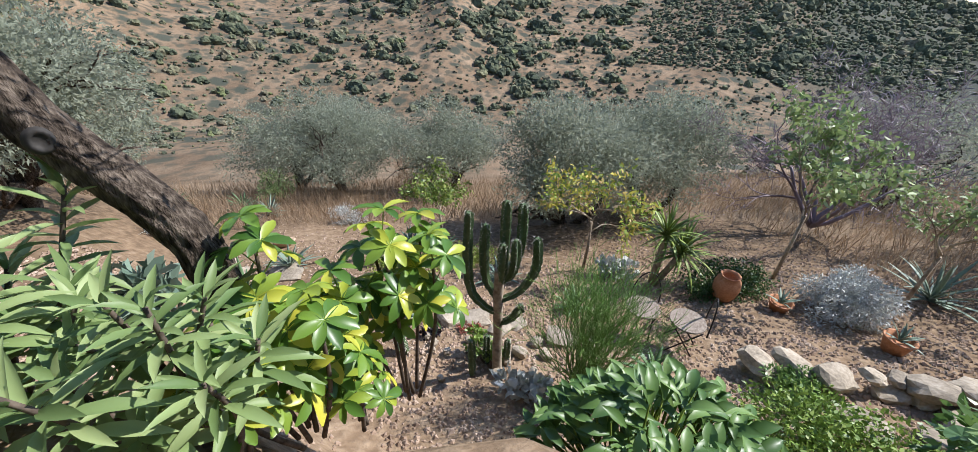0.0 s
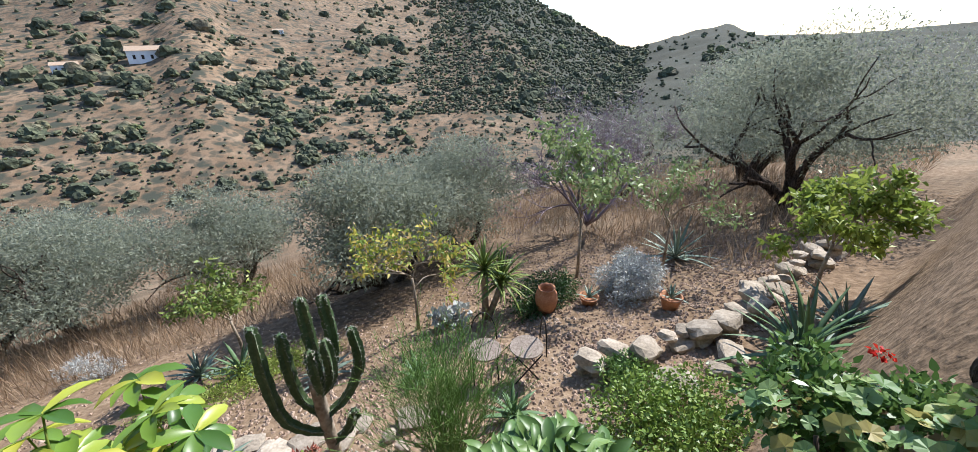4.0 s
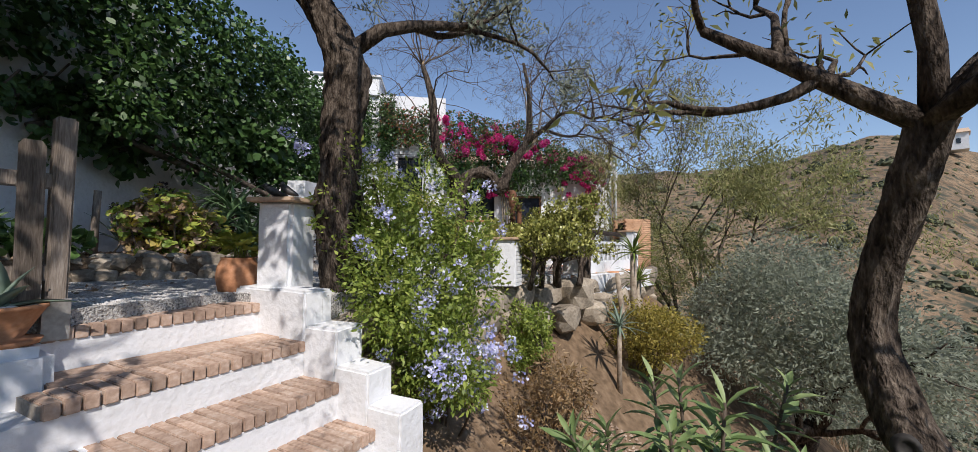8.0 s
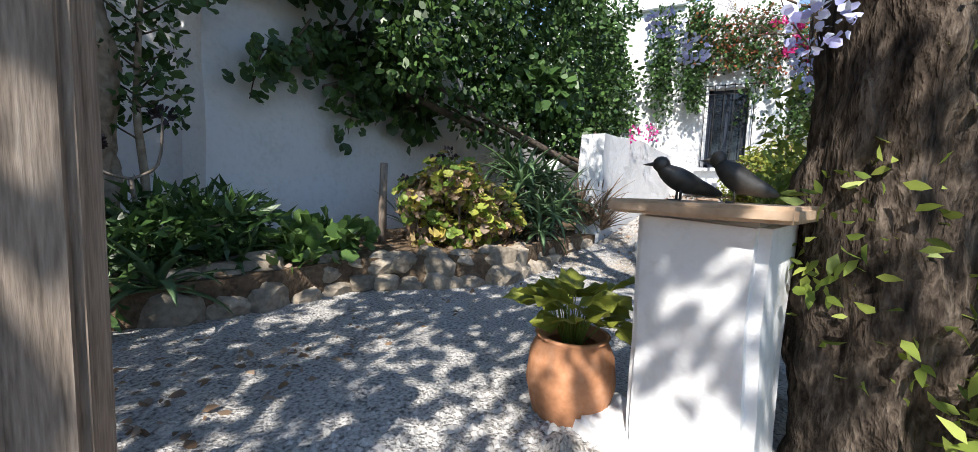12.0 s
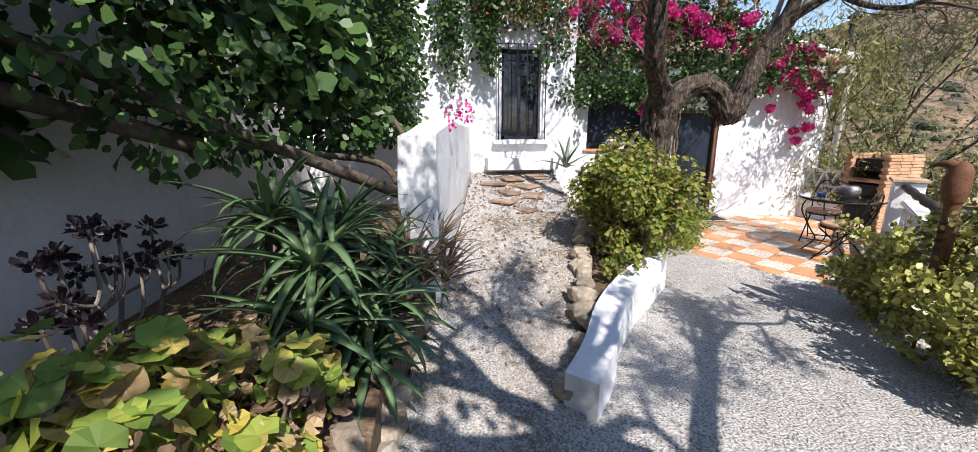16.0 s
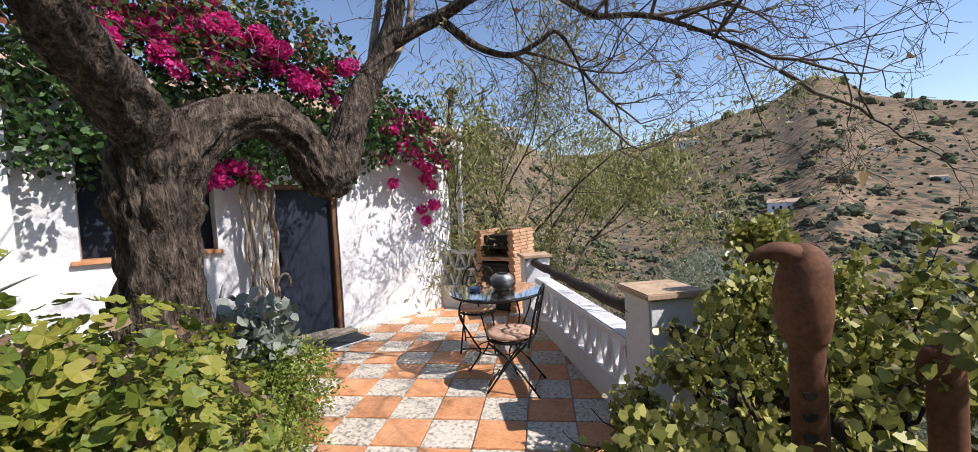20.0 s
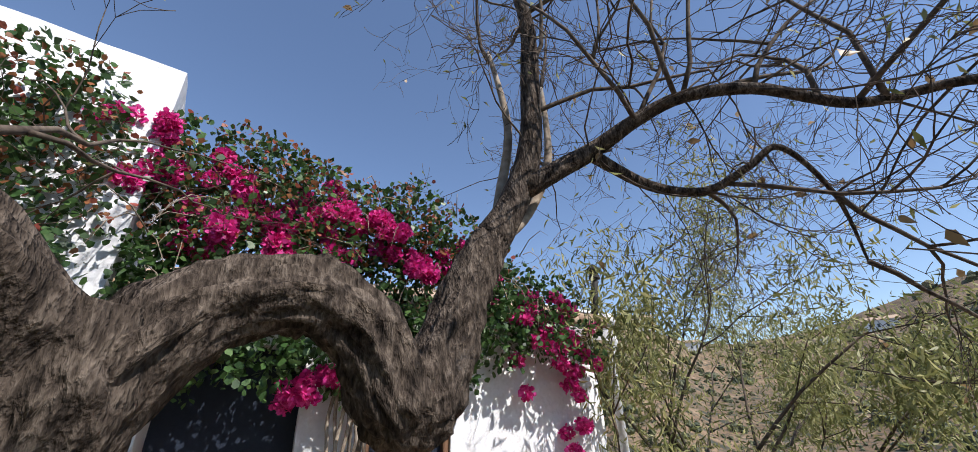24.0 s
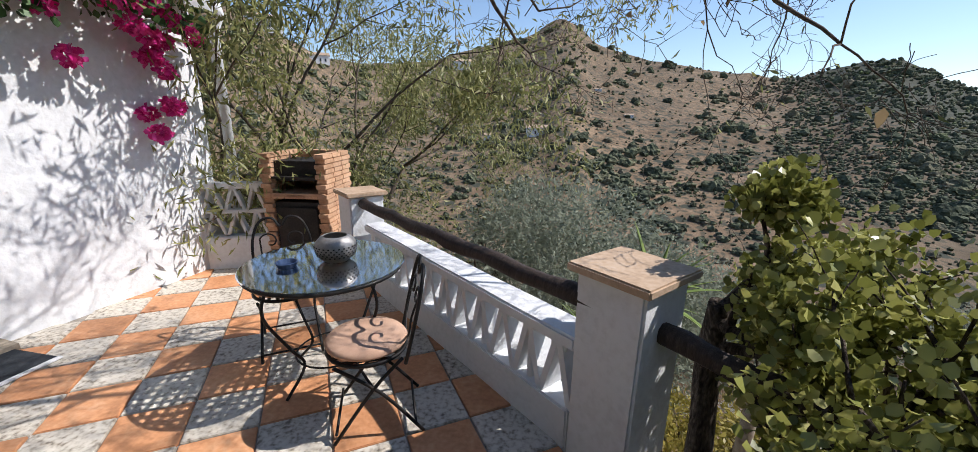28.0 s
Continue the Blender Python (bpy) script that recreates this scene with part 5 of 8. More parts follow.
iron_bird((2.4, 1.385, 0.82), "short rounded rusted sheet-iron bird among the jade bush",
          [(0.02, 0, -0.25), (0.015, 0, 0.0), (0.01, 0, 0.14), (0.008, 0, 0.23), (0.0, 0, 0.29), (-0.006, 0, 0.32), (-0.01, 0, 0.328)], [0.034, 0.036, 0.037, 0.036, 0.03, 0.016, 0.004],
          [(0.0, 0, 0.295), (-0.03, 0, 0.285), (-0.048, 0, 0.25), (-0.05, 0, 0.2)], [0.024, 0.017, 0.009, 0.002], (), 25)


# bronze pigeons on the gate pillar
def pigeon(at, turn, label, slim=1.0, tall=1.0):
    bm = bmesh.new()
    bmesh.ops.create_icosphere(bm, subdivisions=3, radius=1)
    for v in bm.verts:
        x, y, z = v.co
        w = 0.052 * (1 - 0.25 * max(0, -x))
        v.co = Vector((x * 0.105, y * w, z * w + 0.085 + 0.03 * x + (0.02 * x * x if x > 0 else -0.012 * x * x)))
        if x < -0.6:
            v.co.x -= (-x - 0.6) * 0.16
            v.co.z -= (-x - 0.6) * 0.03
    m = pose(0.088, 0, 0.15) @ Matrix.Diagonal((0.036, 0.031, 0.034, 1))
    bmesh.ops.create_icosphere(bm, subdivisions=2, radius=1, matrix=m)
    bmesh.ops.create_cone(bm, segments=8, radius1=0.011, radius2=0.001, depth=0.05, matrix=pose(0.138, 0, 0.148, 0, 95, 0), cap_ends=True)
    for s in (-1, 1):
        bmesh.ops.create_cone(bm, segments=6, radius1=0.006, radius2=0.005, depth=0.06, matrix=pose(0.01, s * 0.02, 0.03), cap_ends=True)
        for k in (-25, 0, 25):
            box(bm, 0.025, s * 0.02 + k * 0.0004, 0.004, 0.04, 0.006, 0.007, k)
    ob = part("bronze_pigeon", bm, bronze, None, "", True)
    ob.matrix_basis = pose(*at, 0, 0, turn) @ Matrix.Diagonal((0.62 * slim, 0.64, 0.62 * tall, 1))
    tagged(ob, label, "bird figure", "bronze pigeons")


pigeon((5.14, -1.08, 0.833), -68, "slim dark bronze bird figure looking along the pillar cap")
pigeon((5.19, -0.96, 0.833), -95, "plump dark bronze bird figure with its head turned away", 0.8, 1.1)


# ---- pots and fence by the steps ----
def plant_pot(name, at, profile, label, category="flowerpot", material=None, soil_z=None):
    ob = thing(name, label, category, at=at)
    v, f = lathe(profile, 28)
    pot = put("pot", mesh_of("pot", v, f, material or clay, True), ob)
    if soil_z:
        r = profile[-1][0] if profile[-1][0] > 0.02 else 0.1
        v, f = lathe([(0.0, soil_z), (soil_z and r, soil_z)], 20)
        put("soil", mesh_of("soil", v, f, bed_soil), pot)
    return ob


def blade_leaf(length, width, curve, material, name="leaf", thick=0.012, folded=0.35, n=7):
    """One long tapering, channelled leaf along +x that bends down."""
    verts, faces = [], []
    for i in range(n + 1):
        f = i / n
        ang = curve * f
        x = length * (math.sin(ang) / curve if abs(curve) > 0.01 else f)
        z = length * ((math.cos(ang) - 1) / curve if abs(curve) > 0.01 else 0)
        w = width * (0.75 + 0.5 * f) * (1 - f ** 2.2) + 0.001
        lift = folded * w
        verts += [(x, -w, z + lift), (x, 0, z), (x, w, z + lift), (x, 0, z - thick * (1 - f))]
    for i in range(n):
        a, b = 4 * i, 4 * i + 4
        for p, q in ((0, 1), (1, 2), (2, 3), (3, 0)):
            faces.append((a + p, a + q, b + q, b + p))
    return mesh_of(name, verts, faces, material, True)


def rosette(ob, at, count, length, width, material, rng, up=(10, 75), curve=0.9, name="leaf", kinds=3, scale=(0.7, 1.1)):
    """A rosette with every leaf an object of its own."""
    ms = [blade_leaf(length, width, curve * (0.5 + 0.5 * k), material, name) for k in range(kinds)]
    for k in range(count):
        f = k / max(1, count - 1)
        b = put(name, ms[k % kinds], ob)
        s = rng.uniform(*scale)
        b.matrix_basis = pose(at[0], at[1], at[2] + 0.02 * f, 0, -(up[0] + (up[1] - up[0]) * f + rng.uniform(-6, 6)), k * 137.5 + rng.uniform(-14, 14)) @ Matrix.Diagonal((s, s, s, 1))


ra = np.random.default_rng(31)
px, py, _ = on_steps(1.26, 0.04, 0)
ap = plant_pot("agave_pot", (px, py, 0.015), [(0.0, 0.0), (0.136, 0.0), (0.148, 0.024), (0.128, 0.024), (0.084, 0.032), (0.152, 0.16), (0.16, 0.164), (0.16, 0.18), (0.14, 0.18), (0.128, 0.152)], "clay bowl planted with an agave on white pebbles")
rosette(ap, (0, 0, 0.16), 9, 0.3, 0.045, agave_leaf, ra, (5, 80), 0.5)
bm = bmesh.new()
bmesh.ops.create_icosphere(bm, subdivisions=2, radius=1, matrix=Matrix.Diagonal((0.032, 0.024, 0.017, 1)))
pebble = shape_of("pebble", bm, ceramic)
for k in range(16):
    a, r = ra.uniform(0, 6.28), ra.uniform(0.04, 0.11)
    put("pebble", pebble, ap).matrix_basis = pose(r * math.cos(a), r * math.sin(a), 0.165, 0, 0, ra.uniform(0, 180))

up_ = plant_pot("clay_urn", (5.0, -1.38, 0.03), [(0.0, 0.0), (0.085, 0.0), (0.125, 0.08), (0.15, 0.19), (0.14, 0.28), (0.115, 0.335), (0.125, 0.345), (0.105, 0.345), (0.09, 0.31)], "round brown clay urn with a leafy geranium by the pillar")
verts = [(0.0, 0.0, 0.0)]
for k in range(16):
    a = 0.35 + k * (2 * math.pi - 0.7) / 15
    r = 0.036 * (1 + 0.09 * math.cos(k * 2.1))
    verts.append((r - r * math.cos(a) * 1.0, r * math.sin(a), 0.008 * math.sin(a * 3) + 0.006))
round_leaf = mesh_of("leaf", verts, [(0, k, k + 1) for k in range(1, 16)], geranium_leaf)
for k in range(36):
    a, up = k * 2.4, ra.uniform(0.05, 0.17)
    r = ra.uniform(0.04, 0.15)
    tip = Vector((r * math.cos(a), r * math.sin(a), 0.33 + up))
    stalk = tube_part("leaf_stalk", plumbago_leaf, up_, [(0.03 * math.cos(a), 0.03 * math.sin(a), 0.31), tip * 0.6 + Vector((0, 0, 0.15)), tip], [0.0025, 0.002, 0.002], 5)
    put("leaf", round_leaf, up_).matrix_basis = pose(*tip, ra.uniform(-25, 25), ra.uniform(-30, 15), math.degrees(a) + ra.uniform(-40, 40)) @ Matrix.Diagonal((1.45, 1.45, 1.45, 1))

fence = thing("picket_fence", "weathered grey wooden picket fence and gatepost", "fence", at=(6.12, -1.71, 0.06), rz=-38)
part("gatepost", boxes((0.0, 0.0, 0.51, 0.08, 0.08, 1.08), bevel=0.01), grey_wood, fence)
part("post_shoe", boxes((0.0, 0.0, 0.04, 0.1, 0.1, 0.2)), pewter, fence, "galvanised post shoe")
rf = np.random.default_rng(12)
for k in range(8):
    x = 0.1 + 0.17 * k
    h = 0.9 + rf.uniform(-0.04, 0.04)
    bm = bmesh.new()
    v = [bm.verts.new(p) for p in ((-0.046, -0.014, 0), (0.046, -0.014, 0), (0.046, -0.014, h - 0.025), (0.03, -0.014, h), (-0.03, -0.014, h), (-0.046, -0.014, h - 0.025))]
    bmesh.ops.solidify(bm, geom=[bm.faces.new(v)], thickness=0.028)
    pk = part("picket", bm, grey_wood, fence)
    pk.matrix_basis = pose(x, 0.055, 0.03, 0, rf.uniform(-1, 1), 0)
for z in (0.27, 0.72):
    part("rail", boxes((0.7, 0.005, z, 1.4, 0.04, 0.075), bevel=0.006), grey_wood, fence)
pl_ = thing("clay_trough", "tall square rust-red clay planter behind the fence", "planter", at=(6.3, -2.95, 0.05), rz=-34)
part("trough", boxes((0, 0, 0.32, 0.42, 0.7, 0.64), bevel=0.02), clay, pl_)


# ---- trees ----
def limb(tree, name, pts, radii, material, sides=12, rough=0.12, per=6, label="", ridge=0.0):
    p, r = curve_through(pts, radii, per)
    return put(name, Tubes().add(p, r, sides, rough, ridge).mesh(name, material), tree, label)


# the old bent almond by the door
almond = thing("almond_tree", "old gnarled almond tree with a bent limb over the patio", "tree")
limb(almond, "trunk", [(-0.42, 0.58, 0.1), (-0.4, 0.58, 0.5), (-0.36, 0.57, 1.0), (-0.33, 0.57, 1.5), (-0.32, 0.58, 1.82), (-0.3, 0.6, 2.02)], [0.24, 0.185, 0.165, 0.165, 0.2, 0.15], bark, 64, 0.26, 22, "thick dark furrowed trunk", 0.16)
limb(almond, "bent_limb", [(-0.32, 0.62, 1.78), (-0.33, 0.82, 2.02), (-0.33, 1.0, 2.1), (-0.33, 1.16, 2.1), (-0.33, 1.31, 2.0), (-0.34, 1.42, 1.83), (-0.35, 1.52, 1.8), (-0.36, 1.62, 1.98), (-0.37, 1.73, 2.22), (-0.4, 1.9, 2.5)],
     [0.15, 0.125, 0.12, 0.12, 0.125, 0.14, 0.15, 0.125, 0.1, 0.09], bark, 56, 0.24, 18, "bark-ridged limb bent like a knee", 0.16)
limb(almond, "left_limb", [(-0.3, 0.6, 1.85), (-0.1, 0.42, 2.05), (0.1, 0.25, 2.2), (0.3, 0.12, 2.4), (0.42, 0.05, 2.75), (0.5, 0.0, 3.4), (0.4, -0.2, 4.1)], [0.14, 0.12, 0.105, 0.095, 0.085, 0.07, 0.05], bark, 40, 0.2, 16, "", 0.14)
limb(almond, "upright_limb", [(-0.4, 1.9, 2.5), (-0.4, 2.08, 2.8), (-0.33, 2.15, 3.1), (-0.27, 2.15, 3.5), (-0.2, 2.1, 4.0), (-0.25, 2.0, 4.6)], [0.09, 0.082, 0.072, 0.06, 0.045, 0.03], bark, 12, 0.16)
limb(almond, "arching_limb", [(-0.36, 2.12, 2.86), (-0.14, 2.45, 3.1), (0.1, 2.6, 3.24), (0.32, 2.72, 3.3), (0.6, 2.9, 3.24), (0.9, 3.12, 3.03), (1.2, 3.22, 2.97), (1.45, 3.3, 2.87), (1.8, 3.42, 2.66), (2.1, 3.5, 2.4)],
     [0.065, 0.05, 0.042, 0.036, 0.031, 0.026, 0.022, 0.018, 0.009, 0.004], bark, 10, 0.12)
limb(almond, "drooping_limb", [(-0.14, 2.47, 3.08), (-0.02, 2.8, 2.93), (0.17, 3.05, 2.88), (0.4, 3.12, 2.95), (0.55, 3.2, 3.02), (0.64, 3.45, 2.76), (0.62, 3.66, 2.42)], [0.04, 0.032, 0.027, 0.022, 0.018, 0.012, 0.006], bark, 8, 0.1)
for a in (((-0.45, 1.95, 2.5), (-0.55, 2.1, 2.9), (-0.5, 2.15, 3.4), (-0.6, 2.1, 4.1)), ((-0.42, 1.92, 2.5), (-0.48, 2.25, 2.8), (-0.42, 2.4, 3.2), (-0.5, 2.5, 3.9))):
    limb(almond, "water_shoot", a, [0.04, 0.032, 0.026, 0.014], pale_bark, 8, 0.05)
rw = np.random.default_rng(77)
tips = []
for (x, y, z), (a, b, c), L in (((0.8, 3.05, 3.1), (-0.1, 0.5, 0.9), 1.1), ((0.45, 2.8, 3.28), (0.4, 0.9, 0.6), 1.1), ((0.25, 3.08, 2.9), (0.6, 0.5, 0.2), 0.9), ((-0.2, 2.12, 4.1), (0.6, 0.6, 0.6), 1.2), ((-0.3, 2.1, 3.3), (0.7, 0.7, 0.7), 1.2), ((1.55, 3.33, 2.8), (0.4, 0.9, 0.2), 0.9),
                              ((1.7, 3.4, 2.7), (0.6, -0.3, 0.6), 0.9), ((-0.3, 2.15, 3.2), (-0.8, 0.3, 0.6), 1.1), ((0.45, -0.1, 3.8), (-0.6, -0.4, 0.8), 1.2), ((0.42, 0.05, 3.0), (-0.3, -0.9, 0.6), 1.1), ((0.0, 0.35, 2.2), (-0.5, -0.7, 0.9), 1.2), ((0.1, 2.6, 3.2), (0.1, -0.9, 0.6), 1.1), ((-0.25, 2.12, 3.6), (0.3, 0.3, 1), 1.2), ((-0.22, 2.1, 4.0), (-0.4, 0.5, 0.8), 1.2), ((0.1, 2.6, 3.24), (0.3, 0.3, 1), 1.1), ((0.32, 2.72, 3.3), (0.5, 0.1, 0.9), 1.1), ((0.6, 2.9, 3.24), (0.4, 0.8, 0.5), 1.0),
                              ((0.9, 3.12, 3.03), (0.9, 0.3, 0.4), 1.0), ((1.2, 3.22, 2.97), (0.8, 0.5, -0.1), 0.9), ((1.45, 3.3, 2.87), (1, 0, 0.3), 0.9), ((1.8, 3.42, 2.66), (0.8, 0.4, -0.3), 0.8), ((2.1, 3.5, 2.4), (0.7, 0.2, -0.5), 0.7),
                              ((0.17, 3.05, 2.88), (0.2, 1, -0.1), 0.9), ((0.64, 3.45, 2.76), (0.5, 0.6, -0.5), 0.8), ((0.62, 3.66, 2.42), (0.2, 0.8, -0.5), 0.7), ((0.4, -0.2, 4.1), (0.3, -0.3, 1), 1.3), ((0.5, 0.0, 3.4), (0.9, -0.2, 0.5), 1.3),
                              ((0.45, 0.05, 2.9), (0.8, 0.4, 0.5), 1.2), ((-0.6, 2.1, 4.0), (-0.3, 0.1, 1), 1.0), ((-0.5, 2.5, 3.9), (0, 0.5, 1), 1.0), ((0.3, 0.1, 2.5), (0.6, -0.6, 0.4), 1.0), ((1.0, 3.15, 3.0), (0.2, 0.2, 1), 1.0),
                              ((1.3, 3.25, 2.92), (0.5, -0.2, 0.9), 1.0), ((0.3, 2.7, 3.28), (0.2, -0.6, 0.8), 1.1), ((-0.1, 2.5, 3.1), (-0.2, 0.8, 0.7), 1.1)):
    forked_part("twig_spray", twig, almond, "", rw, (x, y, z), (a, b, c), L, 0.016, 4, tips, 0.62, 0.0, 3, 5, 0.2)
ARCH = ((-0.14, 2.45, 3.1), (0.1, 2.6, 3.24), (0.32, 2.72, 3.3), (0.6, 2.9, 3.24), (0.9, 3.12, 3.03), (1.2, 3.22, 2.97), (1.45, 3.3, 2.87), (1.8, 3.42, 2.66), (2.1, 3.5, 2.4), (0.17, 3.05, 2.88), (0.4, 3.12, 2.95), (0.64, 3.45, 2.76), (-0.33, 2.15, 3.1), (-0.2, 2.1, 4.0))
for k in range(9):
    forked_part("twig_spray", twig, almond, "", rw, (0.4, -0.2, 4.1), (rw.normal(-0.2, 0.6), rw.normal(0.2, 0.5), 0.9), rw.uniform(0.9, 1.4), 0.018, 4, tips, 0.6, 0.0, 3, 4, 0.2)
for x, y, z in ARCH:
    for _ in range(2):
        forked_part("twig_spray", twig, almond, "", rw, (x, y, z), (rw.normal(0.35, 0.6), rw.normal(0.2, 0.6), rw.normal(0.1, 0.7)), rw.uniform(0.55, 0.95), 0.007, 4, tips, 0.7, 0.0, 3, 4, 0.22)
tips = np.array([tuple(p) for p in tips])
pick = rw.choice(len(tips), 900)
put("foliage", leaf_mesh("foliage", tips[pick] + rw.normal(0, 0.03, (900, 3)), rw.normal(0, 1, (900, 3)) - [0, 0, 0.8], rw.uniform(0.04, 0.08, 900), willow_leaf, 0.25, 0.1, rw), almond, "few narrow green leaves")
pick = rw.choice(len(tips), 120)
put("dry_foliage", leaf_mesh("dry_foliage", tips[pick], rw.normal(0, 1, (120, 3)) - [0, 0, 1], rw.uniform(0.05, 0.09, 120), dry_leaf, 0.5, 0.3, rw), almond, "few curled brown leaves")


def bare_tree(name, label, trunk, radii, starts, seed, leaves, leaf_material, leaf_size, bark_material=bark, depth=3, length=1.3, limb_r=0.05, split=3, leaf_width=0.28, trunk_rough=0.2):
    """A tree from a trunk line, main limbs, forking twigs and a thin crown."""
    rng = np.random.default_rng(seed)
    tr = thing(name, label, "tree")
    limb(tr, "trunk", trunk, radii, bark_material, 48, trunk_rough, 18, "", 0.13)
    ends = []
    for at, way, L in starts:
        forked_part("limb", bark_material, tr, "", rng, at, way, L * length, limb_r, depth, ends, 0.55, 0.1, split, 6, 0.18)
    if leaves:
        ends = np.array([tuple(p) for p in ends])
        k = rng.choice(len(ends), leaves)
        put("crown", leaf_mesh("crown", ends[k] + rng.normal(0, 0.07, (leaves, 3)), rng.normal(0, 1, (leaves, 3)) - [0, 0, 0.5], leaf_size * rng.uniform(0.6, 1.3, leaves), leaf_material, leaf_width, 0.1, rng), tr, "thin crown of narrow leaves")
    return tr


bare_tree("almond_tree", "dark-trunked almond tree behind the gate pillar", [(4.9, -0.52, -0.2), (4.95, -0.6, 0.4), (4.98, -0.64, 0.8), (5.0, -0.64, 1.16), (5.0, -0.62, 1.52), (5.0, -0.59, 1.84), (5.0, -0.64, 2.08), (5.02, -0.78, 2.36), (5.05, -0.95, 2.6)], [0.22, 0.19, 0.17, 0.16, 0.155, 0.17, 0.155, 0.125, 0.11],
          [((5.05, -0.95, 2.58), (0.3, -0.3, 1), 1.2), ((4.98, -0.56, 2.12), (-0.4, 0.7, 0.9), 1.2), ((5.03, -0.9, 2.52), (0.9, 0.3, 0.9), 1.2), ((5.03, -0.9, 2.52), (-0.7, -0.5, 0.9), 1.1), ((5.06, -0.96, 2.6), (0.6, -0.9, 0.8), 1.2), ((5.05, -0.94, 2.58), (-0.2, 0.2, 1), 1.2)], 5, 15000, olive_leaf, 0.075, limb_r=0.07, length=1.35)
hole_tree = bare_tree("almond_tree", "leaning almond tree with a dark knothole in its trunk", [(7.56, 1.84, -1.4), (7.47, 1.87, -0.92), (7.42, 1.89, -0.66), (7.27, 1.89, -0.41), (7.1, 1.89, -0.18), (6.99, 1.89, 0.1), (7.0, 1.89, 0.32), (7.09, 1.89, 0.6), (7.21, 1.89, 0.95)], [0.115, 0.09, 0.085, 0.085, 0.087, 0.07, 0.063, 0.063, 0.064],
          [((7.2, 1.88, 0.93), (-0.62, 0.0, 0.85), 0.9), ((7.22, 1.88, 0.95), (0.0, 0.2, 1), 1.0), ((7.22, 1.87, 0.93), (0.85, -0.2, 0.62), 1.0), ((7.2, 1.9, 0.95), (0.3, 0.8, 0.7), 1.0), ((7.19, 1.86, 0.94), (-0.35, -0.6, 0.9), 0.7), ((7.23, 1.88, 0.95), (0.5, 0.5, 0.9), 0.9)], 9, 1500, willow_leaf, 0.07, limb_r=0.042, length=1.2, depth=3)
# shallow dish; its black colour stands in for shade inside the knothole
v, f = lathe([(0.0, -0.004), (0.02, -0.002), (0.026, 0.006), (0.036, 0.004), (0.044, -0.012)], 14)
kh = put("knothole", mesh_of("knothole", v, f, soot_or_hole, True), hole_tree, "dark knothole")
kh.matrix_basis = pose(7.155, 1.80, -0.2, 0, 0, 0) @ (Vector((1.1, -1.2, 0.25)).to_track_quat("Z", "Y").to_matrix().to_4x4()) @ Matrix.Diagonal((1, 1.1, 1, 1))
forked = bare_tree("forked_tree", "thick dark forked tree trunk on the slope", [(10.9, 0.22, -1.95), (10.92, 0.27, -1.1), (11.0, 0.34, -0.6), (11.03, 0.36, -0.3)], [0.24, 0.2, 0.19, 0.12],
          [((10.7, 0.85, 1.0), (0.3, -0.6, 1), 0.7), ((12.3, -1.3, 0.95), (0.6, -0.5, 0.9), 1.0), ((12.3, -1.3, 0.95), (0.2, -0.2, 1), 1.0), ((11.7, -0.55, 0.5), (0.5, -0.6, 1), 0.9)], 14, 4500, olive_leaf, 0.07, limb_r=0.07, length=1.1)
limb(forked, "left_limb", [(10.97, 0.32, -0.75), (10.98, 0.42, -0.3), (10.9, 0.58, 0.05), (10.82, 0.7, 0.45), (10.7, 0.85, 1.02)], [0.17, 0.165, 0.135, 0.115, 0.08], bark, 48, 0.18, 16, "", 0.13)
limb(forked, "right_limb", [(11.0, 0.33, -0.72), (11.1, 0.25, -0.28), (11.32, -0.05, 0.05), (11.7, -0.55, 0.5), (12.3, -1.3, 0.97)], [0.17, 0.165, 0.135, 0.12, 0.085], bark, 48, 0.18, 16, "", 0.13)
shade_tree = bare_tree("shade_tree", "smooth-barked tree by the boundary wall, its crown widened for shade", [(5.42, -4.02, 0.2), (5.38, -4.0, 0.9), (5.35, -4.02, 1.5), (5.5, -3.95, 2.2)], [0.17, 0.15, 0.14, 0.12],
          [((5.5, -3.95, 2.2), (0.6, 0.5, 0.7), 1.2), ((5.5, -3.95, 2.2), (-0.5, 0.5, 0.8), 1.2), ((5.5, -3.95, 2.1), (0.1, 0.9, 0.5), 1.2), ((5.5, -3.95, 2.2), (0.9, 0.0, 0.6), 1.3), ((5.6, -3.9, 2.2), (0.75, 0.75, 0.5), 2.2), ((5.6, -3.9, 2.1), (0.95, 0.55, 0.25), 2.4)], 15, 0, None, 0, pale_bark, 2, 1.0, 0.07)
rs_ = np.random.default_rng(16)
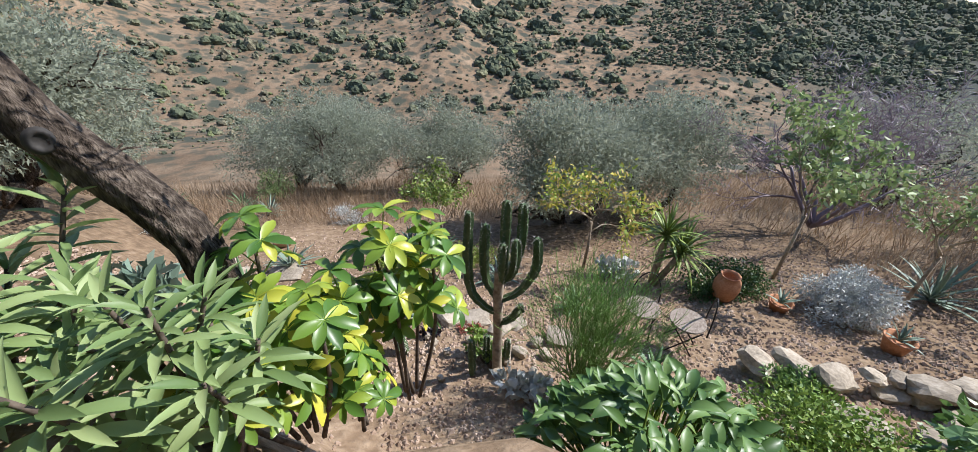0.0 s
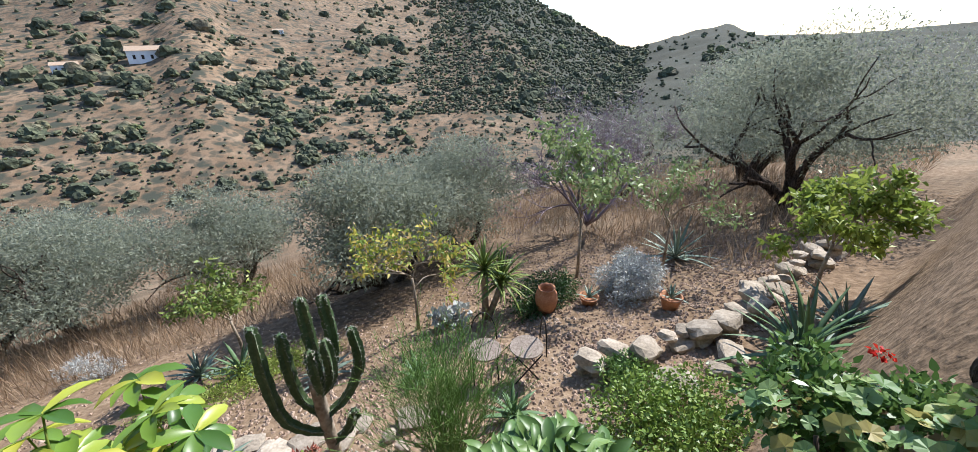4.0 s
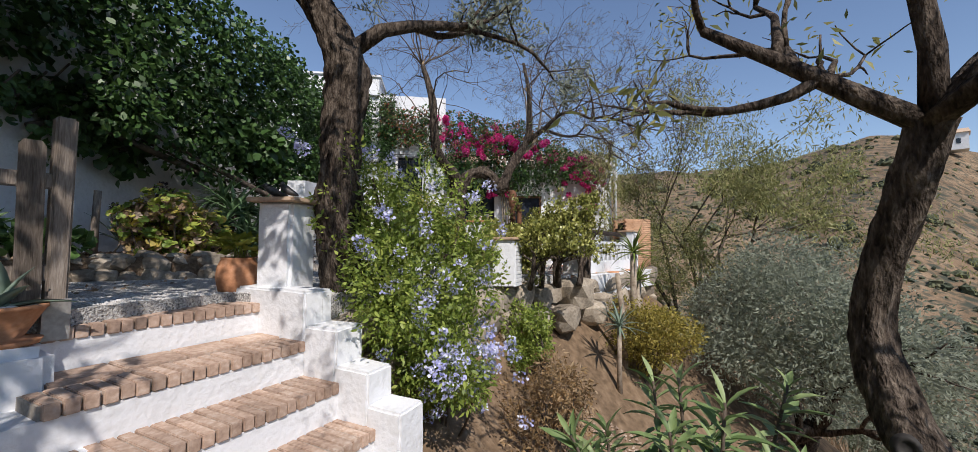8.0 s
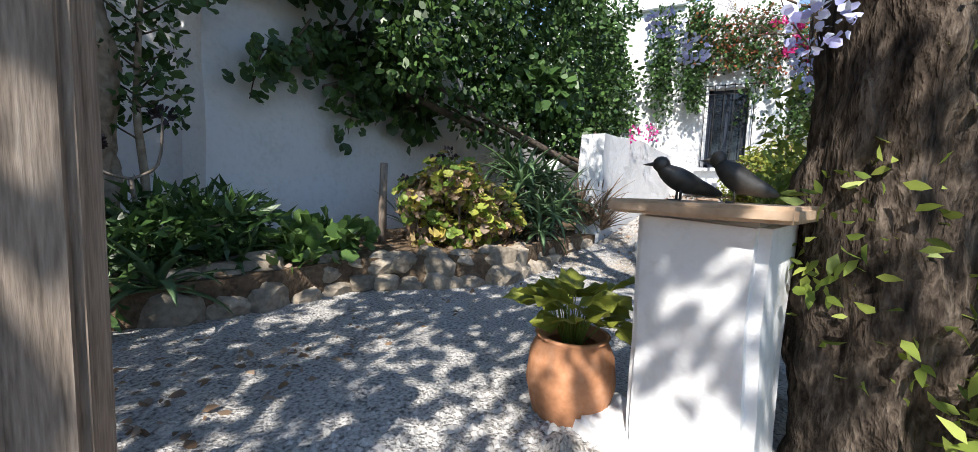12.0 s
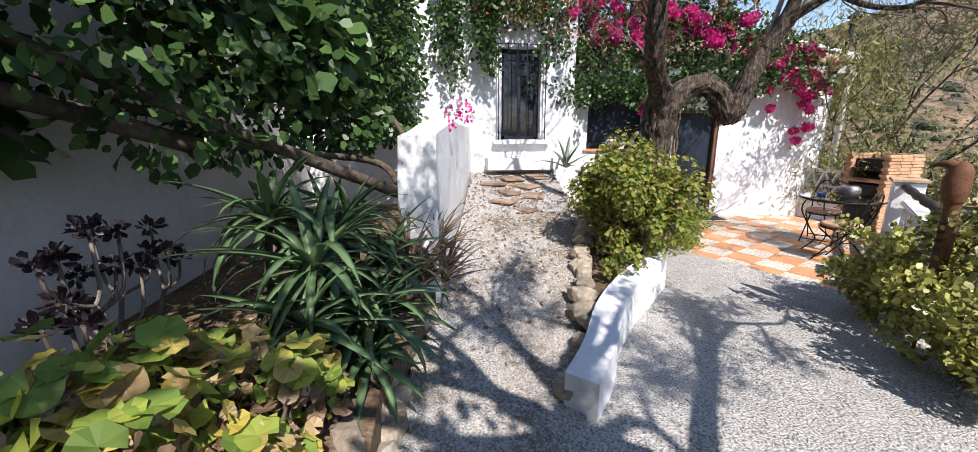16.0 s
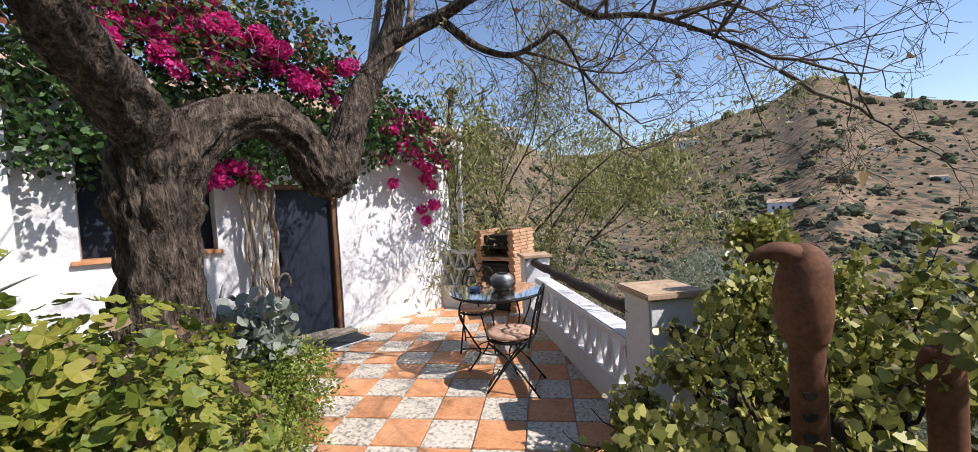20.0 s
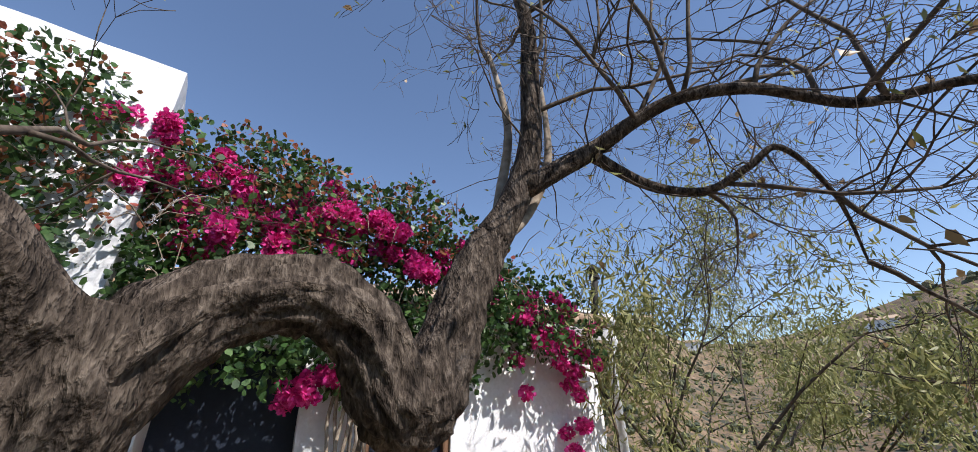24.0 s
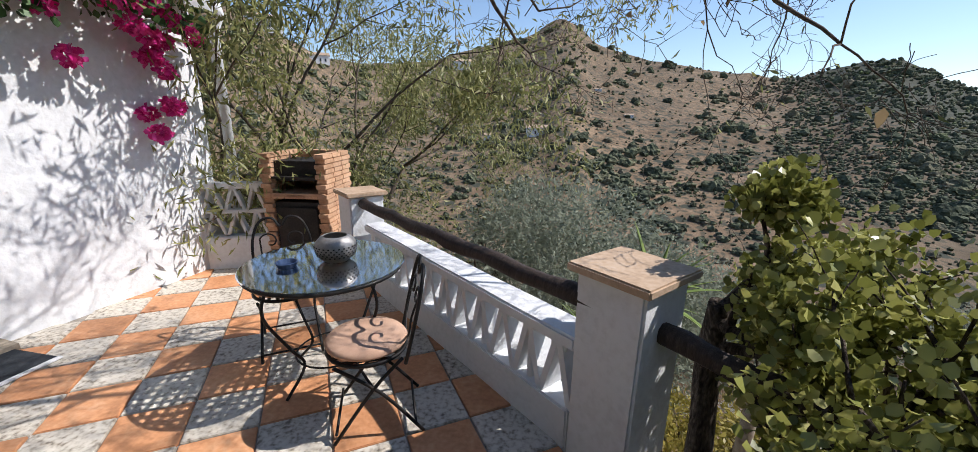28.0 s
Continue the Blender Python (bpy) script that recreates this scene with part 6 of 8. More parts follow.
# leaf masses away from the trunk are unseen, added to shade steps and court
foliage("crown", rs_, stock(rs_, (5.6, -3.9, 3.5), (1.1, 0.35, 0.7), 14) + stock(rs_, (7.3, -1.1, 3.4), (1.5, 1.3, 0.55), 24) + stock(rs_, (8.6, -2.2, 2.7), (1.2, 1.1, 0.6), 16) + stock(rs_, (7.6, -3.6, 3.8), (1.5, 0.9, 0.8), 26) + stock(rs_, (9.5, -1.4, 2.8), (0.9, 0.7, 0.5), 18) + stock(rs_, (6.2, -3.7, 3.3), (0.9, 0.5, 0.7), 14) + stock(rs_, (7.7, -2.2, 3.2), (0.9, 0.55, 0.4), 14), 9000, 0.13, vine_leaf, shade_tree, 0.5, 0.5, 0.8, "dark crown spread out of view for shade")

# unseen high leaves, added to keep sun off the wall creeper
foliage("creeper_shade_leaves", rs_, stock(rs_, (5.4, -3.7, 5.0), (1.3, 0.5, 0.6), 18), 2600, 0.13, vine_leaf, shade_tree, 0.55, 0.5, 0.8, "high leaves added to shade the creeper", "round")
# leaves added out of view to shade the end face of the wall
foliage("wall_shade_leaves", rs_, stock(rs_, (6.2, -3.8, 3.0), (0.8, 0.45, 0.8), 18), 3600, 0.11, vine_leaf, shade_tree, 0.55, 0.5, 0.8, "leaves added to shade the end of the wall", "round")
slim = thing("slender_tree", "slender young tree with glossy leaf clusters against the wall", "tree")
limb(slim, "trunk", [(5.12, -3.98, 0.3), (5.11, -3.97, 0.8), (5.14, -3.96, 1.25), (5.1, -3.95, 1.9)], [0.028, 0.024, 0.02, 0.012], pale_bark, 8, 0.1)
for k in range(20):
    a, z = k * 2.4, 1.15 + 0.05 * k
    c = (5.12 + 0.17 * math.cos(a), -3.95 + 0.1 * math.sin(a), z)
    tube_part("twig", twig, slim, [(5.12, -3.96, z - 0.1), c], [0.006, 0.004], 5)
    foliage("leaf_cluster", rs_, [(c, (0.07, 0.07, 0.05))], 24, 0.075, vine_leaf, slim, 0.45, -0.1, 0.7, "", "round")

# olive trees
def olive(at, height, radius, seed, leaves):
    rng = np.random.default_rng(seed)
    tr = thing("olive_tree", "grey-green olive tree on the dry slope", "tree", "olive trees", at=at)
    for k in range(3):
        a = rng.uniform(0, 6.28)
        forked_part("trunk", bark, tr, "", rng, (0, 0, -0.2), (0.5 * math.cos(a), 0.5 * math.sin(a), 1), height * 0.5, 0.035 * height, 2, None, 0.5, 0.1, 3, 7, 0.2)
    foliage("crown", rng, stock(rng, (0, 0, height * 0.58), (radius, radius, height * 0.4), 30), int(leaves * 1.9), 0.092, olive_leaf, tr, 0.3, 0.1, 0.9, shell=0.3)
    return tr


for x, y, h, r, n in ((1.6, 6.9, 3.7, 2.1, 22000), (4.88, 13.76, 3.3, 2.3, 16800), (8.51, 12.77, 2.9, 1.8, 14000), (11.48, 8.65, 3.0, 1.9, 16800), (13.79, 9.31, 3.1, 1.8, 12600), (20.22, 3.86, 4.2, 2.6, 15399), (23.36, 6.17, 4.3, 2.8, 11200), (2.73, 20.2, 4.3, 2.8, 11200), (3.0, 14.5, 3.2, 2.0, 8000), (-1.5, 11.5, 3.4, 2.0, 9000), (14.0, 13.0, 3.0, 2.1, 7000), (20.5, 9.0, 3.0, 2.2, 6000)):
    olive((x, y, ground_height(x, y)), h, r, int(x * 10 + y * 7 + 100), n)

# feathery yellow-green tree beyond the patio
rwil = np.random.default_rng(41)
wt = thing("willow_leaved_tree", "tall loose yellow-green tree beyond the balustrade", "tree", at=(-2.5, 7.4, ground_height(-2.5, 7.4)))
ends = []
for k in range(7):
    a = k * 0.9 + 0.3
    forked_part("stem", twig, wt, "slender grey stem", rwil, (0.15 * math.cos(a), 0.15 * math.sin(a), 0.0), (0.28 * math.cos(a), 0.28 * math.sin(a), 1), 3.4, 0.07, 3, ends, 0.42, 0.15, 3, 6, 0.13)
ends = np.array([tuple(p) for p in ends])
k = rwil.choice(len(ends), 31000)
put("crown", leaf_mesh("crown", ends[k] + rwil.normal(0, 0.18, (31000, 3)), rwil.normal(0, 0.7, (31000, 3)) - [0, 0, 0.8], rwil.uniform(0.08, 0.16, 31000), willow_leaf, 0.2, 0.08, rwil), wt, "loose crown of narrow yellow-green leaves")
foliage("lower_crown", rwil, stock(rwil, (0.6, -0.8, 2.4), (2.0, 1.3, 1.5), 22), 10000, 0.1, willow_leaf, wt, 0.2, 0.6, 0.8)

# ---- climbers ----
rv = np.random.default_rng(52)
creeper = thing("wall_creeper", "dense dark green creeper covering the boundary wall", "climber")
blobs = []
for x in np.arange(-2.4, 4.6, 0.35):
    for z in np.arange(1.7, 4.3, 0.35):
        low = 2.7 if x > 3.5 else 2.0 if x > 2.6 else (1.6 + 0.25 * (x > 1.4))
        if z > low - 0.1 + 0.25 * noise.noise(Vector((x * 1.3, z, 0))):
            dep = -3.98 if x > 3.5 else -3.75 if x > 2.4 else -3.35 + 0.5 * min(1, max(0, (1.2 - x) / 2.5))
            blobs.append(((x + rv.uniform(-0.15, 0.15), dep + rv.uniform(-0.15, 0.15 if x > 3.5 else 0.3), z), (0.34, 0.22 if x > 3.5 else 0.4, 0.3)))
foliage("foliage", rv, blobs, 26000, 0.085, vine_leaf, creeper, 0.62, 0.6, 0.6, "overlapping dark leaves", "round")
foliage("broad_foliage", rv, [((3.2, -4.05, 2.1), (0.5, 0.1, 0.35)), ((2.5, -4.0, 1.75), (0.35, 0.1, 0.4)), ((4.1, -4.08, 2.6), (0.5, 0.1, 0.3)), ((1.0, -3.0, 2.2), (0.8, 0.3, 0.4))], 700, 0.16, vine_leaf, creeper, 0.8, 0.9, 0.5, "hanging broad leaves", "round")
t = Tubes()
for a in (((1.35, -2.15, 0.5), (1.2, -2.3, 1.0), (0.6, -2.6, 1.3), (1.6, -3.2, 1.5), (2.4, -3.9, 1.9)), ((1.2, -2.3, 1.0), (0.9, -2.3, 1.35), (0.0, -2.4, 1.5), (-0.8, -2.7, 1.9)), ((1.15, -2.35, 1.1), (1.7, -2.7, 1.35), (2.2, -3.3, 1.7), (2.9, -4.0, 2.2)), ((2.0, -3.3, 1.5), (3.0, -4.05, 1.9), (3.7, -4.1, 1.7)), ((3.0, -4.1, 2.5), (2.8, -4.12, 2.0), (2.4, -4.12, 1.75), (2.2, -4.1, 2.1))):
    p, r = curve_through(a, [0.05 - 0.009 * i for i in range(len(a))], 6)
    tube_part("stem", twig, creeper, p, r, 8, 0.15, "twisting brown stem")
for x, z0, z1, n in ((4.42, 2.2, 1.45, 30), (4.15, 2.3, 1.72, 34), (3.9, 2.5, 1.75, 34), (3.62, 2.4, 1.55, 40), (3.47, 2.2, 1.32, 46), (3.3, 2.3, 1.6, 36), (3.1, 2.2, 1.46, 44), (2.9, 2.4, 1.72, 36), (2.6, 2.5, 1.8, 30), (4.7, 2.7, 2.0, 22)):
    p, r = curve_through([(x - 0.5, -4.0, z0), (x - 0.25, -4.02, z0 - 0.35), (x - 0.1, -4.04, (z0 + z1) / 2), (x, -4.05, z1)], [0.012, 0.009, 0.007, 0.004], 6)
    tube_part("hanging_stem", twig, creeper, p, r, 5)
    q = np.array([tuple(p[int(rv.integers(len(p) // 3, len(p)))]) for _ in range(n)]) + rv.normal(0, 0.07, (n, 3)) * [1, 0.6, 1]
    put("hanging_leaves", kidney_leaves("hanging_leaves", q, rv.normal(0, 0.5, (n, 3)) + [0.2, 1, 0.3], rv.uniform(0.07, 0.14, n), vine_leaf, rv), creeper, "broad dark hanging leaves")
for k in range(9):
    y = rv.uniform(-2.0, -1.15)
    foliage("hanging_foliage", rv, [((-2.4 + rv.uniform(-0.05, 0.1), y, z), (0.14, 0.16, 0.2)) for z in np.arange(rv.uniform(2.3, 3.0), 4.4, 0.22)], 420, 0.07, vine_leaf, creeper, 0.6, 0.7, 0.7, "", "round")
foliage("red_blossom", rv, [((-0.4, -1.75, 1.78), (0.25, 0.1, 0.14)), ((0.2, -1.9, 1.72), (0.16, 0.08, 0.1))], 90, 0.04, bract, creeper, 0.8, 0.2, 0.9)

boug = thing("bougainvillea", "magenta bougainvillea sprawling over the eaves and door", "climber")
blobs = []
for y in np.arange(-0.2, 4.35, 0.27):
    c = along_wall(y) + out * 0.18
    topz = 4.1 - 0.2 * max(0.0, y - 1.0) if y < 3.3 else 3.35 - 0.35 * (y - 3.3)
    botz = 2.15 if y < 3.3 else 2.4
    for z in np.arange(botz, topz, 0.27):
        blobs.append(((c.x + rv.uniform(-0.2, 0.3), c.y + rv.uniform(-0.1, 0.1), z + rv.uniform(-0.1, 0.1)), (0.3, 0.26, 0.24)))
for y in np.arange(-1.25, -0.1, 0.27):
    for z in np.arange(3.4 if y < -0.35 else 2.9, 4.15, 0.27):
        blobs.append(((WX + 0.22 + rv.uniform(-0.12, 0.15), y + rv.uniform(-0.1, 0.1), z + rv.uniform(-0.1, 0.1)), (0.22, 0.26, 0.24)))
foliage("foliage", rv, blobs, 19000, 0.066, vine_leaf, boug, 0.65, 0.4, 0.8, "dark green leaves", "round")
foliage("faded_blossom", rv, [b for b in blobs if b[0][2] > 3.0], 3800, 0.05, bract_brown, boug, 0.8, 0.2, 0.9, "brown and rusty faded bracts", "round", shell=0.85)
flower = []
for _ in range(13):
    y = rv.uniform(-0.1, 3.4)
    c = along_wall(y) + out * rv.uniform(0.4, 0.62)
    z = rv.uniform(3.0, 4.0 - 0.2 * max(0.0, y - 1.0))
    for _ in range(int(rv.integers(2, 6))):
        flower.append(((c.x + rv.uniform(-0.08, 0.08), c.y + rv.uniform(-0.12, 0.12), z + rv.uniform(-0.1, 0.1)), (0.07, 0.07, 0.06)))
for y, z, k, o in ((0.2, 3.5, 2, 0.2), (0.7, 3.2, 3, 0.3), (1.1, 3.45, 5, 0.35), (1.5, 3.3, 4, 0.35), (1.9, 3.2, 4, 0.3), (2.3, 3.25, 4, 0.3), (2.75, 3.1, 3, 0.3), (3.2, 3.0, 3, 0.3), (1.75, 1.9, 3, 0.3), (2.05, 2.1, 2, 0.3), (3.75, 2.75, 6, 0.35), (4.0, 2.5, 7, 0.33), (4.2, 2.75, 5, 0.3), (4.2, 2.2, 4, 0.22), (4.45, 2.45, 5, 0.25), (4.5, 2.05, 3, 0.2), (4.35, 1.85, 2, 0.15), (4.5, 1.6, 2, 0.12), (4.3, 1.45, 2, 0.1), (3.6, 2.1, 2, 0.2), (-0.2, 3.3, 3, 0.2), (0.9, 3.7, 5, 0.3), (1.6, 3.7, 4, 0.25)):
    c = along_wall(y) + out * o
    for _ in range(2 * k if y < 3.5 else k):
        flower.append(((c.x + rv.uniform(-0.08, 0.08), c.y + rv.uniform(-0.2, 0.2), z + rv.uniform(-0.2, 0.2)), (0.06, 0.06, 0.05)))
foliage("blossom", rv, flower, 19000, 0.045, bract, boug, 0.85, 0.1, 0.9, "bright magenta bract clusters", "round", shell=0.6)
for k in range(9):
    y = 1.95 + 0.035 * k
    c = along_wall(y) + out * (0.12 + 0.02 * (k % 3))
    pts = [(c.x + rv.uniform(0, 0.1), c.y + rv.uniform(-0.03, 0.03), z + rv.uniform(-0.03, 0.03)) for z in np.arange(0.25, 2.3, 0.22)]
    p, r = curve_through(pts, [0.016] * len(pts), 4)
    tube_part("stem", pale_bark, boug, p, r, 6, 0.0, "twisted pale climbing stem")
pts = [(c.x + 0.12 + 0.05 * math.sin(a), c.y + 0.08 * math.cos(a), 0.75 + 0.16 * math.sin(a)) for a in np.linspace(0, 5, 14)]
tube_part("stem", pale_bark, boug, pts, [0.014] * 14, 6, 0.0, "looped pale stem")
for k in range(60):
    y = rv.uniform(0.0, 4.0)
    c = along_wall(y) + out * 0.35
    z = 3.1 + rv.uniform(-0.3, 0.6)
    p = Vector((c.x, c.y, z))
    d = Vector((rv.uniform(0, 1), rv.uniform(-0.7, 0.7), rv.uniform(-0.5, 0.8)))
    tube_part("dry_shoot", pale_bark, boug, [p, p + d * 0.25, p + d * 0.5 - Vector((0, 0, 0.1)), p + d * 0.65 - Vector((0, 0, 0.28))], [0.006, 0.005, 0.004, 0.002], 4)


# ---- shrubs ----
def shrub(name, label, blobs, n, size, material, seed, stem=None, width=0.6, shape="leaf", droop=0.2, category="shrub", stems=14, jitter=0.8, shell=0.5):
    rng = np.random.default_rng(seed)
    ob = thing(name, label, category)
    foliage("foliage", rng, blobs, n, size, material, ob, width, droop, jitter, "", shape, shell=shell)
    if stem is not None:
        for _ in range(stems):
            c, r = blobs[int(rng.integers(len(blobs)))]
            b = (stem[0] + rng.uniform(-0.15, 0.15), stem[1] + rng.uniform(-0.15, 0.15), stem[2])
            m = Vector(b).lerp(Vector(c), 0.5) + Vector(rng.normal(0, 0.06, 3))
            tube_part("stem", twig, ob, *curve_through([b, m, c], [0.016, 0.012, 0.006], 4), 5)
    return ob


rz_ = np.random.default_rng(61)
blobs = stock(rz_, (4.95, 0.05, 0.1), (0.75, 0.5, 0.85), 40) + stock(rz_, (4.7, -0.2, 0.75), (0.5, 0.4, 0.4), 14) + stock(rz_, (4.95, -0.5, 0.85), (0.3, 0.26, 0.45), 10) + stock(rz_, (5.25, 0.32, -0.45), (0.48, 0.42, 0.4), 18) + stock(rz_, (4.5, -0.7, 0.8), (0.28, 0.18, 0.4), 22)
pl = shrub("plumbago", "sprawling plumbago shrub covered in pale blue flowers", blobs, 24000, 0.046, plumbago_leaf, 62, (4.8, 0.1, -1.5), 0.42, droop=0.1, stems=40)
at, d = in_blobs(rz_, stock(rz_, (5.0, 0.08, 0.1), (0.78, 0.55, 0.88), 50), 90, 0.9)
more, w = in_blobs(rz_, stock(rz_, (5.35, 0.38, -0.45), (0.48, 0.44, 0.42), 20), 70, 0.9)
at, d = np.concatenate([at, more]), np.concatenate([d, w])
heads = []
for p, w in zip(at, d):
    if w[0] + w[1] > -0.9:
        heads.append((tuple(p + w * 0.06), (0.05, 0.05, 0.04)))
heads += [((x, y, z), (0.06, 0.06, 0.05)) for x, y, z in ((5.24, -0.85, 1.2), (5.2, -0.35, 1.2), (4.6, -1.2, 1.5), (4.55, -1.1, 1.4), (5.5, -0.35, 0.5), (5.52, -0.3, 0.42),
                                                            (4.5, -0.74, 1.36), (4.42, -0.7, 1.3), (4.35, -0.6, 1.4), (4.45, -0.6, 1.15), (4.4, -0.86, 0.74))]
foliage("blossom", rz_, heads, 6200, 0.021, plumbago_petal, pl, 0.9, 0, 1.0, "pale blue flower heads", "round", shell=0.6)

rgb_ = np.random.default_rng(633)
ger = thing("geranium_bush", "ragged yellow-green scented geranium bush in the tree bed", "shrub")
blobs = stock(rgb_, (0.55, -0.12, 0.85), (0.64, 0.52, 0.58), 34) + stock(rgb_, (0.9, -0.42, 0.95), (0.42, 0.36, 0.55), 14) + stock(rgb_, (-0.1, 0.6, 0.7), (0.36, 0.32, 0.38), 12) + stock(rgb_, (1.25, -0.6, 0.55), (0.25, 0.22, 0.2), 6) + stock(rgb_, (0.15, 0.52, 0.75), (0.42, 0.28, 0.32), 14) + stock(rgb_, (-0.75, 0.2, 0.8), (0.4, 0.35, 0.25), 10)
at, d = in_blobs(rgb_, blobs, 15000, 0.5)
put("foliage", kidney_leaves("foliage", at, d + rgb_.normal(0, 0.5, (15000, 3)) + [0, 0, 0.5], rgb_.uniform(0.022, 0.05, 15000), geranium_leaf, rgb_), ger, "small scalloped yellow-green leaves")
at, d = in_blobs(rgb_, blobs, 900, 0.2)
put("withered_foliage", kidney_leaves("withered_foliage", at, d + rgb_.normal(0, 0.9, (900, 3)), rgb_.uniform(0.03, 0.05, 900), dead_leaf, rgb_), ger, "brown dry leaves inside the bush")
for k in range(50):
    c, _ = blobs[int(rgb_.integers(len(blobs)))]
    b = (0.7 + rgb_.uniform(-0.25, 0.25), -0.15 + rgb_.uniform(-0.2, 0.2), 0.28)
    tube_part("stem", twig, ger, *curve_through([b, tuple(Vector(b).lerp(Vector(c), 0.5) + Vector(rgb_.normal(0, 0.06, 3))), c], [0.014, 0.011, 0.006], 4), 5)
rj = np.random.default_rng(644)
jade = thing("jade_bush", "large gnarled jade bush with round fleshy leaves", "shrub")
limb(jade, "trunk", [(1.9, 2.66, -0.6), (1.88, 2.66, 0.1), (1.86, 2.68, 0.5), (1.84, 2.62, 0.82)], [0.075, 0.06, 0.055, 0.045], bark, 14, 0.16, 6, "knotted grey-brown trunk")
ends = []
for at_, way, L, r_ in (((1.85, 2.64, 0.72), (0.05, -0.6, 0.6), 0.26, 0.035), ((1.85, 2.64, 0.78), (0.8, -0.3, 0.5), 0.32, 0.035), ((1.86, 2.64, 0.6), (0.5, -0.9, 0.5), 0.34, 0.03),
                        ((1.9, 2.1, -0.1), (-0.25, -0.05, 1), 0.62, 0.045), ((2.0, 2.1, -0.1), (0.12, 0.1, 1), 0.66, 0.05), ((2.1, 1.85, -0.1), (-0.1, -0.1, 1), 0.58, 0.045), ((2.3, 2.0, -0.1), (0.2, 0.1, 1), 0.62, 0.05), ((1.85, 1.75, -0.1), (-0.3, -0.1, 1), 0.46, 0.04),
                        ((2.6, 1.95, -0.1), (0.3, 0.0, 1), 0.56, 0.05), ((2.75, 1.65, -0.1), (0.3, -0.1, 1), 0.52, 0.045), ((2.5, 2.3, -0.1), (0.25, 0.3, 1), 0.6, 0.05), ((2.9, 1.45, -0.1), (0.5, 0.0, 0.9), 0.5, 0.04)):
    forked_part("branch", bark, jade, "", rj, at_, way, L * (0.9 if at_[2] > 0 else 1.12), r_, 3, ends, 0.5, 0.2, 3, 7, 0.16)
ends = np.array([tuple(p) for p in ends if math.hypot(p[0] - 1.46, p[1] - 2.6) > 0.4 and p[0] > 1.4])
k = rj.choice(len(ends), 13000)
put("foliage", leaf_mesh("foliage", ends[k] + rj.normal(0, 0.03, (13000, 3)), rj.normal(0, 0.8, (13000, 3)) + [0, 0, 0.7], rj.uniform(0.03, 0.05, 13000), jade_leaf, 0.72, 0.25, rj, "round"), jade, "glossy round leaves")
foliage("skirt", rj, stock(rj, (1.72, 1.55, 0.38), (0.36, 0.36, 0.3), 16) + stock(rj, (2.45, 1.28, 0.42), (0.5, 0.34, 0.34), 18) + stock(rj, (2.95, 0.95, 0.55), (0.36, 0.34, 0.3), 12), 7200, 0.046, jade_leaf, jade, 0.72, -0.3, 0.8, "low fleshy leaves at the foot", "round")

yb = thing("hydrangea", "yellowing leafy hydrangea with brown withered leaves behind the stone edging", "shrub")
blobs = stock(rz_, (3.3, -2.98, 0.72), (0.46, 0.36, 0.38), 22) + stock(rz_, (3.05, -2.72, 0.6), (0.36, 0.3, 0.28), 12)
at, d = in_blobs(rz_, blobs, 1150, 0.5)
put("foliage", kidney_leaves("foliage", at, d + rz_.normal(0, 0.4, (1150, 3)) + [0, 0, 0.8], rz_.uniform(0.05, 0.115, 1150), yellow_leaf, rz_), yb, "round yellow-green leaves")
at, d = in_blobs(rz_, blobs, 900, 0.3)
put("withered_foliage", kidney_leaves("withered_foliage", at - [0, 0, 0.05], d + rz_.normal(0, 0.9, (900, 3)), rz_.uniform(0.04, 0.09, 900), dead_leaf, rz_), yb, "brown withered leaves")
for k in range(34):
    c, _ = blobs[int(rz_.integers(len(blobs)))]
    b = (c[0] * 0.7 + 3.3 * 0.3 + rz_.uniform(-0.1, 0.1), c[1] * 0.7 - 2.95 * 0.3, 0.33)
    tube_part("stem", twig, yb, *curve_through([b, tuple(Vector(b).lerp(Vector(c), 0.5) + Vector(rz_.normal(0, 0.05, 3))), c], [0.012, 0.01, 0.006], 4), 5)
shrub("groundcover", "fresh green trailing groundcover spilling onto the tiles", stock(rz_, (-1.1, 1.42, 0.25), (0.75, 0.35, 0.28), 22) + stock(rz_, (-0.45, 0.95, 0.3), (0.4, 0.3, 0.35), 12), 9000, 0.038, plumbago_leaf, 65, (-0.9, 1.3, 0.1), 0.4, category="groundcover")
shrub("grey_succulent", "silvery grey succulent clump below the niche", stock(rz_, (-1.3, 1.38, 0.66), (0.42, 0.28, 0.3), 14), 620, 0.11, sage_leaf, 66, (-1.5, 1.45, 0.3), 0.6, "round", -0.4, stems=10)
shrub("jade_ferns", "low dark fern and leafy clumps below the boundary wall", stock(rz_, (5.3, -3.6, 0.45), (0.75, 0.35, 0.3), 18), 2600, 0.13, vine_leaf, 67, (5.3, -3.6, 0.3), 0.25, category="fern")
shrub("aeonium_mat", "green rosette succulents spreading over the stone edging", stock(rz_, (4.55, -3.3, 0.42), (0.42, 0.22, 0.14), 14), 420, 0.11, broad_leaf, 68, None, 0.75, "round", -0.5, "succulent")


def aloe(at, count, length, width, material, seed, label, up=(0, 70), curve=1.3, name="aloe", joined=True, category="aloe"):
    """A rosette of long recurving leaves."""
    rng = np.random.default_rng(seed)
    ob = thing(name, label, category, at=at)
    rosette(ob, (0, 0, 0), count, length, width, material, rng, up, curve)
    return ob


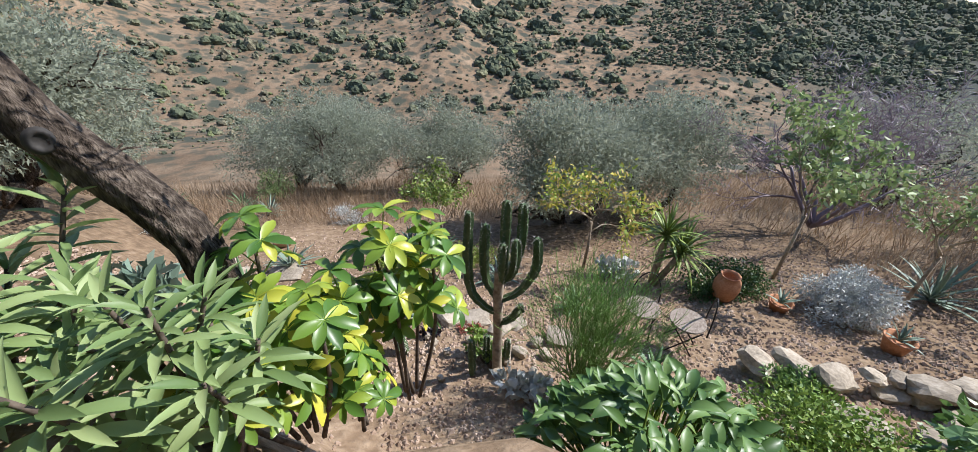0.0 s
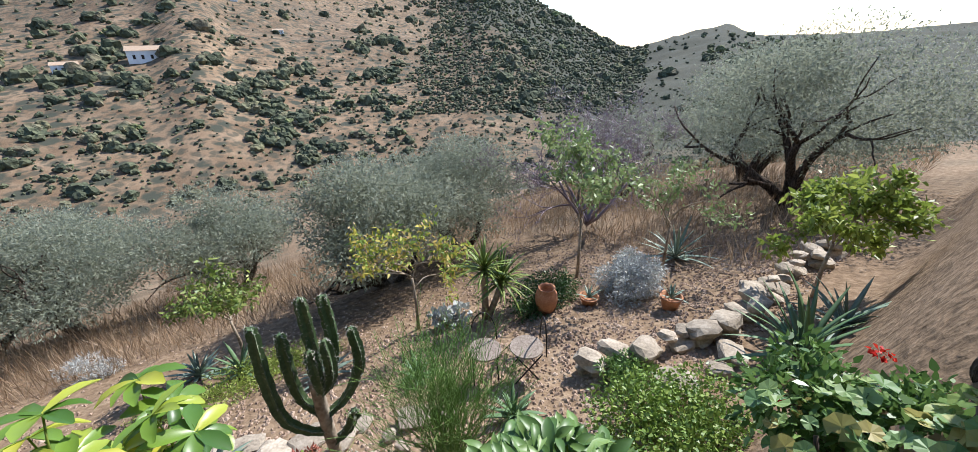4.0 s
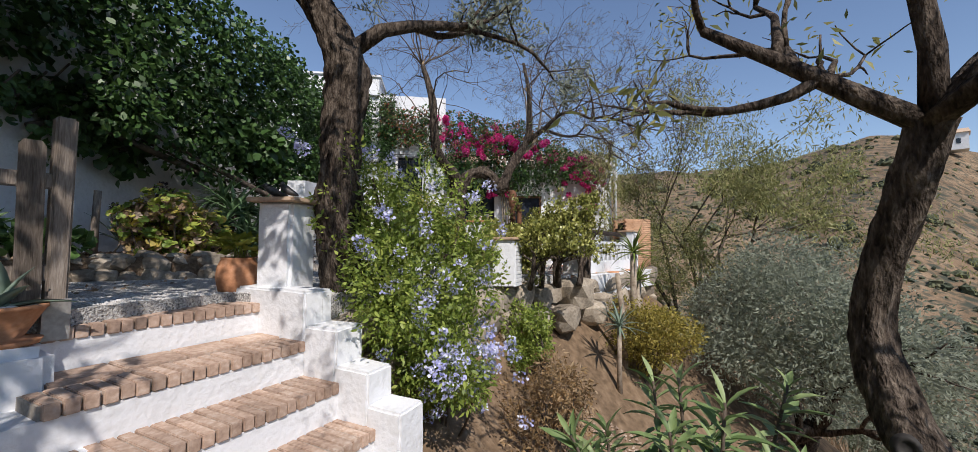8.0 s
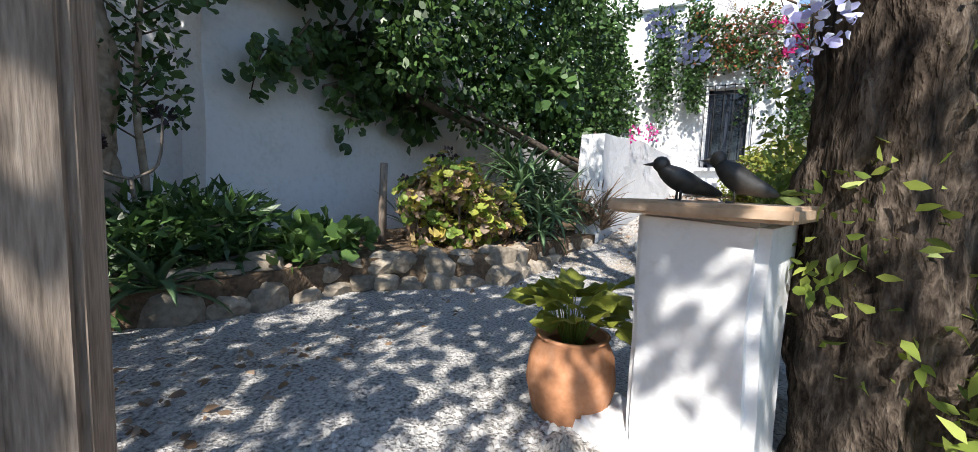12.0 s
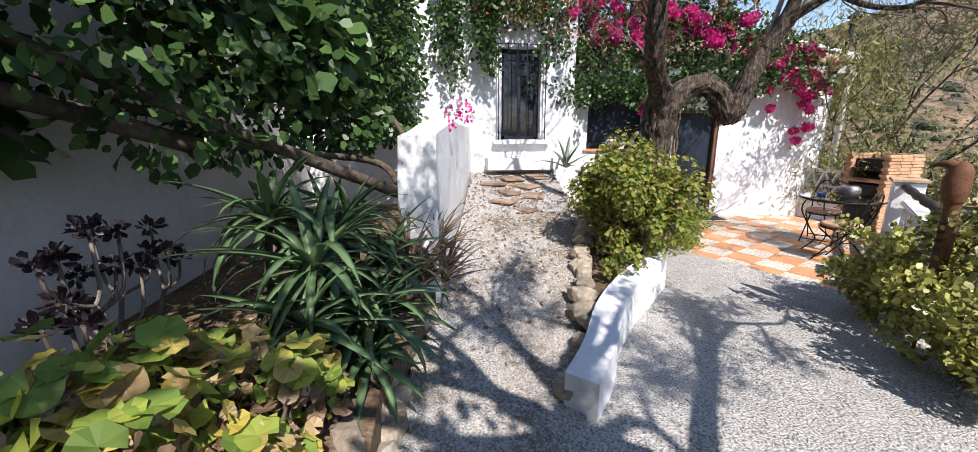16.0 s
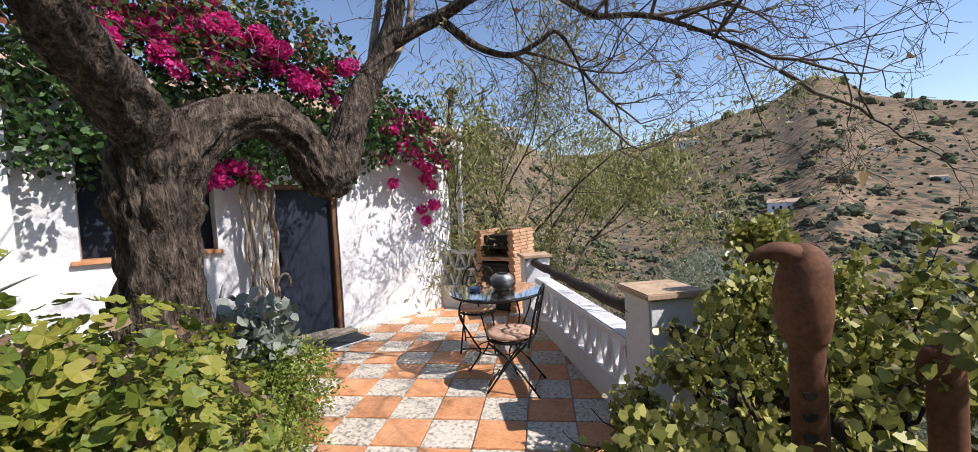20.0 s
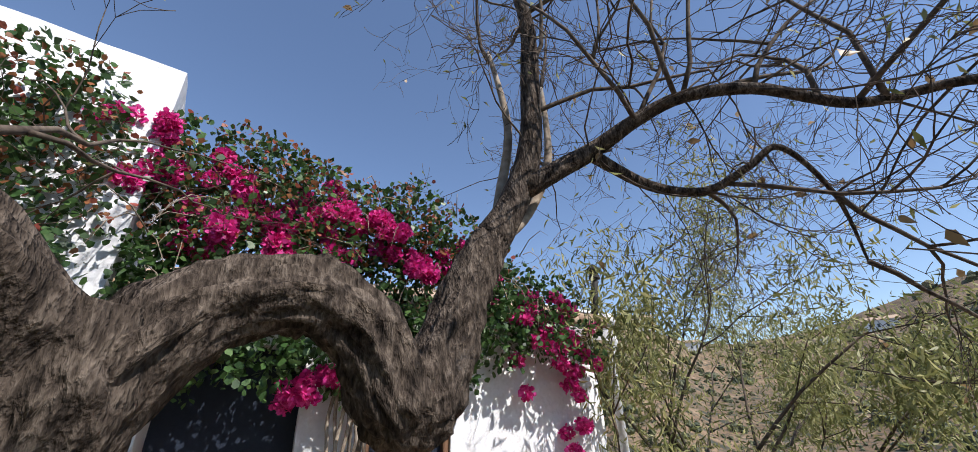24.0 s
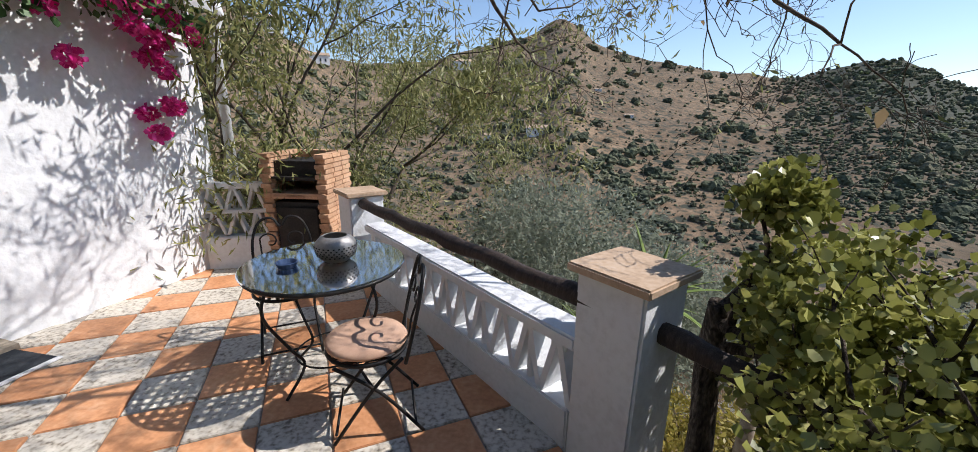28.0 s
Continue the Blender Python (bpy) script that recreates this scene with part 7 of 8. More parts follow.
for k, (x, y, z, n, L) in enumerate(((2.35, -2.7, 0.9, 34, 0.62), (1.95, -2.72, 0.95, 34, 0.72), (2.3, -2.5, 0.6, 30, 0.55), (1.75, -2.45, 0.72, 30, 0.6), (2.1, -2.4, 0.55, 26, 0.5), (2.05, -3.0, 1.1, 28, 0.55), (1.5, -2.7, 0.95, 26, 0.58), (2.6, -2.7, 0.7, 26, 0.5), (2.45, -2.45, 0.42, 22, 0.45))):
    al = aloe((x, y, z), n, L, 0.032, aloe_leaf, 70 + k, "large aloe with long recurved toothed leaves beside the path")
    tube_part("stem", twig, al, [(0.1, -0.1, 0.3 - z), (0.03, 0, -0.2), (0, 0, 0.02)], [0.04, 0.035, 0.04], 7, 0.2, "woody brown stem")
for k, (x, y, z) in enumerate(((1.4, -2.2, 0.45), (1.15, -2.12, 0.6), (1.5, -2.3, 0.55), (1.3, -2.05, 0.4))):
    aloe((x, y, z), 34, 0.56, 0.016, dead_leaf, 80 + k, "withered brown aloe against the white wall", (25, 85), 0.6, "dead_aloe")
aloe((-1.9, -0.05, 1.0), 12, 0.55, 0.04, agave_leaf, 83, "blue-green agave beside the barred window", (20, 80), 0.5, "agave", category="agave")
aloe((-1.7, 1.25, 0.5), 16, 0.5, 0.016, agave_leaf, 84, "spiky grey yucca rosette below the niche", (20, 85), 0.35, "yucca", category="yucca")
aloe((3.45, -3.35, 0.5), 18, 0.4, 0.014, agave_leaf, 85, "narrow-leaved bulb clump beside a wooden stake", (25, 85), 0.5, "bulb_clump", category="plant")
aloe((4.95, -3.45, 0.35), 22, 0.4, 0.03, aloe_leaf, 86, "dark strap-leaved bromeliad clump at the bed's corner", (5, 70), 1.0, "bromeliad", category="plant")
aloe((5.35, -3.3, 0.3), 22, 0.42, 0.03, aloe_leaf, 87, "dark strap-leaved bromeliad clump at the bed's corner", (5, 70), 1.0, "bromeliad", category="plant")
# black aeoniums on long stems
ae = thing("black_aeonium", "dark purple-black aeonium rosettes on bare stems by the wall", "succulent")
black_leaf = leafage("black_leaf", [(0.012, 0.008, 0.012), (0.03, 0.018, 0.022)], 0.05)
for k in range(13):
    x, y = (rz_.uniform(2.0, 3.0), rz_.uniform(-3.75, -3.35)) if k < 7 else (rz_.uniform(5.2, 6.0), rz_.uniform(-3.95, -3.6))
    z = rz_.uniform(0.85, 1.3) if k < 7 else rz_.uniform(0.7, 1.4)
    fork = Vector((x + rz_.uniform(-0.06, 0.06), y, z * 0.72))
    tube_part("stem", grey_wood, ae, *curve_through([(x + rz_.uniform(-0.2, 0.2), y, 0.3), (x + rz_.uniform(-0.12, 0.12), y, (fork.z + 0.3) / 2), tuple(fork)], [0.013, 0.012, 0.011], 4), 6, 0.1)
    for j in range(int(rz_.integers(2, 5))):
        tip = fork + Vector((rz_.uniform(-0.17, 0.17), rz_.uniform(-0.1, 0.1), rz_.uniform(0.12, 0.34)))
        side = Vector((tip.x, tip.y, fork.z + 0.3 * (tip.z - fork.z)))
        tube_part("stem", grey_wood, ae, *curve_through([tuple(fork), tuple(fork.lerp(side, 0.8)), tuple(tip)], [0.009, 0.008, 0.007], 4), 5)
        foliage("rosette", rz_, [(tuple(tip + Vector((0, 0, 0.008))), (0.035, 0.035, 0.018))], 34, 0.042, black_leaf, ae, 0.55, -0.5, 0.4, "near-black rosette", "round")
st = Tubes().add([(3.62, -3.47, 0.3), (3.62, -3.47, 0.7), (3.61, -3.47, 1.04)], [0.035, 0.034, 0.032], 8, 0.08)
tagged(put("wooden_stake", st.mesh("wooden_stake", grey_wood)), "short round wooden stake in the flower bed", "stake")
cc = thing("creeping_cactus", "low ribbed green cactus stems arching over the bed", "cactus")
for a in (((5.15, -3.85, 0.35), (5.0, -3.8, 0.62), (4.7, -3.75, 0.62), (4.45, -3.7, 0.4)), ((4.35, -3.75, 0.33), (4.34, -3.75, 0.62)), ((4.2, -3.7, 0.33), (4.2, -3.7, 0.5))):
    p, r = curve_through(a, [0.035] * len(a), 5)
    put("stem", Tubes().add(p, r, 9).mesh("stem", cactus_green), cc)
pa = aloe((-1.35, 0.25, 0.55), 9, 0.6, 0.02, plumbago_leaf, 88, "small feathery palm behind the tree trunk", (15, 70), 0.9, "small_palm", category="palm")

# stone edging
for nm, line, label in (("bed_stones", ((5.75, -3.55), (5.05, -3.2), (4.35, -3.12), (4.02, -2.88), (3.75, -2.62), (3.3, -2.38), (2.5, -2.4), (1.5, -2.12)), "row of rough brown field stones edging the bed"), ("path_stones", ((2.55, -1.38), (1.9, -1.05), (1.0, -0.8), (0.0, -0.45)), "grey stones edging the rising path")):
    eg = thing(nm, label, "stone edging", kind="structure")
    for (x0, y0), (x1, y1) in zip(line, line[1:]):
        L, k = math.hypot(x1 - x0, y1 - y0), 0.0
        while k < L:
            w = rr.uniform(0.11, 0.34) if nm == "bed_stones" else rr.uniform(0.1, 0.2)
            f = min(1.0, (k + w / 2) / L)
            x, y = x0 + (x1 - x0) * f, y0 + (y1 - y0) * f
            z = terrace_top(x, y) if nm == "bed_stones" else ramp_top(x, y)
            for tier in range(2 if nm == "bed_stones" else 1):
                b = put("stone", ms[int(rr.integers(4))], eg)
                b.matrix_basis = pose(x + rr.uniform(-0.03, 0.03), y + rr.uniform(-0.02, 0.04) - 0.07 * tier, z + 0.06 + 0.15 * tier + rr.uniform(-0.03, 0.03), rr.uniform(-22, 22), rr.uniform(-22, 22), math.degrees(math.atan2(y1 - y0, x1 - x0)) + rr.uniform(-30, 30)) @ Matrix.Diagonal((w * 1.25, rr.uniform(0.16, 0.27), w * rr.uniform(0.55, 0.95), 1))
            k += w
t = np.random.default_rng(90)
n = 1500
at = np.stack([t.uniform(1.2, 6.0, n), t.uniform(-4.1, -2.2, n), np.zeros(n)], 1)
at[:, 2] = [0.36 if inside(x, y, south_bed) else (ramp_top(x, y) if inside(x, y, RAMP) else terrace_top(x, y)) + 0.02 for x, y, _ in at]
more = []
while len(more) < 1400:
    x, y = t.uniform(-2.6, 2.6), t.uniform(-2.2, -0.1)
    if inside(x, y, RAMP) and t.random() < 0.25 + 0.3 * (1.5 - x):
        more.append((x, y, ramp_top(x, y) + 0.02))
at, n = np.concatenate([at, np.array(more)]), n + len(more)
tagged(put("leaf_litter", leaf_mesh("leaf_litter", at, t.normal(0, 1, (n, 3)) * [1, 1, 0.15], t.uniform(0.02, 0.055, n), dead_leaf, 0.6, 0.15, t)), "fallen brown leaves over bed and path", "leaf litter", kind="stuff")


# ---- lower garden ----
def on_ground(x, y, dz=0.0):
    return (x, y, ground_height(x, y) + dz)


re_ = np.random.default_rng(101)


spine_pale = surface("pale_spines", [(0.3, (0.42, 0.40, 0.32)), (0.7, (0.6, 0.58, 0.5))], 20, 60, 0, 0, 0.8)


def ribbed_column(ob, name, pts, radii, spines):
    """One five-ribbed fluted arm; gathers the places of its spine cushions."""
    p, r = curve_through(pts, radii, 8)
    verts, faces, sides, turn = [], [], 10, re_.uniform(0, 6.28)
    for i, q in enumerate(p):
        d = (p[min(i + 1, len(p) - 1)] - p[max(i - 1, 0)]).normalized()
        e = d.cross(Vector((0.3, 0.95, 0.1))).normalized()
        g = d.cross(e)
        for k in range(sides):
            a = turn + 2 * math.pi * k / sides
            rib = k % 2 == 0
            rad = r[i] * ((1.28 + 0.1 * math.sin(i * 1.7 + k)) if rib else 0.6) * (1 if i < len(p) - 1 else 0.55)
            at = q + (e * math.cos(a) + g * math.sin(a)) * rad
            verts.append(at)
            if rib and i and i < len(p) - 1:
                spines.append(at)
    for i in range(len(p) - 1):
        for k in range(sides):
            j = (k + 1) % sides
            faces.append((i * sides + k, i * sides + j, (i + 1) * sides + j, (i + 1) * sides + k))
    faces.append(tuple((len(p) - 1) * sides + k for k in range(sides)))
    return put(name, mesh_of(name, verts, faces, cactus_green), ob)


def candelabra(at, arms, label, height, shoots=()):
    """A candelabra cactus: a woody trunk, upright ribbed arms and low shoots at its foot."""
    ob = thing("candelabra_cactus", label, "cactus", at=at)
    put("stem", Tubes().add(*curve_through([(0, 0, -0.1), (-0.01, 0, height * 0.2), (-0.02, 0.01, height * 0.45), (-0.03, 0, height * 0.68)], [0.06, 0.052, 0.05, 0.045], 6), 10, 0.14, 0.12).mesh("stem", pale_bark), ob, "woody grey stem")
    spines = []
    for dx, dy, base, top in arms:
        reach = math.hypot(dx, dy)
        pts = [(-0.02, 0, base - 0.08), (dx * 0.55, dy * 0.55, base + 0.02), (dx * 0.95, dy * 0.95, base + 0.1 + 0.4 * reach), (dx * 1.05, dy * 1.05, (base + top) / 2 + 0.08), (dx, dy, top - 0.05), (dx, dy, top)]
        ribbed_column(ob, "arm", pts, [0.026, 0.032, 0.037, 0.04, 0.036, 0.018], spines)
    for dx, dy, top in shoots:
        ribbed_column(ob, "shoot", [(dx, dy, -0.05), (dx * 1.02, dy, top * 0.5), (dx * 1.04, dy, top - 0.04), (dx * 1.05, dy, top)], [0.03, 0.034, 0.032, 0.016], spines)
    q = np.array([tuple(v) for v in spines])
    put("spine_cover", leaf_mesh("spine_cover", np.repeat(q, 2, 0), re_.normal(0, 1, (2 * len(q), 3)), 0.018, spine_pale, 0.22, 0.0, re_), ob, "pale spine cushions along the ribs")
    return ob


candelabra(on_ground(8.98, 3.27), ((-0.31, 0.05, 0.95, 2.02), (-0.16, 0.08, 1.12, 1.88), (0.02, 0.06, 1.42, 2.12), (0.16, 0.03, 1.4, 2.1), (0.09, -0.1, 1.35, 1.82), (0.3, -0.02, 1.12, 1.78), (0.18, -0.08, 0.8, 1.04), (-0.02, -0.1, 1.36, 1.78)), "tall many-armed candelabra cactus on a woody stem", 2.1, ((-0.28, -0.05, 0.55), (-0.1, 0.12, 0.42), (0.12, 0.1, 0.36)))
candelabra(on_ground(-1.23, 11.12), ((-0.2, 0, 0.2, 1.2), (-0.1, 0.15, 0.2, 1.5), (0.05, 0, 0.3, 1.6), (0.2, 0.1, 0.2, 1.3), (0.32, 0, 0.15, 1.0), (-0.35, 0.1, 0.15, 1.3), (0.12, -0.15, 0.2, 1.45)), "clump of upright candelabra cactus near the slope path", 0.5, ((-0.4, 0, 0.9), (0.42, 0.1, 0.8)))
spiny = thing("spiny_cactus", "leaning grey-green column cactus with long pale spines", "cactus", at=on_ground(7.93, 3.67))
needles = []
ribbed_column(spiny, "stem", [(0, 0, -0.05), (-0.06, 0.05, 0.2), (-0.2, 0.12, 0.42), (-0.38, 0.2, 0.6), (-0.42, 0.22, 0.63)], [0.05, 0.06, 0.062, 0.05, 0.02], needles)
q = np.array([tuple(v) for v in needles])
put("spine_cover", leaf_mesh("spine_cover", np.repeat(q, 5, 0), re_.normal(0, 1, (5 * len(q), 3)), 0.07, spine_pale, 0.06, 0.0, re_), spiny, "long pale spines")

# pencil euphorbia
pe = thing("pencil_bush", "bright green pencil-stemmed euphorbia bush", "shrub", at=on_ground(9.78, 2.82))
pencil_green = surface("pencil_green", [(0.3, (0.07, 0.15, 0.03)), (0.7, (0.18, 0.30, 0.07))], 4, 20, 0, 0, 0.6)
for k in range(60):
    a = re_.uniform(0, 6.28)
    s = re_.uniform(0.1, 0.6)
    forked_part("stem", pencil_green, pe, "", re_, (0.05 * math.cos(a), 0.05 * math.sin(a), 0), (s * math.cos(a), s * math.sin(a), 1.3), 0.68, 0.0095, 3, None, 0.32, 0.5, 3, 4, 0.1)


def crown_plant(at, stems, count, length, width, material, seed, label, name, category, up=(-10, 80), curve=0.6):
    rng = np.random.default_rng(seed)
    ob = thing(name, label, category, at=at)
    for dx, dy, h, r in stems:
        put("trunk", Tubes().add([(0, 0, -0.1), (dx * 0.6, dy * 0.6, h * 0.5), (dx, dy, h)], [r * 1.2, r, r], 8, 0.1).mesh("trunk", pale_bark), ob)
        rosette(ob, (dx, dy, h), count, length, width, material, rng, up, curve)
    return ob


crown_plant(on_ground(11.81, 5.15), ((0.0, 0, 0.95, 0.055), (0.24, -0.14, 0.7, 0.05)), 52, 0.66, 0.026, yucca_leaf, 111, "spiky yellow-green yucca on two stems", "yucca", "yucca")
crown_plant(on_ground(1.85, 3.5), ((0.0, 0, 1.7, 0.055), (-0.3, 0.25, 1.2, 0.05)), 30, 0.5, 0.02, yucca_leaf, 112, "tall spiky yucca below the patio wall", "yucca", "yucca")
crown_plant(on_ground(2.9, 2.75), ((0.0, 0, 0.9, 0.035),), 26, 0.42, 0.02, agave_leaf, 113, "young yucca with a dead leaf skirt", "yucca", "yucca")
st = Tubes().add([on_ground(2.35, 3.1, -0.1), on_ground(2.33, 3.08, 0.7), on_ground(2.3, 3, 1.35)], [0.05, 0.045, 0.04], 8, 0.12)
tagged(put("tree_stump_pole", st.mesh("tree_stump_pole", pale_bark)), "bare weathered stake leaning in the lower garden", "stake")
for k, (x, y, L, n, lab) in enumerate(((5.65, 6.42, 0.42, 22, "blue-green agave on the slope"), (5.34, 5.48, 0.44, 22, "blue-green agave among gravel"), (7.71, 7.38, 0.39, 20, "grey agave beside groundcover"), (8.28, 6.86, 0.44, 22, "green agave beside groundcover"), (9.31, 5.53, 0.34, 18, "small aloe under the young tree"), (10.22, 4.44, 0.29, 16, "small grey aloe among stones"), (15.52, 4.06, 0.65, 20, "dark spiky agave by the grass"), (13.37, 1.42, 0.72, 24, "striped strap-leaved agave beside a path"), (14.2, 1.3, 0.52, 18, "tall sparse aloe on stony soil"), (10.62, 2.95, 0.29, 16, "tiny pale yucca on gravel"), (3.72, 10.3, 0.44, 20, "dark aloe on the slope"), (2.73, 10.96, 0.44, 20, "dark aloe on the slope"), (7.91, 4.55, 0.34, 18, "red-tinged aloe among rocks"), (0.42, 11.78, 0.39, 18, "dark aloe on the slope"))):
    aloe(on_ground(x, y, 0.03), int(n * 1.4), L * 1.3, 0.034, agave_leaf if k % 2 == 0 else aloe_leaf, 120 + k, lab, (5, 80), 0.5, "agave", category="agave")

# pots in the garden
plant_pot("oil_jar", on_ground(12.55, 4.49), [(0, 0), (0.09, 0), (0.16, 0.12), (0.185, 0.27), (0.165, 0.38), (0.12, 0.44), (0.14, 0.47), (0.12, 0.47), (0.1, 0.43), (0.12, 0.36), (0.0, 0.33)], "tall terracotta oil jar nestled in a green mound", "jar")
bp = plant_pot("clay_bowl", on_ground(5.06, 7.66), [(0, 0.0), (0.12, 0.0), (0.22, 0.1), (0.235, 0.12), (0.2, 0.12), (0.15, 0.06), (0, 0.05)], "shallow buff clay bowl lying on the slope", "bowl", tan_clay)
bp.rotation_euler = (radians(-18), 0, 0)
for k, (x, y, lab) in enumerate(((13.67, 3.07, "clay pot with a small agave"), (13.13, 4.11, "low clay pot with a grey succulent"))):
    ob = plant_pot("clay_pot", on_ground(x, y), [(0, 0), (0.1, 0), (0.15, 0.2 - 0.06 * k), (0.165, 0.21 - 0.06 * k), (0.14, 0.21 - 0.06 * k), (0.12, 0.15 - 0.06 * k), (0, 0.14 - 0.06 * k)], lab)
    rosette(ob, (0, 0, 0.17 - 0.05 * k), 12, 0.24, 0.02, agave_leaf, re_, (15, 80), 0.4)


# folding garden chairs
def garden_chair(at, turn, label):
    ch = thing("garden_chair", label, "chair", "garden chairs", at=at, rz=turn)
    v, f = lathe([(0, 0.43), (0.2, 0.43), (0.205, 0.44), (0.2, 0.45), (0, 0.45)], 24)
    put("seat", mesh_of("seat", v, f, grey_wood), ch, "round tan seat")
    for sx in (-1, 1):
        put("leg", Tubes().add([(0.17, sx * 0.15, 0.0), (-0.15, sx * 0.15, 0.44)], [0.009] * 2, 6).mesh("leg", iron), ch)
        put("back_leg", Tubes().add([(-0.17, sx * 0.15, 0.0), (0.16, sx * 0.15, 0.44)], [0.009] * 2, 6).mesh("leg", iron), ch)
    t = Tubes().add([(0.2, 0.17 * math.cos(a), 0.42 + 0.42 * math.sin(a)) for a in np.linspace(0, 3.14, 15)], [0.009] * 15, 6)
    put("back", t.mesh("back", iron), ch)


garden_chair(on_ground(10.85, 3.78), 60, "folding iron garden chair with a round tan seat")
garden_chair(on_ground(11.23, 3.45), -30, "folding iron garden chair on the gravel")


# small garden trees
def young_tree(at, height, radius, material, seed, label, leaves=1300, size=0.09, name="young_tree", width=0.4):
    rng = np.random.default_rng(seed)
    tr = thing(name, label, "tree", at=at)
    ends = []
    tube_part("trunk", pale_bark, tr, [(0, 0, -0.1), (0.03, 0.02, height * 0.25), (0, 0, height * 0.5)], [0.03, 0.025, 0.02], 7, 0.1)
    for k in range(6):
        a = k * 1.05
        forked_part("limb", pale_bark, tr, "", rng, (0, 0, height * (0.4 + 0.04 * k)), (0.7 * math.cos(a), 0.7 * math.sin(a), 1), radius, 0.014, 2, ends, 0.5, 0.1, 3, 5)
    ends = np.array([tuple(p) for p in ends])
    k = rng.choice(len(ends), leaves)
    put("crown", leaf_mesh("crown", ends[k] + rng.normal(0, 0.05, (leaves, 3)), rng.normal(0, 0.8, (leaves, 3)) - [0, 0, 0.4], size * rng.uniform(0.6, 1.3, leaves), material, width, 0.15, rng), tr)
    return tr


young_tree(on_ground(8.34, 7.29), 1.7, 0.55, yucca_leaf, 131, "young citrus tree with pale green leaves")
young_tree(on_ground(10.85, 5.77), 2.0, 0.6, yellow_leaf, 132, "young tree with thin yellowing leaves")
young_tree(on_ground(13.95, 5.1), 2.5, 1.0, oleander_leaf, 133, "slender almond tree with sparse green leaves", 1700, 0.1)
young_tree(on_ground(15.02, 1.81), 1.7, 0.55, plumbago_leaf, 134, "small round-headed bright green tree", 2600, 0.11)
young_tree(on_ground(14.97, 3.98), 1.8, 0.7, oleander_leaf, 135, "leggy shrub beyond the path", 700)
pt_ = thing("bare_purple_tree", "leafless tree with a haze of purplish twigs", "tree", at=on_ground(16.59, 7.16))
ends = []
for k in range(6):
    a = k * 1.05
    forked_part("branch", purple_twig, pt_, "", re_, (0, 0, 0.2), (0.7 * math.cos(a), 0.7 * math.sin(a), 1), 1.6, 0.055, 4, ends, 0.45, 0.1, 3, 5, 0.15)
ends = np.array([tuple(p) for p in ends])
k = re_.choice(len(ends), 6000)
put("twig_haze", leaf_mesh("twig_haze", ends[k] + re_.normal(0, 0.06, (6000, 3)), re_.normal(0, 1, (6000, 3)) + [0, 0, 0.6], re_.uniform(0.1, 0.3, 6000), purple_twig, 0.06, 0.0, re_), pt_, "fine purplish twigs")


# foreground shrubs
def shoots_of(rng, ob, n_stems, height, spread, low=0.5):
    """Bent stems from one foot; gives their ends and the ways they point."""
    ends = []
    for k in range(n_stems):
        a, r = k * 2.4 + rng.uniform(-0.4, 0.4), spread * math.sqrt((k + 0.5) / n_stems)
        h = height * rng.uniform(low, 1.0)
        b = Vector((0.3 * r * math.cos(a), 0.3 * r * math.sin(a), -0.1))
        e = Vector((r * math.cos(a), r * math.sin(a), h))
        m = b.lerp(e, 0.5) + Vector((rng.normal(0, 0.03), rng.normal(0, 0.03), 0.05))
        tube_part("stem", twig, ob, *curve_through([b, m, e], [0.014, 0.011, 0.007], 4), 5)
        ends.append((m, e, (e - m).normalized()))
    return ends


def oleander_bush(label, at, n_stems, height, spread, seed, leaf, per):
    rng = np.random.default_rng(seed)
    ob = thing("oleander", label, "shrub", at=at)
    p_, w_, t_, s_, d_ = [], [], [], [], []
    for m, e, d in shoots_of(rng, ob, n_stems, height, spread):
        for k in range(per):
            f = (k + rng.random()) / per
            a, lift = k * 2.4 + rng.uniform(-0.3, 0.3), 1.25 * f ** 1.6 - 0.12
            p_.append(m.lerp(e, 0.35 + 0.65 * f))
            w_.append(Vector((math.cos(a), math.sin(a), 0)) * math.cos(lift) + d * math.sin(lift))
            t_.append(d * math.cos(lift) - Vector((math.cos(a), math.sin(a), 0)) * math.sin(lift) + Vector(rng.normal(0, 0.15, 3)))
            s_.append(leaf * rng.uniform(0.7, 1.15) * (1 - 0.35 * f ** 3))
            d_.append(rng.uniform(0.15, 0.9))
    put("foliage", bent_leaves("foliage", np.array([tuple(q) for q in p_]), np.array([tuple(q) for q in w_]), np.array([tuple(q) for q in t_]), s_, oleander_leaf, 0.2, d_, 0.3, (0.2, 0.8, 1.0, 0.7, 0.05)), ob, "long narrow leaves in end rosettes")
    return ob


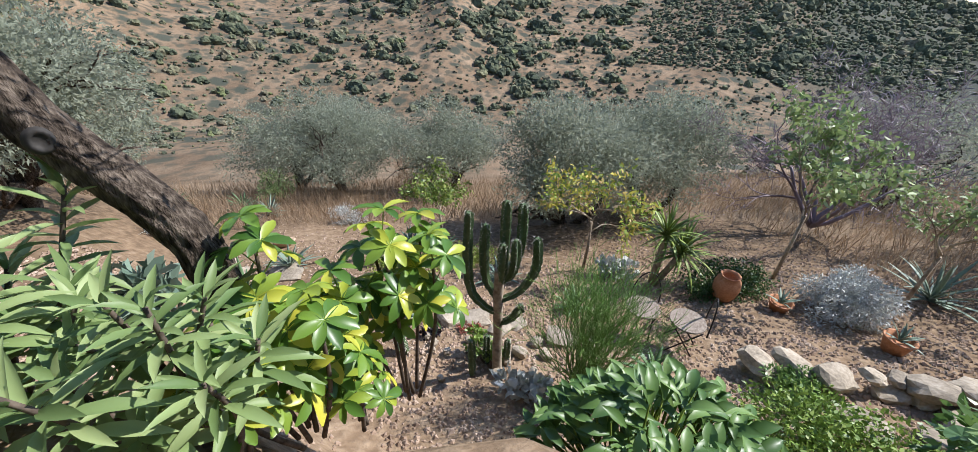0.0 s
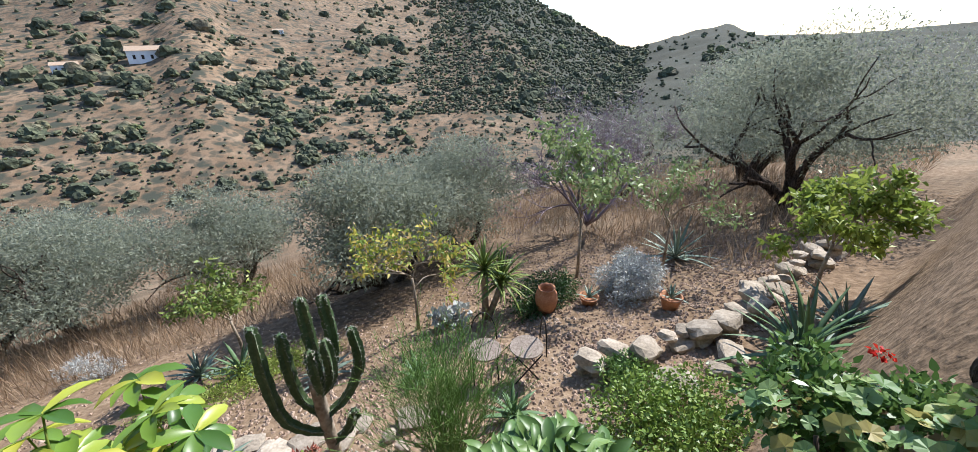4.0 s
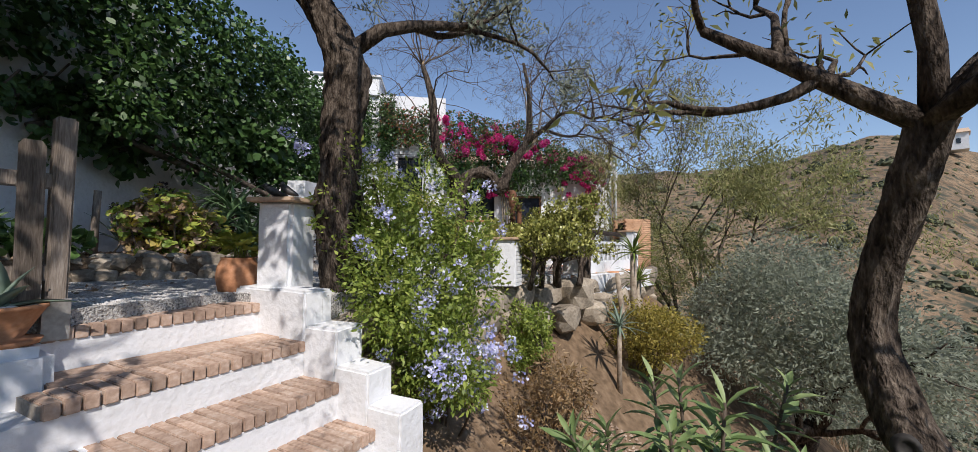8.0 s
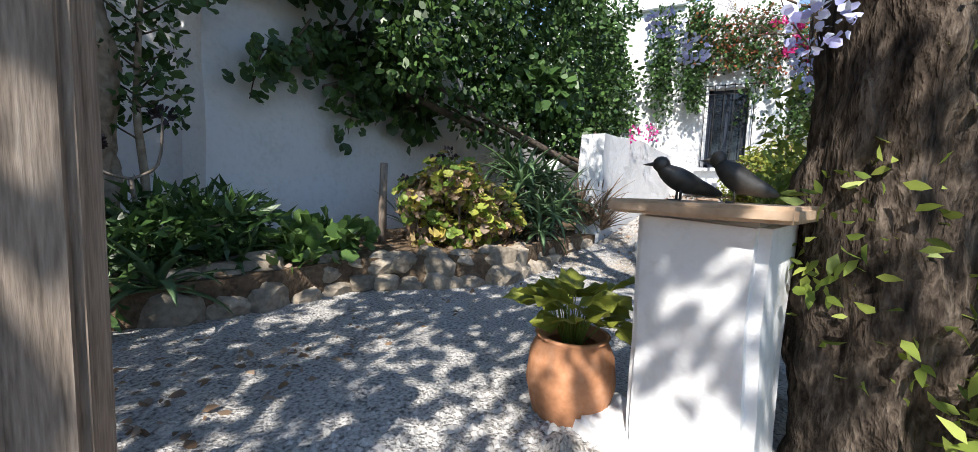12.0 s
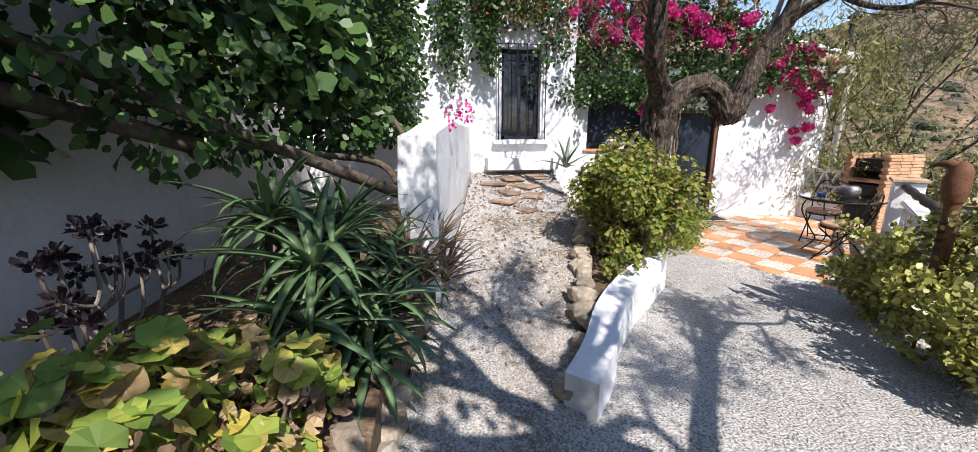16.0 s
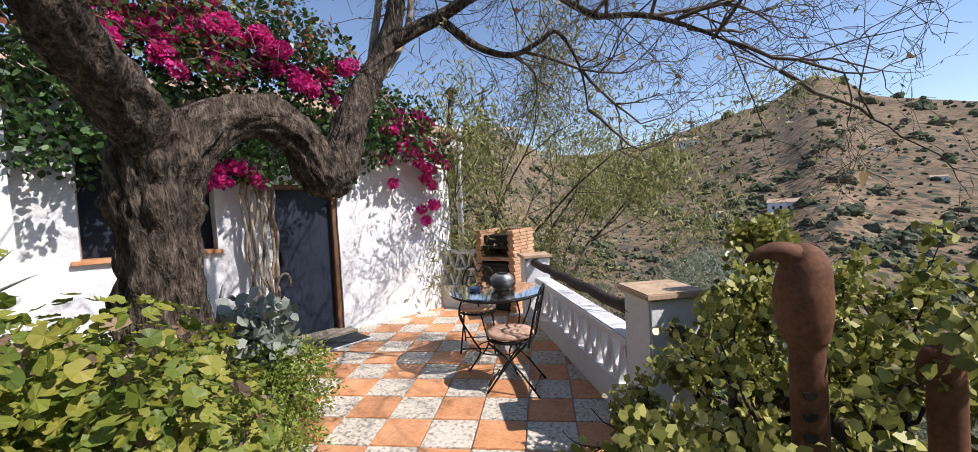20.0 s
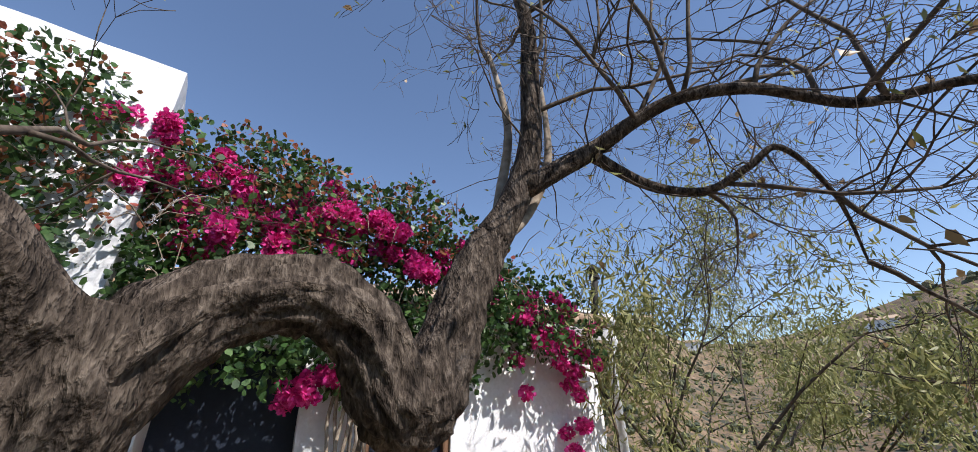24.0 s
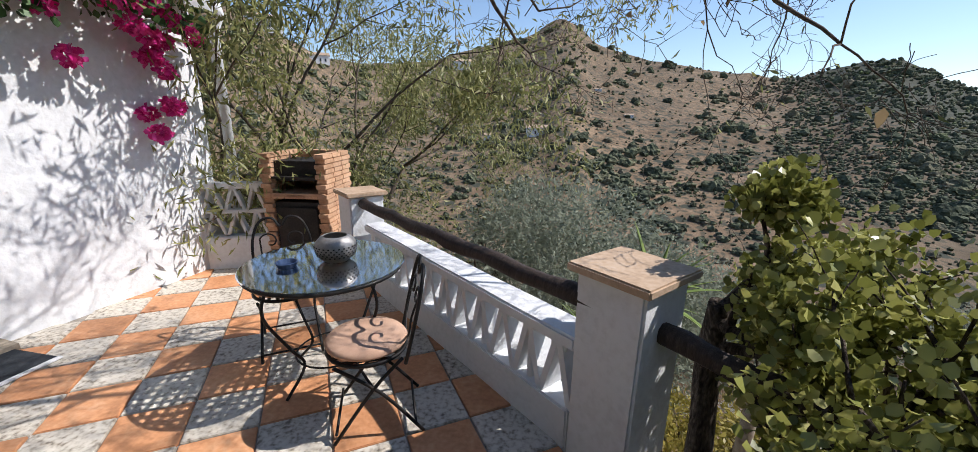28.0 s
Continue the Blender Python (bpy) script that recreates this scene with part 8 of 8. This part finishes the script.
def umbrella_shrub(label, at, n_stems, height, spread, seed, whorls, leaf):
    """Umbrella shrub: stalks that each carry a wheel of oblong leaflets."""
    rng = np.random.default_rng(seed)
    ob = thing("schefflera", label, "shrub", at=at)
    p_, w_, t_, s_, d_ = [], [], [], [], []
    for m, e, d in shoots_of(rng, ob, n_stems, height, spread):
        for k in range(whorls):
            f = (k + 1) / whorls
            a = k * 2.4 + rng.uniform(-0.5, 0.5)
            lift = 1.15 * f ** 1.5
            out_ = (Vector((math.cos(a), math.sin(a), 0)) * math.cos(lift) + Vector((0, 0, 1)) * math.sin(lift)).normalized()
            b = m.lerp(e, 0.2 + 0.8 * f)
            c = b + out_ * leaf * rng.uniform(0.8, 1.3)
            tube_part("leaf_stalk", plumbago_leaf, ob, [b, b.lerp(c, 0.5) + Vector((0, 0, 0.012)), c], [0.004, 0.003, 0.003], 5)
            axis = (out_ + Vector((0, 0, 0.9)) + Vector(rng.normal(0, 0.2, 3))).normalized()
            u = axis.orthogonal().normalized()
            v = axis.cross(u)
            for j in range(8):
                g = 2 * math.pi * j / 8 + rng.uniform(-0.12, 0.12)
                r = u * math.cos(g) + v * math.sin(g)
                p_.append(c)
                w_.append(r + axis * rng.uniform(-0.05, 0.3))
                t_.append(axis)
                s_.append(leaf * rng.uniform(0.8, 1.2))
                d_.append(rng.uniform(0.3, 0.9))
    put("foliage", bent_leaves("foliage", np.array([tuple(q) for q in p_]), np.array([tuple(q) for q in w_]), np.array([tuple(q) for q in t_]), s_, schefflera_leaf, 0.4, d_, 0.22, (0.18, 0.7, 1.0, 0.9, 0.2)), ob, "glossy leaflets splashed with yellow")
    return ob


def acanthus_clump(label, at, reach, n, seed, leaf):
    """Arching broad leaves that rise from the ground."""
    rng = np.random.default_rng(seed)
    ob = thing("broadleaf_clump", label, "shrub", at=at)
    a, r = rng.uniform(0, 6.28, n), np.sqrt(rng.random(n))
    p = np.stack([reach[0] * r * np.cos(a), reach[1] * r * np.sin(a), reach[2] * (1 - r ** 2) * rng.uniform(0.35, 1, n)], 1)
    g = a + rng.normal(0, 0.9, n)
    lift = rng.uniform(0.1, 1.0, n)
    w = np.stack([np.cos(g) * np.cos(lift), np.sin(g) * np.cos(lift), np.sin(lift)], 1)
    t = np.stack([-np.cos(g) * np.sin(lift), -np.sin(g) * np.sin(lift), np.cos(lift)], 1) + rng.normal(0, 0.25, (n, 3))
    put("foliage", bent_leaves("foliage", p, w, t, leaf * rng.uniform(0.6, 1.2, n), broad_leaf, 0.36, rng.uniform(0.5, 1.4, n), 0.28, (0.2, 0.55, 0.95, 1.0, 0.6, 0.05)), ob, "arching pointed leaves")
    stems = Tubes()
    for k in range(0, n, 3):
        q = Vector(p[k])
        stems.add([(q.x * 0.6, q.y * 0.6, -0.1), q.lerp(Vector((q.x * 0.6, q.y * 0.6, -0.1)), 0.4), q], [0.008, 0.007, 0.005], 4)
    put("stem_tangle", stems.mesh("stem_tangle", plumbago_leaf), ob)
    return ob


oleander_bush("leafy oleander with long narrow grey-green leaves", (6.75, 1.35, -1.4), 26, 1.25, 0.62, 141, 0.22, 26)
oleander_bush("leafy oleander with long narrow leaves at the slope path", (7.05, 0.75, -1.15), 13, 0.7, 0.45, 142, 0.2, 22)
oleander_bush("low oleander shoots beside the path", (7.62, 1.25, -1.2), 10, 0.75, 0.3, 143, 0.21, 22)
oleander_bush("young oleander shoots on bare soil below the steps", (6.45, 0.55, -1.2), 7, 0.45, 0.3, 1431, 0.19, 20)
umbrella_shrub("variegated yellow and green umbrella shrub", (7.78, 1.6, -1.55), 9, 1.05, 0.3, 144, 7, 0.12)
umbrella_shrub("tall variegated yellow and green umbrella shrub", (8.2, 2.1, -2.0), 6, 1.3, 0.24, 145, 7, 0.125)
umbrella_shrub("small variegated umbrella shrub shoots", (7.98, 1.75, -1.75), 3, 0.55, 0.15, 149, 5, 0.11)
acanthus_clump("lush clump of broad glossy green leaves", (9.6, 1.45, -2.2), (0.75, 0.62, 0.75), 900, 146, 0.175)
acanthus_clump("trailing clump of broad leaves at the edge of the path", (9.4, 0.78, -1.35), (0.42, 0.4, 0.4), 330, 1462, 0.14)
shrub("succulent_mat", "bright green low succulent mat", stock(re_, (11.35, 1.75, -2.85), (0.95, 0.6, 0.28), 26), 9000, 0.045, succulent_leaf, 147, None, 0.5, category="groundcover")
ivy = thing("ivy_geranium", "tall tangle of geranium with round leaves, some withered", "shrub")
masses = []
for c, r, k in (((10.15, 0.38, -1.05), (0.5, 0.45, 0.42), 16), ((9.85, 0.3, -1.0), (0.35, 0.3, 0.3), 8), ((10.35, -0.05, -0.75), (0.5, 0.4, 0.5), 16), ((10.75, -0.35, -0.55), (0.6, 0.45, 0.6), 16), ((10.9, 0.35, -1.2), (0.5, 0.35, 0.35), 10), ((10.05, -0.3, -0.85), (0.4, 0.35, 0.4), 10), ((11.8, -0.5, -0.2), (0.7, 0.7, 0.8), 14), ((11.2, -0.15, -0.35), (0.5, 0.4, 0.4), 12), ((10.55, -0.5, -0.25), (0.5, 0.4, 0.45), 12), ((9.75, 0.05, -0.95), (0.35, 0.3, 0.3), 8), ((9.9, -0.35, -0.6), (0.35, 0.3, 0.35), 8)):
    masses += stock(re_, c, r, k)
at, d = in_blobs(re_, masses, 7600, 0.6)
put("foliage", kidney_leaves("foliage", at, d + re_.normal(0, 0.35, (7600, 3)) + [0, 0, 0.6], re_.uniform(0.04, 0.095, 7600), ivy_leaf, re_), ivy, "round scalloped leaves")
at, d = in_blobs(re_, masses, 900, 0.25)
put("withered_foliage", kidney_leaves("withered_foliage", at - [0, 0, 0.06], d + re_.normal(0, 0.8, (900, 3)), re_.uniform(0.04, 0.09, 900), dead_leaf, re_), ivy, "papery brown leaves")
for k in range(60):
    c, _ = masses[int(re_.integers(len(masses)))]
    b = (c[0] + re_.uniform(-0.2, 0.2), c[1] + re_.uniform(-0.2, 0.2), -1.75)
    tube_part("stem", twig, ivy, *curve_through([b, tuple(Vector(b).lerp(Vector(c), 0.5) + Vector(re_.normal(0, 0.07, 3))), c], [0.015, 0.012, 0.008], 4), 6)
foliage("yellow_foliage", re_, stock(re_, (12.6, -0.7, 0.3), (1.1, 0.8, 0.8), 30) + stock(re_, (13.6, -0.4, 0.5), (1.0, 0.7, 0.6), 24) + stock(re_, (11.7, -0.45, 0.0), (0.65, 0.8, 0.95), 30) + stock(re_, (11.3, -0.55, -0.6), (0.8, 0.6, 0.5), 24) + stock(re_, (10.9, -0.95, 0.6), (0.6, 0.5, 0.6), 24) + stock(re_, (10.6, -0.75, 0.0), (0.5, 0.5, 0.55), 20), 24000, 0.055, yellow_leaf, ivy, 0.9, 0.3, 0.8, "yellow-green leaves", "round")
foliage("red_blossom", re_, [((10.3, 0.94, -1.0), (0.025, 0.025, 0.015)), ((10.65, 0.75, -0.84), (0.03, 0.03, 0.018))], 70, 0.02, red_petal, ivy, 0.8)
shrub("plumbago", "plumbago shrub with pale flowers on the slope", stock(re_, (10.6, 0.73, -1.2), (0.4, 0.35, 0.35), 14), 3200, 0.05, broad_leaf, 150, (10.6, 0.75, -1.6), 0.5)
shrub("silver_shrub", "rounded silver-grey curry shrub", stock(re_, on_ground(13.87, 3.86, 0.28), (0.62, 0.52, 0.34), 26), 9000, 0.06, silver_leaf, 151, None, 0.26)
shrub("green_mound", "dense dark green mound round the oil jar", stock(re_, on_ground(12.71, 4.77, 0.15), (0.75, 0.45, 0.32), 22), 6000, 0.05, vine_leaf, 152, None, 0.4)
shrub("ice_plant", "bright green ice plant mat on the slope", stock(re_, on_ground(8.3, 6.35, 0.05), (1.25, 0.55, 0.2), 34), 9000, 0.055, plumbago_leaf, 153, None, 0.3, category="groundcover")
shrub("rock_plants", "low green rock plants among pale stones", stock(re_, on_ground(11.91, 2.51, 0.1), (0.35, 0.3, 0.15), 12), 1800, 0.05, broad_leaf, 154, None, 0.4, category="groundcover")
shrub("prickly_pear", "pale prickly pear pads among the rocks", stock(re_, on_ground(9.18, 2.84, 0.1), (0.35, 0.2, 0.15), 10), 150, 0.11, silver_leaf, 155, None, 0.7, "round", -0.5, "cactus")
shrub("prickly_pear", "grey prickly pear clump by the young tree", stock(re_, on_ground(11.29, 5.4, 0.15), (0.35, 0.25, 0.2), 10), 200, 0.12, silver_leaf, 156, None, 0.7, "round", -0.5, "cactus")
shrub("dry_bush", "grey dry lavender bush on the slope", stock(re_, on_ground(5.97, 9.27, 0.2), (0.4, 0.35, 0.3), 14), 2200, 0.09, silver_leaf, 157, None, 0.1)
shrub("oleander", "sparse oleander on the slope", stock(re_, on_ground(3.23, 12.11, 0.55), (0.6, 0.45, 0.5), 14), 1100, 0.16, oleander_leaf, 158, on_ground(3.23, 12.11), 0.15)
shrub("oleander", "pink-tinged dry oleander by the olives", stock(re_, on_ground(7.09, 14.82, 0.7), (0.7, 0.6, 0.8), 18), 3500, 0.12, dry_grass, 159, on_ground(7.09, 14.82), 0.12)
shrub("red_succulent", "low red-tipped succulent rosettes among pebbles", stock(re_, on_ground(8.71, 4.08, 0.06), (0.16, 0.12, 0.1), 6), 260, 0.05, red_tip, 170, None, 0.4, "leaf", -0.6, "succulent")
shrub("dark_succulent", "small purple-black succulent rosettes on the gravel", stock(re_, on_ground(8.2, 4.0, 0.08), (0.14, 0.12, 0.1), 6), 260, 0.05, black_leaf, 171, None, 0.5, "round", -0.5, "succulent")
shrub("jade_plant", "small round-leaved jade plant at the foot of the cactus", stock(re_, on_ground(8.8, 3.5, 0.2), (0.22, 0.2, 0.22), 10), 700, 0.05, succulent_leaf, 172, on_ground(8.8, 3.5), 0.6, "round", -0.3, stems=8)
shrub("golden_shrub", "golden-leaved shrub below the patio wall", stock(re_, (2.25, 3.55, -0.85), (0.9, 0.6, 0.5), 34), 11000, 0.05, golden_leaf, 160, (2.3, 3.5, -1.6), 0.4, stems=24)
shrub("plumbago", "straggling green shrub over the rubble retaining wall", stock(re_, (3.2, 1.35, -0.7), (0.7, 0.3, 0.42), 22), 5200, 0.045, plumbago_leaf, 167, (3.2, 1.5, -1.6), 0.5, stems=24)
shrub("scrub", "tangled dry scrub below the retaining wall", stock(re_, (4.3, 1.35, -1.3), (0.9, 0.5, 0.6), 26), 5000, 0.06, dry_leaf, 161, (4.3, 1.3, -2.0), 0.3, stems=30)
shrub("agave_cluster", "pale blue-green agave clump by the slope path", stock(re_, (5.9, 3.3, -2.0), (0.35, 0.3, 0.25), 10), 240, 0.2, agave_leaf, 162, None, 0.3, "round", -0.3, "agave")
shrub("grass_tuft", "tuft of pale ornamental grass", stock(re_, on_ground(2.9, 7.66, 0.2), (0.15, 0.15, 0.2), 5), 500, 0.3, silver_leaf, 163, None, 0.04, "leaf", -1.2, "grass")
shrub("yellow_groundcover", "yellowing groundcover along the foot of the steps", stock(re_, (6.98, -1.33, -0.62), (0.28, 0.36, 0.36), 24), 9500, 0.036, geranium_leaf, 164, (6.98, -1.33, -1.0), 0.7, "round", category="groundcover")
ds = shrub("withered_succulent", "tangle of bare succulent stems and dead leaves beside the steps", stock(re_, (6.85, -1.85, -0.25), (0.38, 0.4, 0.5), 18), 1100, 0.06, dead_leaf, 165, (6.9, -1.9, -0.95), 0.5, stems=46)
shrub("hedge_shade", "dark evergreen shrub at the side of the steps", stock(re_, (7.5, -3.3, 0.3), (0.8, 0.7, 1.1), 30), 9000, 0.09, vine_leaf, 166, (7.5, -3.3, -0.9), 0.5, "round")

# dry grass, stones and gravel of the slope
def scatter_blades(name, n, spot, size, material, label, lean=0.35, width=0.03):
    rng = np.random.default_rng(len(name) + n)
    p = np.array([spot(rng) for _ in range(n)])
    p = np.array([on_ground(x, y, -0.02) for x, y in p])
    way = np.concatenate([rng.normal(0, lean, (n, 2)), np.ones((n, 1))], 1)
    tagged(put(name, leaf_mesh(name, p, way, size * rng.uniform(0.4, 1.2, n), material, width, 0.02, rng)), label, "grass", kind="stuff")


scatter_blades("dry_grass", 26000, lambda g: (g.uniform(-8, 27), 9.0 + abs(g.normal(0, 3.2))), 0.5, dry_grass, "tall dry straw-coloured grass under the olives")
scatter_blades("dry_grass_bank", 9000, lambda g: (g.uniform(15.5, 28), g.uniform(2.2, 9.5)), 0.5, dry_grass, "dry grass bank beyond the garden")


def pick_slope():
    return rngs.uniform(3.5, 17.0), 1.9 + abs(rngs.normal(0, 3.0))


pebbles("slope_stones", 20000, pick_slope, ground_height, 0.03, slope_stone, "reddish-brown stones and gravel over the garden slope")
rocks = thing("garden_rocks", "pale flat rocks edging the terraced beds", "rocks", kind="structure")


def rock_row(line, step, tiers, w0, w1, flat, jitter=0.06):
    for (x0, y0), (x1, y1) in zip(line, line[1:]):
        L = math.hypot(x1 - x0, y1 - y0)
        for k in range(max(1, int(L / step))):
            for tier in range(tiers):
                f = (k + re_.uniform(0, 0.6)) * step / L
                w = re_.uniform(w0, w1)
                b = put("stone", ms[int(re_.integers(4))], rocks)
                b.matrix_basis = pose(*on_ground(x0 + (x1 - x0) * f + re_.normal(0, jitter), y0 + (y1 - y0) * f + re_.normal(0, jitter), 0.05 + 0.16 * tier), re_.uniform(-12, 12), re_.uniform(-12, 12), re_.uniform(0, 360)) @ Matrix.Diagonal((w, w * re_.uniform(0.6, 0.9), w * flat, 1))


rock_row(((6.6, 5.75), (7.59, 5.14), (8.59, 4.38), (9.61, 3.83), (10.4, 3.3)), 0.24, 1, 0.18, 0.5, 0.3)
rock_row(((11.6, 2.95), (12.22, 2.63), (13.34, 2.24), (15.3, 2.29), (18.1, 1.92)), 0.26, 2, 0.2, 0.5, 0.4)
rock_row(((12.0, 2.2), (12.6, 1.95), (13.4, 1.9)), 0.4, 1, 0.3, 0.6, 0.3, 0.15)
rock_row(((3.4, 7.3), (4.24, 6.71), (5.1, 6.1), (5.5, 5.7)), 0.12, 1, 0.25, 0.6, 0.18, 0.25)
rock_row(((8.0, 3.9), (8.9, 3.5), (9.7, 3.2)), 0.1, 1, 0.08, 0.22, 0.6, 0.22)

# ---- far hills: scrub, trees and houses ----
def far_place(az, el):
    """Where a ray from the garden at that bearing and height meets the hillside."""
    a, k = radians(az), math.tan(radians(el))
    r = 24.0
    while r < 1500:
        x, y = 4 - r * math.sin(a), r * math.cos(a)
        if ground_height(x, y) > 1.0 + r * k:
            return x, y, r
        r *= 1.012
    return None


rh = np.random.default_rng(201)
scrub_bush, _n, _l, _b = shader("scrub_bush", 0.9, 0, 0.1)
_geo, _noi, _mixb = _n.new("ShaderNodeNewGeometry"), _n.new("ShaderNodeTexNoise"), _n.new("ShaderNodeMix")
_noi.inputs["Scale"].default_value, _noi.inputs["Detail"].default_value = 1.3, 6
_l.new(_geo.outputs["Position"], _noi.inputs["Vector"])
_isl = ramp(_n, [(0.0, (0.058, 0.068, 0.045)), (0.4, (0.088, 0.098, 0.06)), (0.7, (0.12, 0.126, 0.074)), (0.88, (0.17, 0.145, 0.098)), (1.0, (0.12, 0.145, 0.06))])
_l.new(_geo.outputs["Random Per Island"], _isl.inputs[0])
_shade = ramp(_n, [(0.36, (0.6, 0.6, 0.6)), (0.62, (1.3, 1.3, 1.27))])
_l.new(_noi.outputs[0], _shade.inputs[0])
_mixb.data_type, _mixb.blend_type = "RGBA", "MULTIPLY"
_mixb.inputs[0].default_value = 1.0
_l.new(_isl.outputs[0], _mixb.inputs[6])
_l.new(_shade.outputs[0], _mixb.inputs[7])
_l.new(_mixb.outputs[2], _b.inputs["Base Color"])
_bp = _n.new("ShaderNodeBump")
_bp.inputs["Strength"].default_value, _bp.inputs["Distance"].default_value = 1.0, 0.5
_l.new(_noi.outputs[0], _bp.inputs["Height"])
_l.new(_bp.outputs[0], _b.inputs["Normal"])


def lump_shape(level):
    bm = bmesh.new()
    bmesh.ops.create_icosphere(bm, subdivisions=level, radius=1)
    v = np.array([tuple(q.co) for q in bm.verts])
    f = np.array([[q.index for q in p.verts] for p in bm.faces])
    bm.free()
    return v, f


def bush_mesh(name, spots, level):
    """Lumpy evergreen bushes: spots are (x, y, z, radius)."""
    v0, f0 = lump_shape(level)
    verts, faces = [], []
    for i, (x, y, z, r) in enumerate(spots):
        k = rh.uniform(0.62, 1.25, (len(v0), 1))
        verts.append(v0 * k * [r * rh.uniform(0.85, 1.25), r * rh.uniform(0.85, 1.25), r * rh.uniform(0.75, 1.1)] + [x, y, z + 0.4 * r])
        faces.append(f0 + i * len(v0))
    return mesh_of(name, np.concatenate(verts), np.concatenate(faces), scrub_bush)


big, small, made = [], [], 0
while made < 8500:
    az = rh.uniform(-75, 62)
    el = rh.uniform(-20, table(SKYLINE, az) - 0.15)
    thick = noise.noise(Vector((az * 0.11, el * 0.2, 5))) + 0.5 * noise.noise(Vector((az * 0.4, el * 0.6, 9)))
    if thick < rh.uniform(-1.3, 0.75):
        continue
    got = far_place(az, el)
    made += 1
    if not got:
        continue
    x, y, r = got
    rad = r * (rh.uniform(0.0016, 0.0042) if made % 9 else rh.uniform(0.005, 0.0115)) * (1.35 if thick > 0.25 else 1.0)
    spot = (x, y, ground_height(x, y), min(rad, 5.5))
    (big if rad / r > 0.0048 else small).append(spot)
    if rad / r > 0.009:
        for _ in range(3):
            a = rh.uniform(0, 6.28)
            x2, y2 = x + 1.1 * rad * math.cos(a), y + 1.1 * rad * math.sin(a)
            big.append((x2, y2, ground_height(x2, y2), spot[3] * rh.uniform(0.4, 0.8)))
for _ in range(6500):
    az = rh.uniform(-56, -25)
    el = rh.uniform(-9.5, table(SKYLINE, az) + 0.1)
    edge = -29.0 - 0.25 * el + 5.0 * noise.noise(Vector((el * 0.35, 2, 0))) + 2.0 * noise.noise(Vector((el * 1.3, az * 0.5, 0)))
    got = far_place(az, el) if az < edge else None
    if got:
        small.append((got[0], got[1], ground_height(got[0], got[1]), got[2] * rh.uniform(0.0022, 0.0048)))
for az, el, wide, n in ((-6.9, -5.6, 1.0, 26), (-9.2, -4.6, 0.8, 18), (-9.8, -7.3, 1.0, 24), (1.1, -4.0, 0.7, 14), (12.5, -1.8, 1.2, 20), (-12.9, -3.6, 1.2, 20), (-12.2, -9.0, 1.3, 30), (-10.4, -11.2, 1.4, 30), (3.6, -9.2, 1.6, 24), (-14.9, -13.6, 1.3, 20), (-18.2, -13.2, 1.0, 14), (-21.4, -11.7, 0.8, 10), (9.4, -7.9, 0.8, 10), (-23.5, -4.6, 1.2, 22), (-5.0, -2.3, 0.7, 12)):
    for _ in range(n):
        got = far_place(az + rh.normal(0, wide), el + rh.normal(0, wide * 0.4))
        if got:
            big.append((got[0], got[1], ground_height(got[0], got[1]), got[2] * rh.uniform(0.006, 0.0125)))
tagged(put("hill_scrub", bush_mesh("hill_scrub", small, 1)), "small dark evergreen scrub dotted over the dry hills", "scrub", kind="stuff")
tagged(put("hill_bushes", bush_mesh("hill_bushes", big, 2)), "rounded dark green bushes and small trees on the hills", "scrub", kind="stuff")


def far_house(az, el, size, label, turn=0):
    got = far_place(az, el)
    if not got:
        return
    x, y, r = got
    s = size * r
    h = thing("far_house", label, "house", "hill houses", at=(x, y, ground_height(x, y) - 0.1 * s), rz=az + turn)
    wall = part("wall", boxes((0, 0, 0.2 * s, s, 0.5 * s, 0.4 * s)), plaster, h)
    bm = bmesh.new()
    v = [bm.verts.new(p) for p in ((-0.53 * s, -0.29 * s, 0.39 * s), (0.53 * s, -0.29 * s, 0.39 * s), (0.53 * s, 0.29 * s, 0.39 * s), (-0.53 * s, 0.29 * s, 0.39 * s), (-0.5 * s, 0, 0.53 * s), (0.5 * s, 0, 0.53 * s))]
    for f in ((0, 1, 5, 4), (2, 3, 4, 5), (1, 2, 5), (3, 0, 4), (3, 2, 1, 0)):
        bm.faces.new([v[i] for i in f])
    part("roof", bm, roof_tile, h)
    for k in (-0.32, -0.1, 0.14, 0.34):
        part("window", boxes((k * s, -0.253 * s, 0.2 * s, 0.07 * s, 0.012 * s, 0.12 * s)), dark_glass, wall)


for az, el, size, lab in ((0.2, -1.7, 0.055, "long white farmhouse across the valley"), (6.6, -2.3, 0.035, "white cottage across the valley"), (5.0, -3.2, 0.02, "small white shed across the valley"), (3.6, -3.0, 0.015, "small white hut across the valley"), (9.5, 6.6, 0.05, "white villa near the skyline"), (14, 5.9, 0.03, "white villa near the skyline"),
                          (33.5, 9.6, 0.07, "white villa on the near ridge"), (28, 6.5, 0.05, "white villa on the near ridge"), (-12, 0.8, 0.02, "white house on a dirt track"), (-8, 4.0, 0.015, "lone white house on the hill")):
    far_house(az, el, size, lab)
